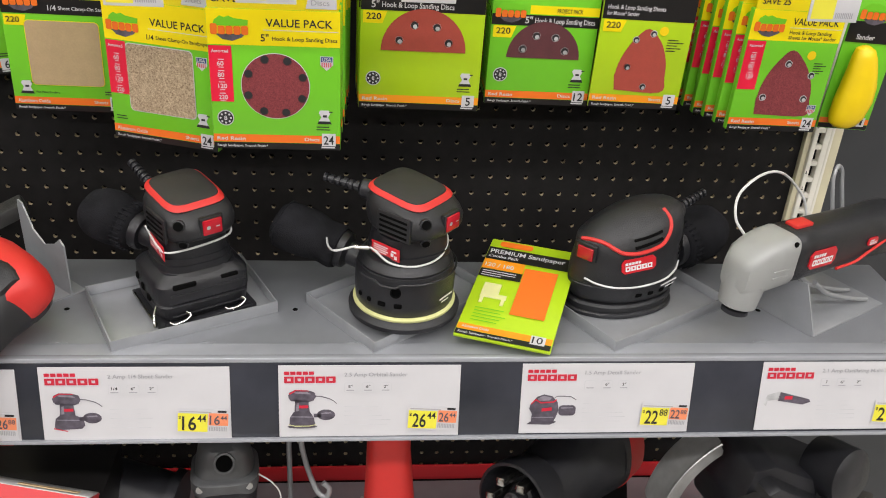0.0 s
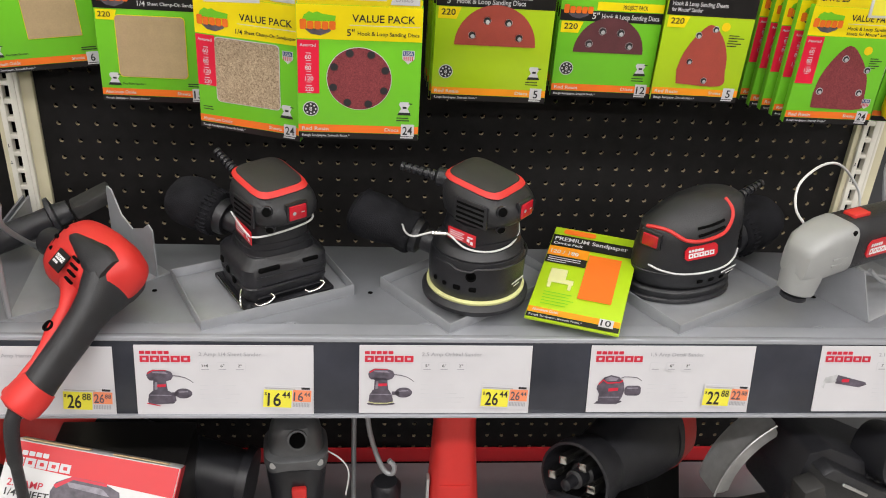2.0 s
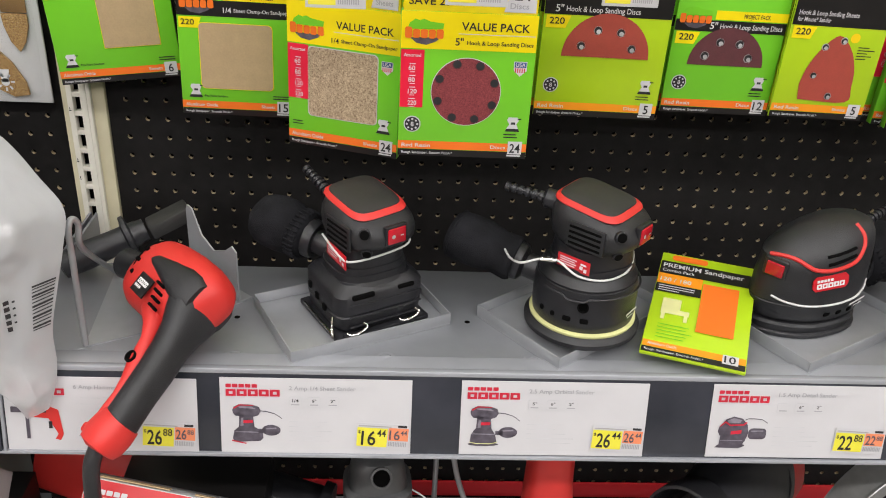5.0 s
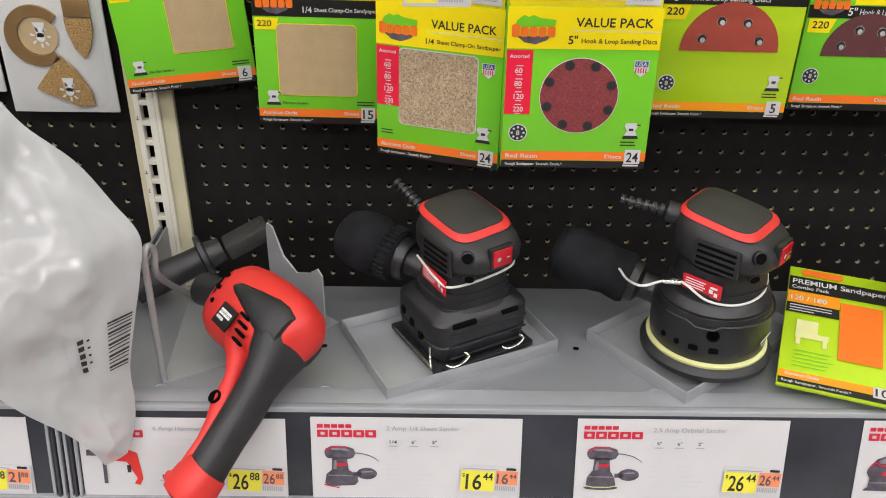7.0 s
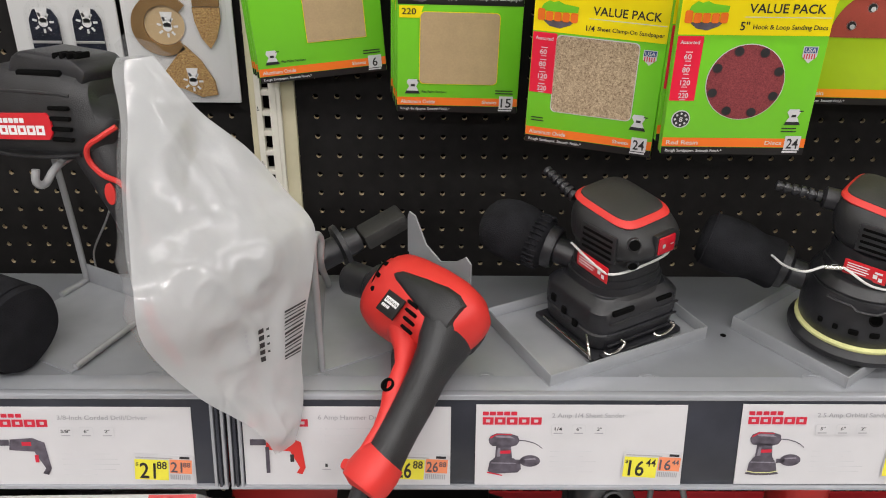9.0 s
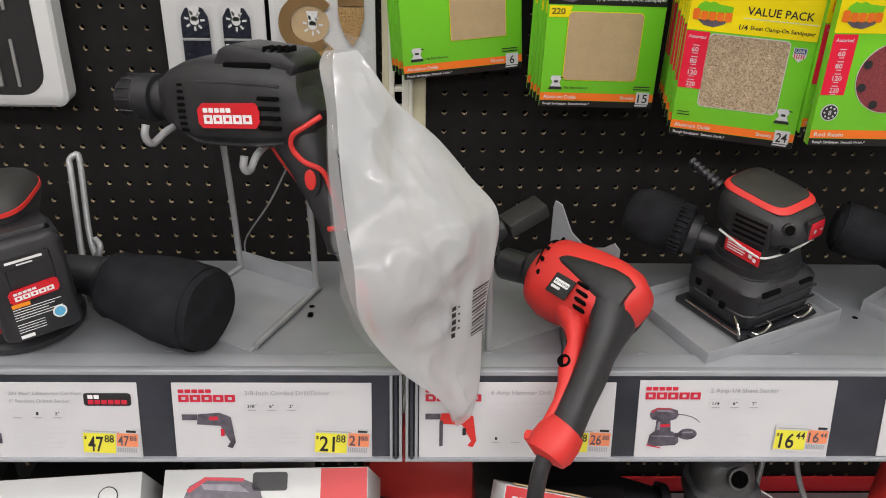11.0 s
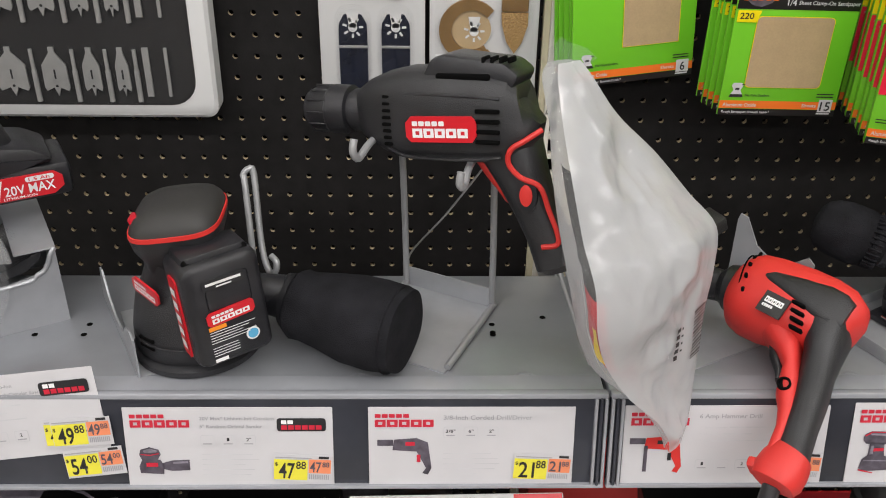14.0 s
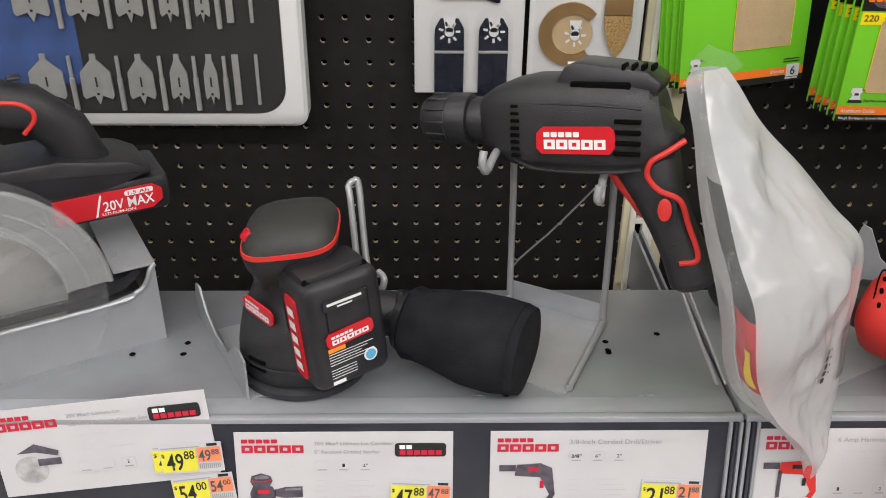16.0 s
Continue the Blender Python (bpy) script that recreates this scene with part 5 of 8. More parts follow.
def rating_plate(t, x, y0, y1, z0, z1):
    """A red rating label on the tool's side face (x = const)."""
    w = y1 - y0
    bp = part("rating_plate", one_box((0, 0, 0), (w, 0.0012, z1 - z0), 0.0005), M_BADGE, t, "red rating label with fine white print")
    bp.matrix_basis = pose(x, (y0 + y1) / 2, (z0 + z1) / 2, 0, 0, -90)
    pr = ink(bp, "fine_print", [rect(-w * 0.42, (z1 - z0) * (0.26 - 0.17 * i), w * (0.1 - 0.05 * (i % 2)), (z1 - z0) * (0.33 - 0.17 * i)) for i in range(4)] + [rect(w * 0.2, -0.003, w * 0.3, 0.001), rect(w * 0.33, -0.005, w * 0.42, -0.001), rect(w * 0.22, 0.002, w * 0.4, 0.004)], M_WHITEINK, 1)
    pr.location.y = -0.0007
    return bp


def badge(t, m, w, h, name="brand_badge"):
    b_ = bmesh.new()
    prism(b_, [(x, z) for x, z in ((-w / 2 + h * 0.2, -h / 2), (w / 2 - h * 0.2, -h / 2), (w / 2, -h / 2 + h * 0.25), (w / 2, h / 2 - h * 0.2), (w / 2 - h * 0.2, h / 2), (-w / 2 + h * 0.25, h / 2), (-w / 2, h / 2 - h * 0.25), (-w / 2, -h / 2 + h * 0.2))], -0.0006, 0.0012)
    bp = part(name, b_, M_BADGE, t, "red badge with a white brand mark")
    bp.matrix_basis = m
    lg = block_logo(bp, -w * 0.4, -h * 0.32, w * 0.8, h * 0.66, M_WHITEINK, 1)
    lg.location.y = -0.0007
    return bp


def zip_loop(t, pts, r=0.0011):
    bm = bmesh.new()
    tube(bm, smooth_path(pts, 5), r, 8)
    return part("security_cable", bm, M_CABLE, t, "thin white security cable")


# quarter-sheet sander
CX2, CY2 = 0.341, -0.270
YAW2 = 30.0
s2 = thing("sheet_sander", "black corded quarter-sheet palm sander with red trim on a tray", "sander", pose(CX2, CY2, TZ, 0, 0, YAW2))
part("sanding_pad", one_box((0, 0, 0.004), (0.110, 0.094, 0.006), 0.0012), M_BLACK, s2)
part("paper_clamp", one_box((0, -0.049, 0.009), (0.096, 0.008, 0.003), 0.001), M_BLACK, s2)
for sx_ in (-0.028, 0.034):
    bm = bmesh.new()
    tube(bm, smooth_path([(sx_ - 0.016, -0.047, 0.012), (sx_ - 0.012, -0.0505, 0.0105), (sx_ - 0.002, -0.0515, 0.0120), (sx_ + 0.006, -0.0505, 0.0165), (sx_ + 0.003, -0.047, 0.0195)]), 0.0015, 8)
    part("clamp_wire", bm, M_CHROME, s2, "bright bent wire paper clamp")
bm = bmesh.new()
tube(bm, [(-0.057, -0.040, 0.010), (-0.057, 0.030, 0.012)], 0.0015, 8)
tube(bm, smooth_path([(-0.056, -0.040, 0.010), (-0.060, -0.046, 0.011), (-0.058, -0.040, 0.020), (-0.052, -0.030, 0.024)]), 0.0015, 8)
part("clamp_wire", bm, M_CHROME, s2, "bright bent wire paper clamp")
part("skirt", lofted([ring(0, 0, h, a, b, 48, 5.5) for h, a, b in ((0.008, 0.047, 0.041), (0.012, 0.0505, 0.0445), (0.026, 0.0525, 0.0460), (0.0275, 0.0510, 0.0448), (0.0300, 0.0510, 0.0448), (0.0315, 0.0530, 0.0468), (0.050, 0.0525, 0.0462), (0.0545, 0.0490, 0.0430), (0.0575, 0.0430, 0.0385), (0.060, 0.041, 0.037))]), M_BLACK, s2)
# Near-black blocks paint the shade inside the skirt's openings.
for k in range(3):
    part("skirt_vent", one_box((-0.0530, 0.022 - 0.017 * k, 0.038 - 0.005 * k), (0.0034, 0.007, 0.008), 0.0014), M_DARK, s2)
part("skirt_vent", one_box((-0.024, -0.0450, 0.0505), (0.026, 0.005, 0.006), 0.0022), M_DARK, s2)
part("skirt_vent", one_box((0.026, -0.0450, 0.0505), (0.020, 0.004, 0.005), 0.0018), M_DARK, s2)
for z_ in (0.0170, 0.0290, 0.0420):
    part("skirt_rib", one_box((0.002, -0.0466, z_), (0.084, 0.003, 0.0016), 0.0006), M_BLACK, s2)
part("neck", lofted([ring(0, -0.001, h, a, b, 40, 3.0) for h, a, b in ((0.056, 0.0440, 0.0400), (0.061, 0.0405, 0.0375), (0.0615, 0.0415, 0.0385), (0.069, 0.0410, 0.0385), (0.0695, 0.0395, 0.0370), (0.076, 0.0385, 0.0365), (0.0765, 0.0372, 0.0352), (0.1, 0.0362, 0.0362))]), M_BLACK, s2)
lower_parts = set(s2.children)
sander_head(s2, 0.087, 0.93)
for ob in [c for c in s2.children if c not in lower_parts]:
    ob.matrix_basis = pose(0, 0, 0, 0, 0, 6) @ ob.matrix_basis
rating_plate(s2, -0.0385, -0.034, 0.010, 0.0785, 0.0950)
zip_loop(s2, [(-0.039, 0.02, 0.096), (-0.0402, -0.02, 0.0905), (-0.034, -0.0365, 0.0890), (0.0, -0.0395, 0.0905), (0.033, -0.0365, 0.0955), (0.0395, -0.015, 0.1005)], 0.0012)
ribbed_cord(s2, (-0.020, 0.044, 0.130), (-0.25, 0.9, 0.42), ln=0.036)
dust_bag(s2, (-0.038, 0.062, 0.074), (-0.50, 0.82, 0.16), 0.068, 0.033, 0.8, full=True)

# orbital sander
CX3, CY3 = 0.577, -0.279
s3 = thing("orbital_sander", "black corded round orbital sander with red trim on a tray", "sander", pose(CX3, CY3 - 0.017, TZ + 0.0105, 0, 0, 24))
bm = bmesh.new()
turned(bm, [(0.058, 0.0), (0.0615, 0.003), (0.0620, 0.008), (0.0580, 0.013), (0.052, 0.015)], None, 48)
part("sanding_pad", bm, M_RUBBER, s3)
bm = bmesh.new()
turned(bm, [(0.0555, 0.0125), (0.0570, 0.0145), (0.0570, 0.0165), (0.054, 0.0180)], None, 48)
part("pad_ring", bm, M_PALEYEL, s3, "pale yellow foam ring above the pad")
bm = bmesh.new()
turned(bm, [(0.0520, 0.0165), (0.0540, 0.019), (0.0550, 0.030), (0.0552, 0.046), (0.0540, 0.058), (0.0525, 0.064), (0.0510, 0.0645), (0.0515, 0.067), (0.0490, 0.0705), (0.0455, 0.0745), (0.0440, 0.0755)], None, 48)
part("dust_shroud", bm, M_BLACK, s3)
part("neck", lofted([ring(0.003, 0.0, h, a, a * 0.97, 40, 2.7) for h, a in ((0.070, 0.0460), (0.076, 0.0415), (0.0765, 0.0425), (0.083, 0.0415), (0.0835, 0.0400), (0.090, 0.0390), (0.102, 0.0375))]), M_BLACK, s3)
# Exhaust slots as surface blocks, their inner shade put into the colour.
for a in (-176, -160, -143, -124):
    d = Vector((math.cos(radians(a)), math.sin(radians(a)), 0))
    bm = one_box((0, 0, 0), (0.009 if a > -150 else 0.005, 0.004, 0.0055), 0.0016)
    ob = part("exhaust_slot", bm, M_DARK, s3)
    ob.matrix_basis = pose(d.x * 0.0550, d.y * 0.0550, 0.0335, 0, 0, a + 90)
# Near-black disc painted as the shade in the screw recess.
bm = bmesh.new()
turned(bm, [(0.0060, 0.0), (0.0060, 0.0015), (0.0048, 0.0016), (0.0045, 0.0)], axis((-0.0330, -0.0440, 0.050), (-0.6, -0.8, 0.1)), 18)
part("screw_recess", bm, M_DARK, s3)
bm = bmesh.new()
tube(bm, [(0.0560 * math.cos(radians(a)), 0.0560 * math.sin(radians(a)), 0.060 - (0.004 if -150 < a < -125 else 0)) for a in range(-175, 5, 6)], 0.0012, 6)
part("shroud_rib", bm, M_BLACK, s3)
ob = ink(s3, "white_print", [rect(-0.013, 0.001, 0.011, 0.0034), rect(-0.009, -0.003, 0.004, -0.0014)], M_WHITEINK, 1)
ob.matrix_basis = pose(0.0250, -0.0500, 0.034, 0, 0, 27)
lower_parts = set(s3.children)
sander_head(s3, 0.092, 0.95)
rating_plate(s3, -0.0442, -0.024, 0.014, 0.0815, 0.0960)
for ob in [c for c in s3.children if c not in lower_parts]:
    ob.matrix_basis = pose(0.004, 0.002, 0, 0, 0, 24) @ ob.matrix_basis
zip_loop(s3, [(-0.070, 0.055, 0.074), (-0.078, 0.030, 0.078), (-0.080, 0.005, 0.086), (-0.058, 0.002, 0.088), (-0.044, -0.006, 0.087), (-0.034, -0.030, 0.079), (-0.010, -0.043, 0.0760), (0.018, -0.041, 0.0790), (0.038, -0.024, 0.0860), (0.046, -0.002, 0.0920)], 0.0012)
bm = bmesh.new()
tube(bm, [(-0.060, 0.002, 0.0880), (-0.046, -0.005, 0.0872)], 0.0024, 8)
part("cable_crimp", bm, M_CHROME, s3)
ribbed_cord(s3, (-0.030, 0.040, 0.134), (-0.72, 0.68, 0.12), ln=0.044)
bm = bmesh.new()
turned(bm, [(0.0105, -0.012), (0.0105, 0.004), (0.008, 0.006)], axis((-0.030, 0.040, 0.134), (-0.72, 0.68, 0.12)), 16)
part("cord_boss", bm, M_BLACK, s3)
dust_bag(s3, (-0.050, 0.062, 0.054), (-0.66, 0.74, 0.22), 0.080, 0.033, 0.85, 0.2)

# detail sander
ds = thing("detail_sander", "black corded mouse-shaped detail sander with red trim on a tray", "sander", pose(0.832, -0.262, TZ, 0, 0, 19))


def egg(cx, cy, z, a, b, tip=0.35, n=44):
    """An outline blunt on the right and pointed on the left."""
    pts = []
    for i in range(n):
        t_ = 2 * math.pi * i / n
        c, s = math.cos(t_), math.sin(t_)
        k = 1 - tip * max(0.0, -c) ** 1.5
        pts.append(Vector((cx + a * math.copysign(abs(c) ** 0.8, c), cy + b * k * math.copysign(abs(s) ** 0.85, s), z)))
    return pts


part("sanding_pad", lofted([egg(0, 0, 0.0, 0.066, 0.043), egg(0, 0, 0.0015, 0.068, 0.045), egg(0, 0, 0.005, 0.068, 0.045), egg(0, 0, 0.0065, 0.066, 0.043)]), M_BLACK, ds)
part("pad_mount", lofted([egg(0, 0, 0.006, 0.064, 0.041), egg(0, 0, 0.014, 0.066, 0.043), egg(0, 0, 0.0165, 0.063, 0.040)]), M_RUBBER, ds)
BODY = [(0.018, 0.000, 0.060, 0.038), (0.024, 0.000, 0.066, 0.0425), (0.040, -0.001, 0.0675, 0.0440), (0.041, -0.001, 0.0665, 0.0430), (0.043, -0.001, 0.0665, 0.0430), (0.044, -0.001, 0.0680, 0.0442), (0.062, 0.000, 0.0680, 0.0445), (0.078, 0.002, 0.0665, 0.0440), (0.092, 0.002, 0.0655, 0.0425), (0.104, 0.010, 0.0575, 0.0385), (0.114, 0.018, 0.0485, 0.0325), (0.122, 0.026, 0.0370, 0.0245), (0.1265, 0.032, 0.0200, 0.0140)]
part("housing", lofted([egg(cx, 0, h, a, b, 0.38) for h, cx, a, b in BODY]), M_RUBBER, ds)


def body_at(h):
    for (h0, c0, a0, b0), (h1, c1, a1, b1) in zip(BODY, BODY[1:]):
        if h0 <= h <= h1:
            k = (h - h0) / (h1 - h0)
            return c0 + (c1 - c0) * k, a0 + (a1 - a0) * k, b0 + (b1 - b0) * k
    return BODY[-1][1:]


def on_body(x, h, out=0.001):
    """A point on the near flank of the housing."""
    cx, a, b = body_at(h)
    c = max(-0.999, min(0.999, (x - cx) / a))
    cc = math.copysign(abs(c) ** 1.25, c)
    s = math.sqrt(max(0, 1 - cc * cc)) ** 0.85
    k = 1 - 0.38 * max(0.0, -cc) ** 1.5
    return Vector((x, -b * k * s - out, h))


bm = bmesh.new()
trim = [(-0.0620, 0.0935), (-0.054, 0.0955), (-0.045, 0.0945), (-0.036, 0.0895), (-0.028, 0.0860), (-0.014, 0.0855), (0.004, 0.0880), (0.018, 0.0920), (0.026, 0.0985), (0.032, 0.108), (0.033, 0.117), (0.030, 0.1245)]
tube(bm, smooth_path([on_body(x, h, 0.0002) for x, h in trim], 5), 0.0024, 8)
part("red_trim", bm, M_RED, ds, "red trim line round the side panel")
# Dark tubes and blocks paint the slots' shade onto the flank.
for k in range(2):
    bm = bmesh.new()
    tube(bm, [on_body(x, 0.0955 + 0.0075 * k + 0.20 * (x - 0.002), 0.0004) for x in (-0.016, -0.009, -0.002, 0.006, 0.013, 0.019)], 0.0017, 6)
    part("vent_slot", bm, M_DARK, ds)
for k in range(3):
    bm = bmesh.new()
    tube(bm, [on_body(x, 0.072 + 0.006 * k + 0.5 * (x - 0.052), 0.0) for x in (0.050, 0.054, 0.058, 0.062)], 0.0013, 6)
    part("vent_slot", bm, M_DARK, ds)
for k in range(4):
    ob = part("exhaust_slot", one_box((0, 0, 0), (0.0085, 0.004, 0.005), 0.0015), M_DARK, ds)
    p_ = on_body(-0.002 + 0.0165 * k, 0.0300, -0.001)
    ob.matrix_basis = pose(p_.x, p_.y, p_.z, 0, 0, 6 + 6 * k)
pa, pb = on_body(-0.030, 0.072), on_body(0.010, 0.072)
badge(ds, pose((pa.x + pb.x) / 2, (pa.y + pb.y) / 2 - 0.0016, 0.0720, -4, -8, math.degrees(math.atan2(pb.y - pa.y, pb.x - pa.x))), 0.041, 0.017)
pw = on_body(0.040, 0.0375)
ob = ink(ds, "white_print", [rect(-0.014, 0.001, 0.012, 0.0034), rect(-0.006, -0.003, 0.008, -0.0014)], M_WHITEINK, 1)
ob.matrix_basis = pose(pw.x, pw.y - 0.0015, pw.z, 0, -8, 12)
sw = part("switch", one_box((0, 0, 0), (0.026, 0.006, 0.025), 0.0025), M_BLACK, ds, "rocker switch in a dark frame")
sw.matrix_basis = pose(-0.0620, -0.0150, 0.0830, 14, 4, -58)
rk = part("rocker", one_box((0, -0.003, 0), (0.019, 0.004, 0.0175), 0.0015), M_SWITCH, sw, "glossy red rocker")
bm = bmesh.new()
loft(bm, [ring(0, 0, h, r_, r_ * 0.9, 20, 2.4) for h, r_ in ((-0.030, 0.030), (-0.012, 0.024), (0.004, 0.013), (0.012, 0.009))], True, axis((0.070, 0.010, 0.100), (0.9, 0.18, 0.32)))
part("tail", bm, M_RUBBER, ds)
ribbed_cord(ds, (0.079, 0.013, 0.1035), (0.92, 0.2, 0.22), ln=0.040)
zip_loop(ds, [on_body(x, h, 0.0012) for x, h in ((-0.062, 0.050), (-0.05, 0.0455), (-0.03, 0.0425), (0.0, 0.0425), (0.03, 0.045), (0.05, 0.050), (0.060, 0.056))], 0.0012)
dust_bag(ds, (0.092, 0.022, 0.046), (0.93, 0.35, 0.02), 0.088, 0.038, 0.8, 0.1, full=True)

# loose sandpaper card leaning on the tray
pk = thing("sandpaper_card", "lime card of orange premium sandpaper leaning on a tray", "sandpaper pack", Matrix(((0.928, -0.32, 0.19, 0.6260), (-0.337, -0.52, 0.785, -0.3620), (-0.02, -0.79, -0.59, 1.062), (0, 0, 0, 1))))
PTL, PBL, PBR = Vector((0.700, -0.1950, 1.098)), Vector((0.6270, -0.3580, 1.0680)), Vector((0.7260, -0.3960, 1.0690))
ux_ = (PBR - PBL).normalized()
uz_ = (PTL - PBL)
PH = uz_.length
uz_ = (uz_ - ux_ * uz_.dot(ux_)).normalized()
uy_ = uz_.cross(ux_)
pk.matrix_basis = Matrix(((ux_.x, uy_.x, uz_.x, PBL.x), (ux_.y, uy_.y, uz_.y, PBL.y), (ux_.z, uy_.z, uz_.z, PBL.z), (0, 0, 0, 1)))
PW, PH = 0.106, 0.176
part("card", one_box((PW / 2, 0.0025, PH / 2), (PW, 0.004, PH), 0.001), M_LIME, pk)
ink(pk, "base_band", [rect(0.001, 0.001, PW - 0.001, 0.009)], M_CARDBLACK, 1)
ink(pk, "colour_band", [rect(0.001, 0.0095, PW - 0.001, 0.019)], M_AMBER, 1)
ink(pk, "header_band", [rect(0.001, PH - 0.040, PW - 0.001, PH - 0.017)], M_CARDBLACK, 1)
letters(pk, "PREMIUM Sandpaper", 0.004, PH - 0.0285, 0.090, M_PAPER, 2, 0.0075)
letters(pk, "Combo Pack", 0.004, PH - 0.0365, 0.036, M_PAPER, 2, 0.005)
ink(pk, "mark_bar", [rrect(0.012, PH - 0.014, 0.052, PH - 0.004, 0.004)], M_ORANGE, 2)
ink(pk, "grit_box", [rect(0.001, PH - 0.059, 0.050, PH - 0.041)], M_AMBER, 2)
letters(pk, "120 / 180", 0.004, PH - 0.055, 0.034, M_PAPER, 3, 0.007)
ink(pk, "text_box", [rect(0.001, PH - 0.074, 0.050, PH - 0.0595)], M_CARDBLACK, 2)
bars(pk, 0.004, PH - 0.064, 0.04, 3, 0.004, 0.0014, M_PAPER, 3, 2)
ink(pk, "sandpaper_sheet", [rect(0.051, 0.045, 0.090, PH - 0.048)], M_ORANGE, 3, "bright orange sandpaper sheet")
ink(pk, "chair_picture", [rect(0.012, 0.066, 0.042, 0.074), rect(0.012, 0.074, 0.032, 0.092), rect(0.013, 0.056, 0.017, 0.066), rect(0.037, 0.056, 0.041, 0.066)], M_PALEYEL, 2, "pale wooden chair picture")
bars(pk, 0.012, 0.047, 0.05, 5, 0.0052, 0.0012, M_GREEN, 2, 4)
letters(pk, ALU, 0.006, 0.0125, 0.03, M_PAPER, 2, 0.0042)
letters(pk, "Rough Sandpaper. Smooth Finish.*", 0.004, 0.0035, 0.060, M_PAPER, 2)
ink(pk, "count_box", [rect(PW - 0.024, 0.006, PW - 0.008, 0.0195)], M_PAPER, 2)
letters(pk, "10", PW - 0.0222, 0.008, 0.0115, M_INK, 3, 0.0098)

# multi-tool and its stand
st = thing("tool_stand", "bent grey sheet-metal tool stand with wire arms", "tool stand", pose(1.043, -0.341, SH, 0, 0, 30), group="tool stands")
part("base", one_box((0.07, 0.045, 0.001), (0.14, 0.09, 0.002), 0.0005), M_TRAY, st)
bm = bmesh.new()
prism(bm, [(0, 0), (0.09, 0), (0.09, 0.052), (0.02, 0.066), (0, 0.062)], -0.001, 0.001)
ob = part("side_panel", bm, M_TRAY, st)
ob.matrix_basis = pose(0.0, 0.0, 0.002, 0, 22, 90)
for k in (0.03, 0.055):
    bm = bmesh.new()
    tube(bm, smooth_path([(0.025, k, 0.050), (0.055, k - 0.004, 0.028), (0.105, k - 0.012, 0.010), (0.125, k - 0.016, 0.006)]), 0.0028, 8)
    part("wire_arm", bm, M_WIRE, st)
bm = bmesh.new()
tube(bm, smooth_path([(0.160, 0.085, 0.002), (0.162, 0.115, 0.10), (0.164, 0.120, 0.122), (0.172, 0.122, 0.131), (0.180, 0.120, 0.122), (0.182, 0.115, 0.10), (0.184, 0.085, 0.002)]), 0.0027, 8)
part("wire_loop", bm, M_WIRE, st)
mt = thing("multi_tool", "grey and black oscillating multi-tool resting on a wire stand", "multi-tool", axis((0.965, -0.322, 1.140), (0.862, 0.452, -0.045), (0, 0, 1)))
# local z runs along the body, y is up, x is to the near side reversed
bm = bmesh.new()
loft(bm, [ring(0, cy, h, a, b, 32, 4.0) for h, cy, a, b in ((-0.038, -0.010, 0.010, 0.012), (-0.035, -0.009, 0.018, 0.020), (-0.024, -0.005, 0.0235, 0.0270), (-0.008, -0.002, 0.0255, 0.0300), (0.012, 0.001, 0.0270, 0.0310), (0.030, 0.002, 0.0275, 0.0310), (0.034, 0.002, 0.0265, 0.0300))])
part("gear_head", bm, M_CASTGREY, mt, "light grey cast gear housing")
bm = bmesh.new()
turned(bm, [(0.0235, -0.004), (0.0240, 0.012), (0.0225, 0.030), (0.0210, 0.044), (0.018, 0.046), (0.011, 0.0465), (0.010, 0.050)], axis((0, -0.006, -0.014), (0, -1, -0.08), (0, 0, 1)), 28)
part("output_neck", bm, M_CASTGREY, mt)
bm = bmesh.new()
turned(bm, [(0.010, 0.048), (0.0150, 0.0500), (0.0150, 0.0550), (0.011, 0.0565), (0.004, 0.0570)], axis((0, -0.006, -0.014), (0, -1, -0.08), (0, 0, 1)), 24)
part("blade_flange", bm, M_BLACK, mt, "black blade clamp")
bm = bmesh.new()
loft(bm, [ring(0, 0.002, h, a, b, 32, 2.7) for h, a, b in ((0.029, 0.0270, 0.0305), (0.033, 0.0290, 0.0325), (0.060, 0.0292, 0.0325), (0.12, 0.0285, 0.0315), (0.17, 0.0285, 0.0310), (0.21, 0.0300, 0.0320), (0.235, 0.0290, 0.0310), (0.245, 0.018, 0.020))])
part("motor_body", bm, M_BLACK, mt)
part("slide_switch", one_box((0, 0.0350, 0.056), (0.017, 0.006, 0.030), 0.002), M_RED, mt, "red slide switch on top")
for sx_, sy_ in ((0.0, 0.022), (0.0, -0.020)):
    bm = bmesh.new()
    turned(bm, [(0.0032, 0), (0.0032, 0.002), (0.0018, 0.0022)], axis((-0.0235, 0.004 + sy_, 0.024), (-1, 0, 0)), 12)
    part("screw", bm, M_DARK, mt)
for k in range(2):
    part("head_rib", one_box((-0.0264, -0.002 - 0.008 * k, 0.008), (0.002, 0.0025, 0.026), 0.0008), M_CASTGREY, mt)
badge(mt, Matrix(((0, 1, 0, -0.0302), (0, 0, 1, 0.003), (1, 0, 0, 0.072), (0, 0, 0, 1))), 0.046, 0.022)
badge(mt, Matrix(((0, 1, 0, -0.0300), (0, 0, 1, 0.006), (1, 0, 0, 0.165), (0, 0, 0, 1))), 0.018, 0.010, "small_badge")
bm = bmesh.new()
tube(bm, smooth_path([(-0.0275, -0.020, 0.11), (-0.0300, -0.016, 0.14), (-0.0305, -0.008, 0.160), (-0.029, 0.004, 0.20)]), 0.0018, 8)
part("red_trim", bm, M_RED, mt)
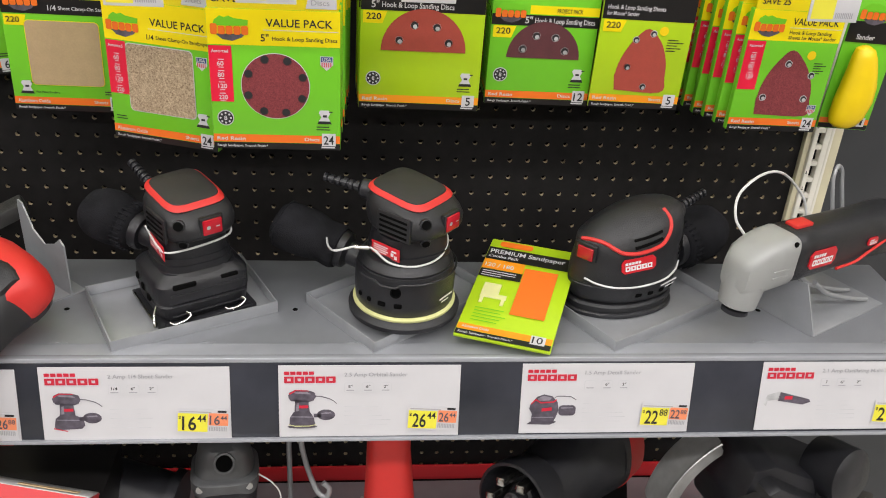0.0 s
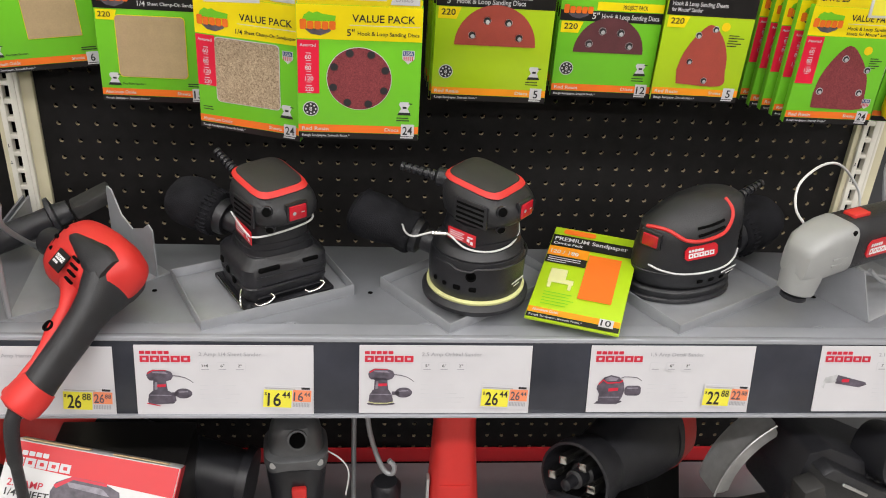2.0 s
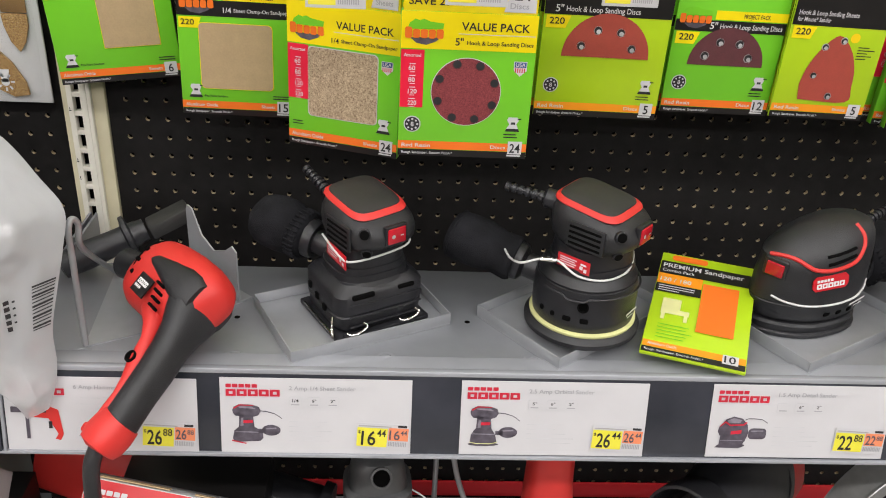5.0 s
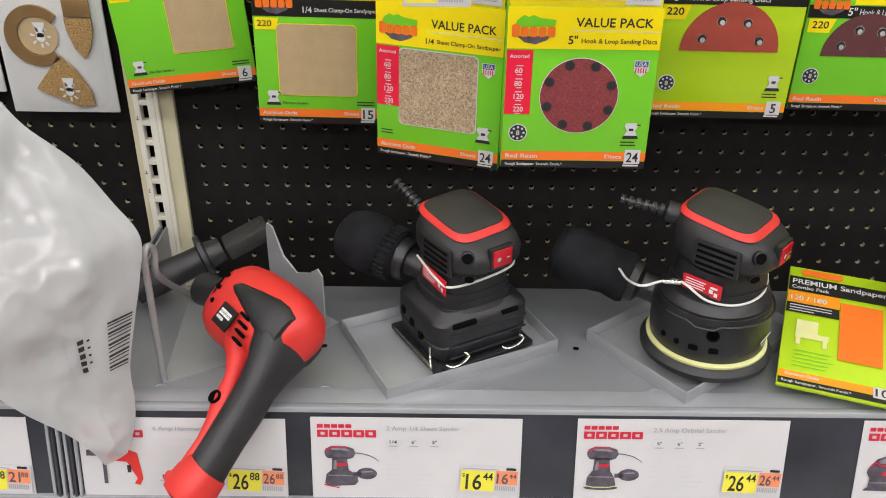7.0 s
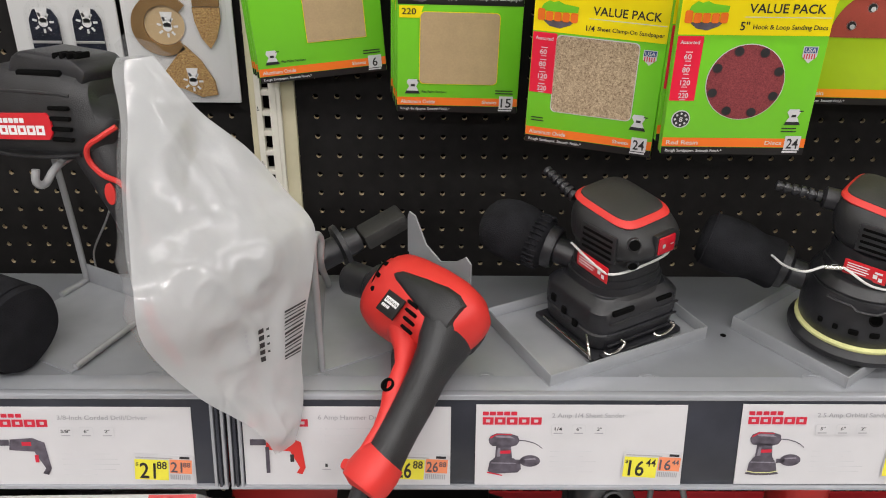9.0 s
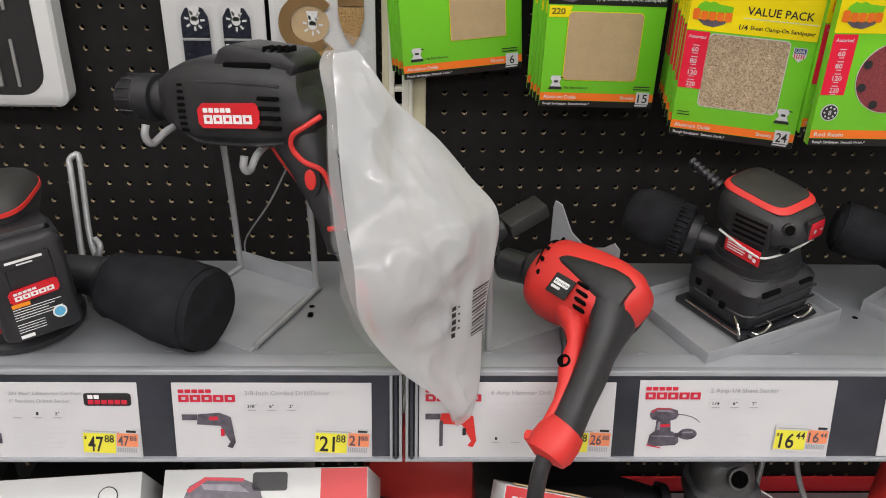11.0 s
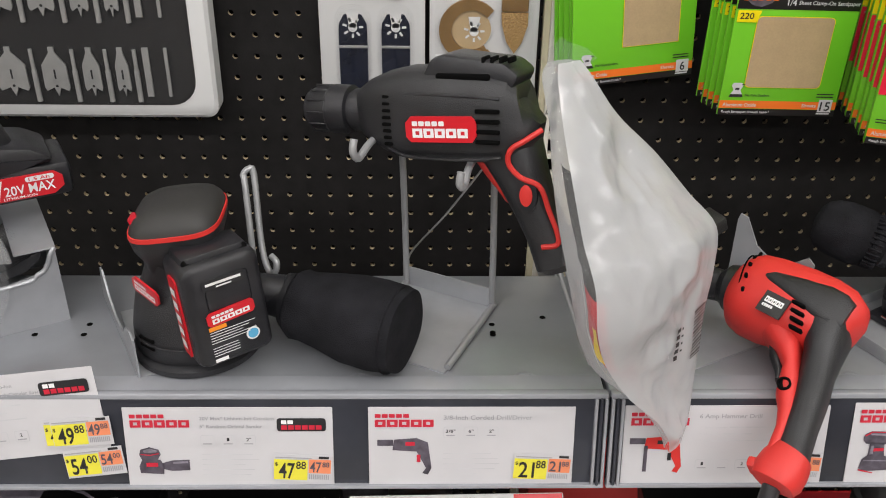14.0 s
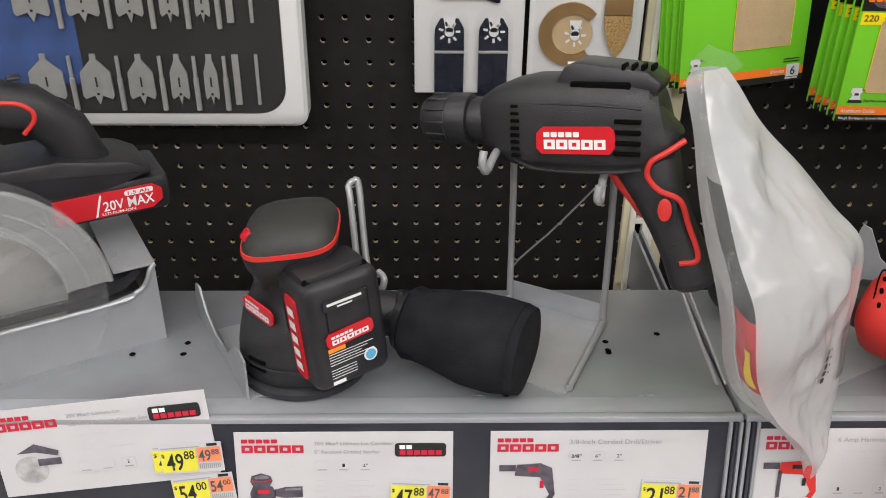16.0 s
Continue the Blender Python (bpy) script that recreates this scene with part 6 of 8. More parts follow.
sc = thing("security_cable", "white looped security cable over a multi-tool", "cable", pose(0, 0, 0))
bm = bmesh.new()
tube(bm, smooth_path([(0.955, -0.298, 1.158), (0.941, -0.295, 1.178), (0.946, -0.280, 1.200), (0.975, -0.260, 1.214), (1.008, -0.240, 1.210), (1.045, -0.215, 1.182), (1.070, -0.205, 1.150), (1.075, -0.21, 1.11), (1.07, -0.24, SH + 0.002)]), 0.0016, 8)
part("loop", bm, M_CABLE, sc)


# ---- pistol drills ----
def frame_of(u, v, p):
    u = Vector(u).normalized()
    v = Vector(v)
    v = (v - u * v.dot(u)).normalized()
    w = u.cross(v)
    return Matrix(((u.x, v.x, w.x, p[0]), (u.y, v.y, w.y, p[1]), (u.z, v.z, w.z, p[2]), (0, 0, 0, 1)))


def along(bm, stations, n=32, e=2.5):
    """A body along a curve in the local xy plane: stations of (x, y, half width in the plane, half thickness)."""
    rings = []
    P = [Vector((s[0], s[1], 0)) for s in stations]
    for i, s in enumerate(stations):
        d = (P[min(i + 1, len(P) - 1)] - P[max(i - 1, 0)]).normalized()
        nrm = Vector((-d.y, d.x, 0))
        rings.append([P[i] + nrm * q.x + Vector((0, 0, q.y)) for q in ring(0, 0, 0, s[2], s[3], n, e)])
    loft(bm, rings)
    return bm


# red hammer drill: x forward along the barrel, y down the handle, z to the near side
rd = thing("hammer_drill", "red and black corded hammer drill lying in a wire stand", "drill", frame_of((-0.80, 0.56, -0.20), (-0.053, -0.128, -0.078), (0.184, -0.346, 1.112)))
SG = 1.0
bm = bmesh.new()
along(bm, [(-0.027, 0.010, 0.008, 0.010), (-0.024, 0.008, 0.020, 0.020), (-0.014, 0.005, 0.030, 0.028), (0.002, 0.002, 0.036, 0.0325), (0.025, -0.002, 0.040, 0.0345), (0.055, -0.008, 0.042, 0.0350), (0.072, -0.012, 0.0405, 0.0340), (0.082, -0.014, 0.036, 0.0310), (0.0885, -0.016, 0.026, 0.024), (0.090, -0.016, 0.012, 0.012)])
part("motor_housing", bm, M_RED, rd)
bm = bmesh.new()
along(bm, [(0.004, -0.008, 0.010, 0.0300), (0.001, 0.000, 0.0190, 0.0340), (-0.001, 0.012, 0.0210, 0.0340), (-0.002, 0.026, 0.0190, 0.0290), (-0.002, 0.042, 0.0160, 0.0225), (-0.001, 0.060, 0.0145, 0.0190), (-0.001, 0.085, 0.0142, 0.0185), (0.001, 0.110, 0.0136, 0.0178), (0.002, 0.130, 0.0136, 0.0178), (0.003, 0.144, 0.0145, 0.0182)])
part("grip", bm, M_RUBBER, rd, "black rubber grip")
bm = bmesh.new()
along(bm, [(0.002, 0.138, 0.0170, 0.0188), (0.006, 0.148, 0.0205, 0.0200), (0.010, 0.160, 0.0215, 0.0195), (0.0125, 0.168, 0.0185, 0.0170), (0.013, 0.171, 0.009, 0.009)])
part("grip_end", bm, M_RED, rd, "red moulded handle end")
bm = bmesh.new()
box(bm, (0.030, 0.156, 0.0), (0.010, 0.010, 0.022), 0.003)
part("end_lip", bm, M_RED, rd)
# red spine along the front of the grip
bm = bmesh.new()
along(bm, [(0.038, 0.026, 0.016, 0.024), (0.026, 0.044, 0.011, 0.0215), (0.020, 0.060, 0.0075, 0.0195), (0.018, 0.075, 0.0100, 0.0188), (0.017, 0.088, 0.0105, 0.0182), (0.014, 0.102, 0.0085, 0.0172), (0.0135, 0.120, 0.0065, 0.0165), (0.016, 0.142, 0.0065, 0.0170)], 24)
part("grip_spine", bm, M_RED, rd, "red spine along the front of the grip")
bm = bmesh.new()
along(bm, [(0.056, -0.016, 0.003, 0.0352), (0.050, -0.015, 0.0090, 0.0366), (0.025, -0.006, 0.0165, 0.0370), (0.004, 0.002, 0.0215, 0.0362), (-0.010, 0.008, 0.0220, 0.0330), (-0.0195, 0.011, 0.0170, 0.0270)], 24, 3.5)
part("side_rubber", bm, M_RUBBER, rd)
bm = bmesh.new()
tube(bm, [(0.0785, -0.0135 - 0.0385 * math.cos(a), 0.0325 * math.sin(a)) for a in [math.pi * i / 20 for i in range(21)]], 0.0008, 6)
part("shell_seam", bm, M_DARK, rd)
bp = bmesh.new()
prism(bp, rect(-0.012, -0.010, 0.012, 0.010), -0.0006, 0.001)
bp = part("brand_plate", bp, M_CARDBLACK, rd, "black plate with a white brand mark")
bp.matrix_basis = Matrix(((-0.93, 0, 0.36, 0.0415), (0.36, 0, 0.93, 0.0165), (-0.05, -1, -0.30, 0.0368), (0, 0, 0, 1)))
block_logo(bp, -0.009, -0.005, 0.018, 0.010, M_WHITEINK, 1).location.y = -0.0007
# Vent shade painted as near-black blocks on the red shell.
for k in range(4):
    ob = part("vent_slot", one_box((0, 0, 0), (0.0030, 0.013, 0.006), 0.001), M_DARK, rd)
    ob.matrix_basis = pose(0.021 - 0.0005 * k, 0.011 + 0.0075 * k, 0.0338 - 0.0016 * k, 0, 0, 68)
for k in range(6):
    a = radians(25 + 22 * k)
    ob = part("vent_slot", one_box((0, 0, 0), (0.003, 0.010, 0.004), 0.001), M_DARK, rd)
    ob.matrix_basis = Matrix.Translation((0.073, -0.0125 - 0.0398 * math.cos(a), 0.0334 * math.sin(a))) @ Matrix.Rotation(a, 4, "X")
bm = bmesh.new()
turned(bm, [(0.0062, 0), (0.0062, 0.003), (0.0045, 0.0032), (0.0040, 0.001)], axis((0.0195, 0.083, 0.0170), (0, 0, 1), (0, 1, 0)), 20)
part("lock_button", bm, M_DARK, rd, "round lock button")
bm = bmesh.new()
along(bm, [(0.041, 0.036, 0.005, 0.008), (0.037, 0.050, 0.0055, 0.008), (0.030, 0.064, 0.0045, 0.008), (0.029, 0.073, 0.003, 0.007)], 16)
part("trigger", bm, M_BLACK, rd, "black trigger")
bm = bmesh.new()
turned(bm, [(0.022, 0), (0.024, 0.003), (0.023, 0.012), (0.019, 0.016), (0.016, 0.020), (0.017, 0.050), (0.013, 0.055)], axis((0.085, -0.016, 0), (1, -0.12, 0), (0, 1, 0)), 28)
part("chuck", bm, M_BLACK, rd, "black gear collar and chuck")
bm = bmesh.new()
tube(bm, smooth_path([(0.012, 0.168, 0), (0.016, 0.184, -0.010), (0.024, 0.205, -0.038), (0.032, 0.225, -0.070), (0.042, 0.250, -0.111)]), [0.0078] * 14 + [0.006] * 11, 12)
part("power_cord", bm, M_RUBBER, rd, "black rubber cord sleeve and cord")
# side handle
ah = part("side_handle", bmesh.new(), M_BLACK, rd, "black side handle")
HM = rd.matrix_basis.inverted()
bm = bmesh.new()
turned(bm, [(0.010, 0.0), (0.0155, 0.002), (0.0165, 0.03), (0.0150, 0.062), (0.0150, 0.075), (0.0250, 0.077), (0.0255, 0.082), (0.0150, 0.084), (0.0130, 0.10)], HM @ axis((0.000, -0.222, 1.072), (0.86, 0.42, 0.28)), 24)
part("handle_grip", bm, M_BLACK, ah)
bm = bmesh.new()
box(bm, (0, 0, 0), (0.030, 0.018, 0.050), 0.003, HM @ axis((0.112, -0.172, 1.110), (0.82, 0.35, 0.35)))
part("handle_clamp", bm, M_GREYTOP, ah)

sd = thing("tool_stand", "grey sheet-metal tool stand with a wire hairpin", "tool stand", pose(0, 0, SH), group="tool stands")
bm = bmesh.new()
base = [(0.062, -0.347), (0.158, -0.297), (0.215, -0.245), (0.150, -0.185), (0.050, -0.190)]
for z_ in (0,):
    lo = [bm.verts.new((x_, y_, 0.0)) for x_, y_ in base]
    hi = [bm.verts.new((x_, y_, 0.002)) for x_, y_ in base]
    bm.faces.new(lo[::-1])
    bm.faces.new(hi)
    for i in range(5):
        bm.faces.new((lo[i], lo[(i + 1) % 5], hi[(i + 1) % 5], hi[i]))
part("base", bm, M_TRAY, sd)
bm = bmesh.new()
prism(bm, [(0, 0), (0.085, 0), (0.085, 0.062), (0.078, 0.068), (0.066, 0.058), (0.045, 0.050), (0.025, 0.062), (0.010, 0.090), (0.002, 0.092), (0, 0.085)], -0.001, 0.001)
part("cradle_plate", bm, M_TRAY, sd).matrix_basis = pose(0.140, -0.200, 0.002, 0, 0, -42)
bm = bmesh.new()
tube(bm, smooth_path([(0.0625, -0.344, 0.002), (0.061, -0.338, 0.10), (0.061, -0.336, 0.128), (0.063, -0.330, 0.137), (0.066, -0.323, 0.128), (0.064, -0.318, 0.10), (0.058, -0.235, 0.03), (0.054, -0.20, 0.004)]), 0.0032, 10)
part("wire_hairpin", bm, M_WIRE, sd)

# black corded drill
bd = thing("corded_drill", "black corded drill with red trigger held up on a wire stand", "drill", frame_of((-0.915, 0.385, -0.115), (0.22, -0.25, -0.9), (-0.116, -0.304, 1.286)))
bm = bmesh.new()
along(bm, [(-0.022, -0.008, 0.014, 0.015), (-0.020, -0.006, 0.028, 0.026), (-0.010, -0.005, 0.0370, 0.0325), (0.010, -0.004, 0.0400, 0.0355), (0.050, -0.004, 0.0405, 0.0365), (0.088, -0.004, 0.0395, 0.0360), (0.106, -0.004, 0.0355, 0.0325), (0.122, -0.004, 0.0285, 0.0270), (0.132, -0.003, 0.0220, 0.0212), (0.1345, -0.003, 0.015, 0.015)], 40, 3.2)
part("motor_housing", bm, M_RUBBER, bd)
bm = bmesh.new()
turned(bm, [(0.0190, 0), (0.0195, 0.012), (0.0170, 0.0125), (0.0170, 0.0165), (0.0220, 0.017), (0.0225, 0.034), (0.0215, 0.0345), (0.0215, 0.036), (0.0220, 0.0365), (0.0195, 0.054), (0.0160, 0.060), (0.008, 0.0605)], axis((0.131, -0.003, 0), (1, 0, 0), (0, 1, 0)), 28)
part("chuck", bm, M_BLACK, bd, "black keyless chuck")
for k in range(12):
    a = 2 * math.pi * k / 12
    ob = part("chuck_rib", one_box((0, 0, 0), (0.018, 0.0022, 0.0016), 0.0005), M_BLACK, bd)
    ob.matrix_basis = Matrix.Translation((0.1755, -0.003 - 0.0212 * math.cos(a), 0.0212 * math.sin(a))) @ Matrix.Rotation(a, 4, "X") @ Matrix.Rotation(radians(0), 4, "Z")
bm = bmesh.new()
along(bm, [(0.002, 0.008, 0.0200, 0.0250), (-0.004, 0.026, 0.0265, 0.0265), (-0.014, 0.050, 0.0215, 0.0235), (-0.024, 0.075, 0.0180, 0.0210), (-0.034, 0.096, 0.0180, 0.0205), (-0.041, 0.112, 0.0195, 0.0215), (-0.046, 0.124, 0.0205, 0.0220), (-0.048, 0.130, 0.014, 0.016)])
part("grip", bm, M_RUBBER, bd)
bm = bmesh.new()
prism(bm, [(0.072, -0.030), (0.060, -0.052), (0.050, -0.056), (-0.005, -0.050), (-0.018, -0.040), (-0.012, -0.028)], -0.026, 0.026, 0.004, Matrix(((1, 0, 0, 0), (0, 0, 1, 0), (0, -1, 0, 0), (0, 0, 0, 1))))
part("top_bridge", bm, M_BLACK, bd)
for z_, y_ in ((0.034, -0.024), (0.0325, 0.030)):
    bm = bmesh.new()
    tube(bm, smooth_path([(0.100, y_ * 0.8, z_ - 0.004), (0.080, y_, z_ - 0.0005), (0.030, y_, z_ + 0.0005), (-0.004, y_ * 0.9, z_ - 0.002)]), 0.0016, 8)
    part("moulded_ridge", bm, M_BLACK, bd)
# Bridge gap and vents are near-black blocks, shade put into their colour.
part("bridge_gap", one_box((0.030, -0.038, 0.0262), (0.048, 0.006, 0.006), 0.002), M_DARK, bd)
ink_ = ink(bd, "white_print", [rect(0.044, -0.001, 0.060, 0.001), rect(0.046, -0.005, 0.058, -0.0035)], M_WHITEINK, 1)
ink_.matrix_basis = Matrix(((1, 0, 0, 0), (0, 1, 0, -0.0535), (0, 0, 1, 0.012), (0, 0, 0, 1))) @ Matrix.Rotation(radians(90), 4, "X")
for k in range(4):
    part("vent_slot", one_box((-0.010 + 0.0075 * k, -0.0520, 0.018), (0.003, 0.005, 0.016), 0.001), M_DARK, bd)
for k in range(4):
    part("vent_slot", one_box((0.006, -0.012 + 0.0085 * k, 0.0358), (0.021, 0.0035, 0.004), 0.001), M_DARK, bd)
for k in range(8):
    part("vent_slot", one_box((0.098, -0.021 + 0.0058 * k, 0.0348 - 0.0009 * abs(k - 3.5)), (0.008, 0.0028, 0.004), 0.0008), M_DARK, bd)
badge(bd, Matrix(((-0.9994, 0, 0.035, 0.047), (-0.035, 0, -0.9994, 0.004), (0, -1, 0, 0.0372), (0, 0, 0, 1))), 0.064, 0.022)
bm = bmesh.new()
along(bm, [(0.024, 0.034, 0.006, 0.009), (0.014, 0.046, 0.007, 0.010), (0.004, 0.058, 0.0065, 0.010), (-0.004, 0.068, 0.0075, 0.009), (-0.007, 0.074, 0.004, 0.006)], 16)
part("trigger", bm, M_RED, bd, "red trigger")
bm = bmesh.new()
turned(bm, [(0.0125, 0), (0.0125, 0.003), (0.010, 0.0032)], axis((-0.023, 0.060, 0.0205), (0, 0, 1), (0, 1, 0)) @ Matrix.Diagonal((0.75, 1.25, 1, 1)), 20)
lk = part("lock_button", bm, M_BLACK, bd, "lock button with a red centre")
bm = bmesh.new()
turned(bm, [(0.0075, 0.001), (0.0075, 0.0045), (0.006, 0.005)], axis((-0.023, 0.060, 0.0205), (0, 0, 1), (0, 1, 0)) @ Matrix.Diagonal((0.75, 1.25, 1, 1)), 16)
part("button_centre", bm, M_RED, lk)
bm = bmesh.new()
tube(bm, smooth_path([(-0.036, 0.004, 0.0200), (-0.024, 0.012, 0.0275), (-0.012, 0.020, 0.0300), (-0.009, 0.032, 0.0275), (-0.018, 0.044, 0.0245), (-0.034, 0.052, 0.0215), (-0.041, 0.072, 0.0185), (-0.050, 0.100, 0.0190), (-0.036, 0.105, 0.0225)]), 0.0024, 8)
part("red_trim", bm, M_RED, bd, "red trim line on the grip")

sb = thing("tool_stand", "tall grey wire tool stand on a sheet-metal base", "tool stand", pose(0, 0, SH), group="tool stands")
bm = bmesh.new()
base = [(-0.168, -0.350), (-0.116, -0.238), (-0.206, -0.190), (-0.262, -0.300)]
lo = [bm.verts.new((x_, y_, 0.0)) for x_, y_ in base]
hi = [bm.verts.new((x_, y_, 0.002)) for x_, y_ in base]
bm.faces.new(lo[::-1])
bm.faces.new(hi)
for i in range(4):
    bm.faces.new((lo[i], lo[(i + 1) % 4], hi[(i + 1) % 4], hi[i]))
part("base", bm, M_TRAY, sb)
part("back_flange", one_box((0.051, 0, 0.012), (0.102, 0.002, 0.024), 0.0005), M_TRAY, sb).matrix_basis = pose(-0.206, -0.190, 0.0, 0, 0, -28)
bm = bmesh.new()
tube(bm, smooth_path([(-0.165, -0.345, 0.0045), (-0.1175, -0.243, 0.0045), (-0.1165, -0.238, 0.010), (-0.118, -0.238, 0.10), (-0.122, -0.240, 0.192), (-0.126, -0.252, 0.198), (-0.148, -0.320, 0.200), (-0.154, -0.345, 0.192), (-0.158, -0.352, 0.197), (-0.157, -0.350, 0.207)], 5), 0.0034, 10)
part("wire_post", bm, M_WIRE, sb)
bm = bmesh.new()
tube(bm, smooth_path([(-0.222, -0.222, 0.0045), (-0.206, -0.193, 0.0045), (-0.2055, -0.192, 0.012), (-0.207, -0.196, 0.10), (-0.210, -0.205, 0.190), (-0.214, -0.22, 0.200), (-0.234, -0.290, 0.208), (-0.243, -0.318, 0.205), (-0.247, -0.325, 0.214), (-0.246, -0.322, 0.224)], 5), 0.0034, 10)
part("wire_post", bm, M_WIRE, sb)
part("cross_strip", one_box((0.051, 0, 0), (0.104, 0.002, 0.018), 0.0005), M_TRAY, sb).matrix_basis = pose(-0.212, -0.203, 0.182, 0, 0, -24)
bm = bmesh.new()
tube(bm, smooth_path([(-0.205, -0.165, 0.004), (-0.200, -0.17, 0.03), (-0.165, -0.20, 0.09), (-0.13, -0.245, 0.165)]), 0.0011, 6)
part("tie_wire", bm, M_SILVER, sb)
bm = bmesh.new()
tube(bm, [(-0.082, -0.20, 0.13), (-0.030, -0.34, 0.004)], 0.0018, 8)
tube(bm, [(-0.076, -0.20, 0.13), (-0.022, -0.34, 0.004)], 0.0014, 8)
part("slanting_wire", bm, M_WIRE, sb)


# ---- hanging plastic bag ----
BAG = [(1.340, (-0.088, -0.318), (-0.080, -0.322), (-0.060, -0.312)), (1.328, (-0.092, -0.322), (-0.080, -0.330), (-0.050, -0.316)), (1.296, (-0.086, -0.338), (-0.076, -0.352), (-0.026, -0.320)),
       (1.262, (-0.084, -0.362), (-0.071, -0.392), (0.010, -0.318)), (1.230, (-0.080, -0.386), (-0.065, -0.422), (0.040, -0.330)), (1.205, (-0.075, -0.408), (-0.058, -0.450), (0.064, -0.345)),
       (1.172, (-0.068, -0.420), (-0.055, -0.462), (0.063, -0.360)), (1.138, (-0.060, -0.416), (-0.044, -0.456), (0.057, -0.372)), (1.100, (-0.042, -0.411), (-0.020, -0.448), (0.052, -0.388)),
       (1.066, (-0.004, -0.410), (0.010, -0.438), (0.052, -0.392)), (1.042, (0.018, -0.418), (0.024, -0.432), (0.050, -0.400)), (1.022, (0.026, -0.420), (0.029, -0.426), (0.044, -0.410))]
BZ = [smooth_path([(b[k][0], b[k][1], b[0]) for b in BAG], 10) for k in (1, 2, 3)]
NB = len(BZ[0])


def bag_span(i, p, q, s, puff):
    """A point of the film between two of the bag's edges, bulged outward and crumpled."""
    a, b = BZ[p][i], BZ[q][i]
    d = b - a
    out = Vector((d.y, -d.x, 0)).normalized()
    pt = a + d * s + out * (puff * math.sin(math.pi * s) * min(1.0, d.length / 0.06))
    k = math.sin(math.pi * s)
    w = noise.noise(pt * 13) * 0.016 + (0.5 - abs(noise.noise(pt * 19 + Vector((3, 1, 7))))) * 0.010
    w += (0.4 - abs(noise.noise(Vector((pt.x * 30 + pt.z * 22, pt.y * 30 - pt.z * 9, 2.0))))) * 0.0045 + (0.35 - abs(noise.noise(pt * 42 + Vector((9, 4, 1))))) * 0.0026
    w += (0.3 - abs(noise.noise(Vector((pt.x * 70 - pt.z * 40, pt.y * 70, pt.z * 26))))) * 0.0012
    return pt + out * (w * k * min(1.0, d.length / 0.05))


def film(name, p, q, n, puff, mat, parent, label, inset=0.0, rows=None, s0=0.0, s1=1.0):
    bm = bmesh.new()
    i0, i1 = rows or (0, NB)
    grid = []
    for i in range(i0, i1):
        row = []
        for j in range(n + 1):
            v = bag_span(i, p, q, s0 + (s1 - s0) * j / n, puff)
            if inset:
                c = (BZ[0][i] + BZ[1][i] + BZ[2][i]) / 3
                v = v + (c - v) * inset
            row.append(bm.verts.new(v))
        grid.append(row)
    for r0, r1 in zip(grid, grid[1:]):
        for j in range(n):
            bm.faces.new((r0[j], r0[j + 1], r1[j + 1], r1[j]))
    return part(name, bm, mat, parent, label, 60)


bag = thing("plastic_bag", "white crumpled plastic bag with a clear side hanging from a drill", "plastic bag", pose(0, 0, 0))
film("front_film", 1, 2, 56, 0.008, M_BAG, bag, "glossy white bag front")
film("back_film", 2, 0, 12, 0.014, M_BAG, bag, "white bag back")
film("clear_side", 0, 1, 8, 0.003, M_FILM, bag, "clear crumpled bag side")
film("inner_card", 0, 1, 4, 0.002, M_GREYTOP, bag, "dark printed insert behind the clear film", 0.24, (28, 56))
film("inner_card", 0, 1, 4, 0.002, M_BOXRED, bag, "red printed insert behind the clear film", 0.24, (54, 76))
film("inner_card", 0, 1, 2, 0.002, M_SPONGE, bag, "yellow printed stripe", 0.21, (62, 74), 0.55, 0.75)
film("inner_card", 0, 1, 2, 0.002, M_PAPER, bag, "white insert edge", 0.20, (54, 84), 0.0, 0.10)


bm = bmesh.new()
fin = [[bm.verts.new((-0.088 + 0.030 * j / 6 + 0.012 * i / 3 * (j > 3), -0.318 + 0.006 * j / 6 + 0.003 * math.sin(j * 1.7 + i), 1.335 + 0.0085 * i - 0.0016 * i * abs(j - 2))) for j in range(7)] for i in range(4)]
for r0, r1 in zip(fin, fin[1:]):
    for j in range(6):
        bm.faces.new((r0[j], r0[j + 1], r1[j + 1], r1[j]))
part("top_seal", bm, M_FILM, bag, "clear flattened top seal of the bag", 60)


def bag_print(name, quads, mat):
    bm = bmesh.new()
    for i0, i1, s0, s1 in quads:
        def at_(i, s):
            k = int(i * 2)
            f_ = i * 2 - k
            return bag_span(k, 1, 2, s, 0.008).lerp(bag_span(min(k + 1, NB - 1), 1, 2, s, 0.008), f_) + Vector((0.0012, -0.0016, 0.0006))
        bm.faces.new([bm.verts.new(at_(i, s)) for i, s in ((i0, s0), (i0, s1), (i1, s1), (i1, s0))])
    part(name, bm, mat, bag)


for k in range(14):
    bag_print("code_bar", [(33.6 + 0.42 * k, 33.6 + 0.42 * k + (0.14 if k % 3 else 0.26), 0.80, 0.97)], M_INK)
bag_print("printed_oval", [(34.3 + 0.9 * k, 34.9 + 0.9 * k, 0.60, 0.64) for k in range(5)] + [(34.6 + 0.9 * k, 34.85 + 0.9 * k, 0.66, 0.68) for k in range(4)], M_INK)
bag_print("fine_print", [(33.8 + 0.7 * k, 34.2 + 0.7 * k, 0.52, 0.535) for k in range(6)], M_GREYINK)

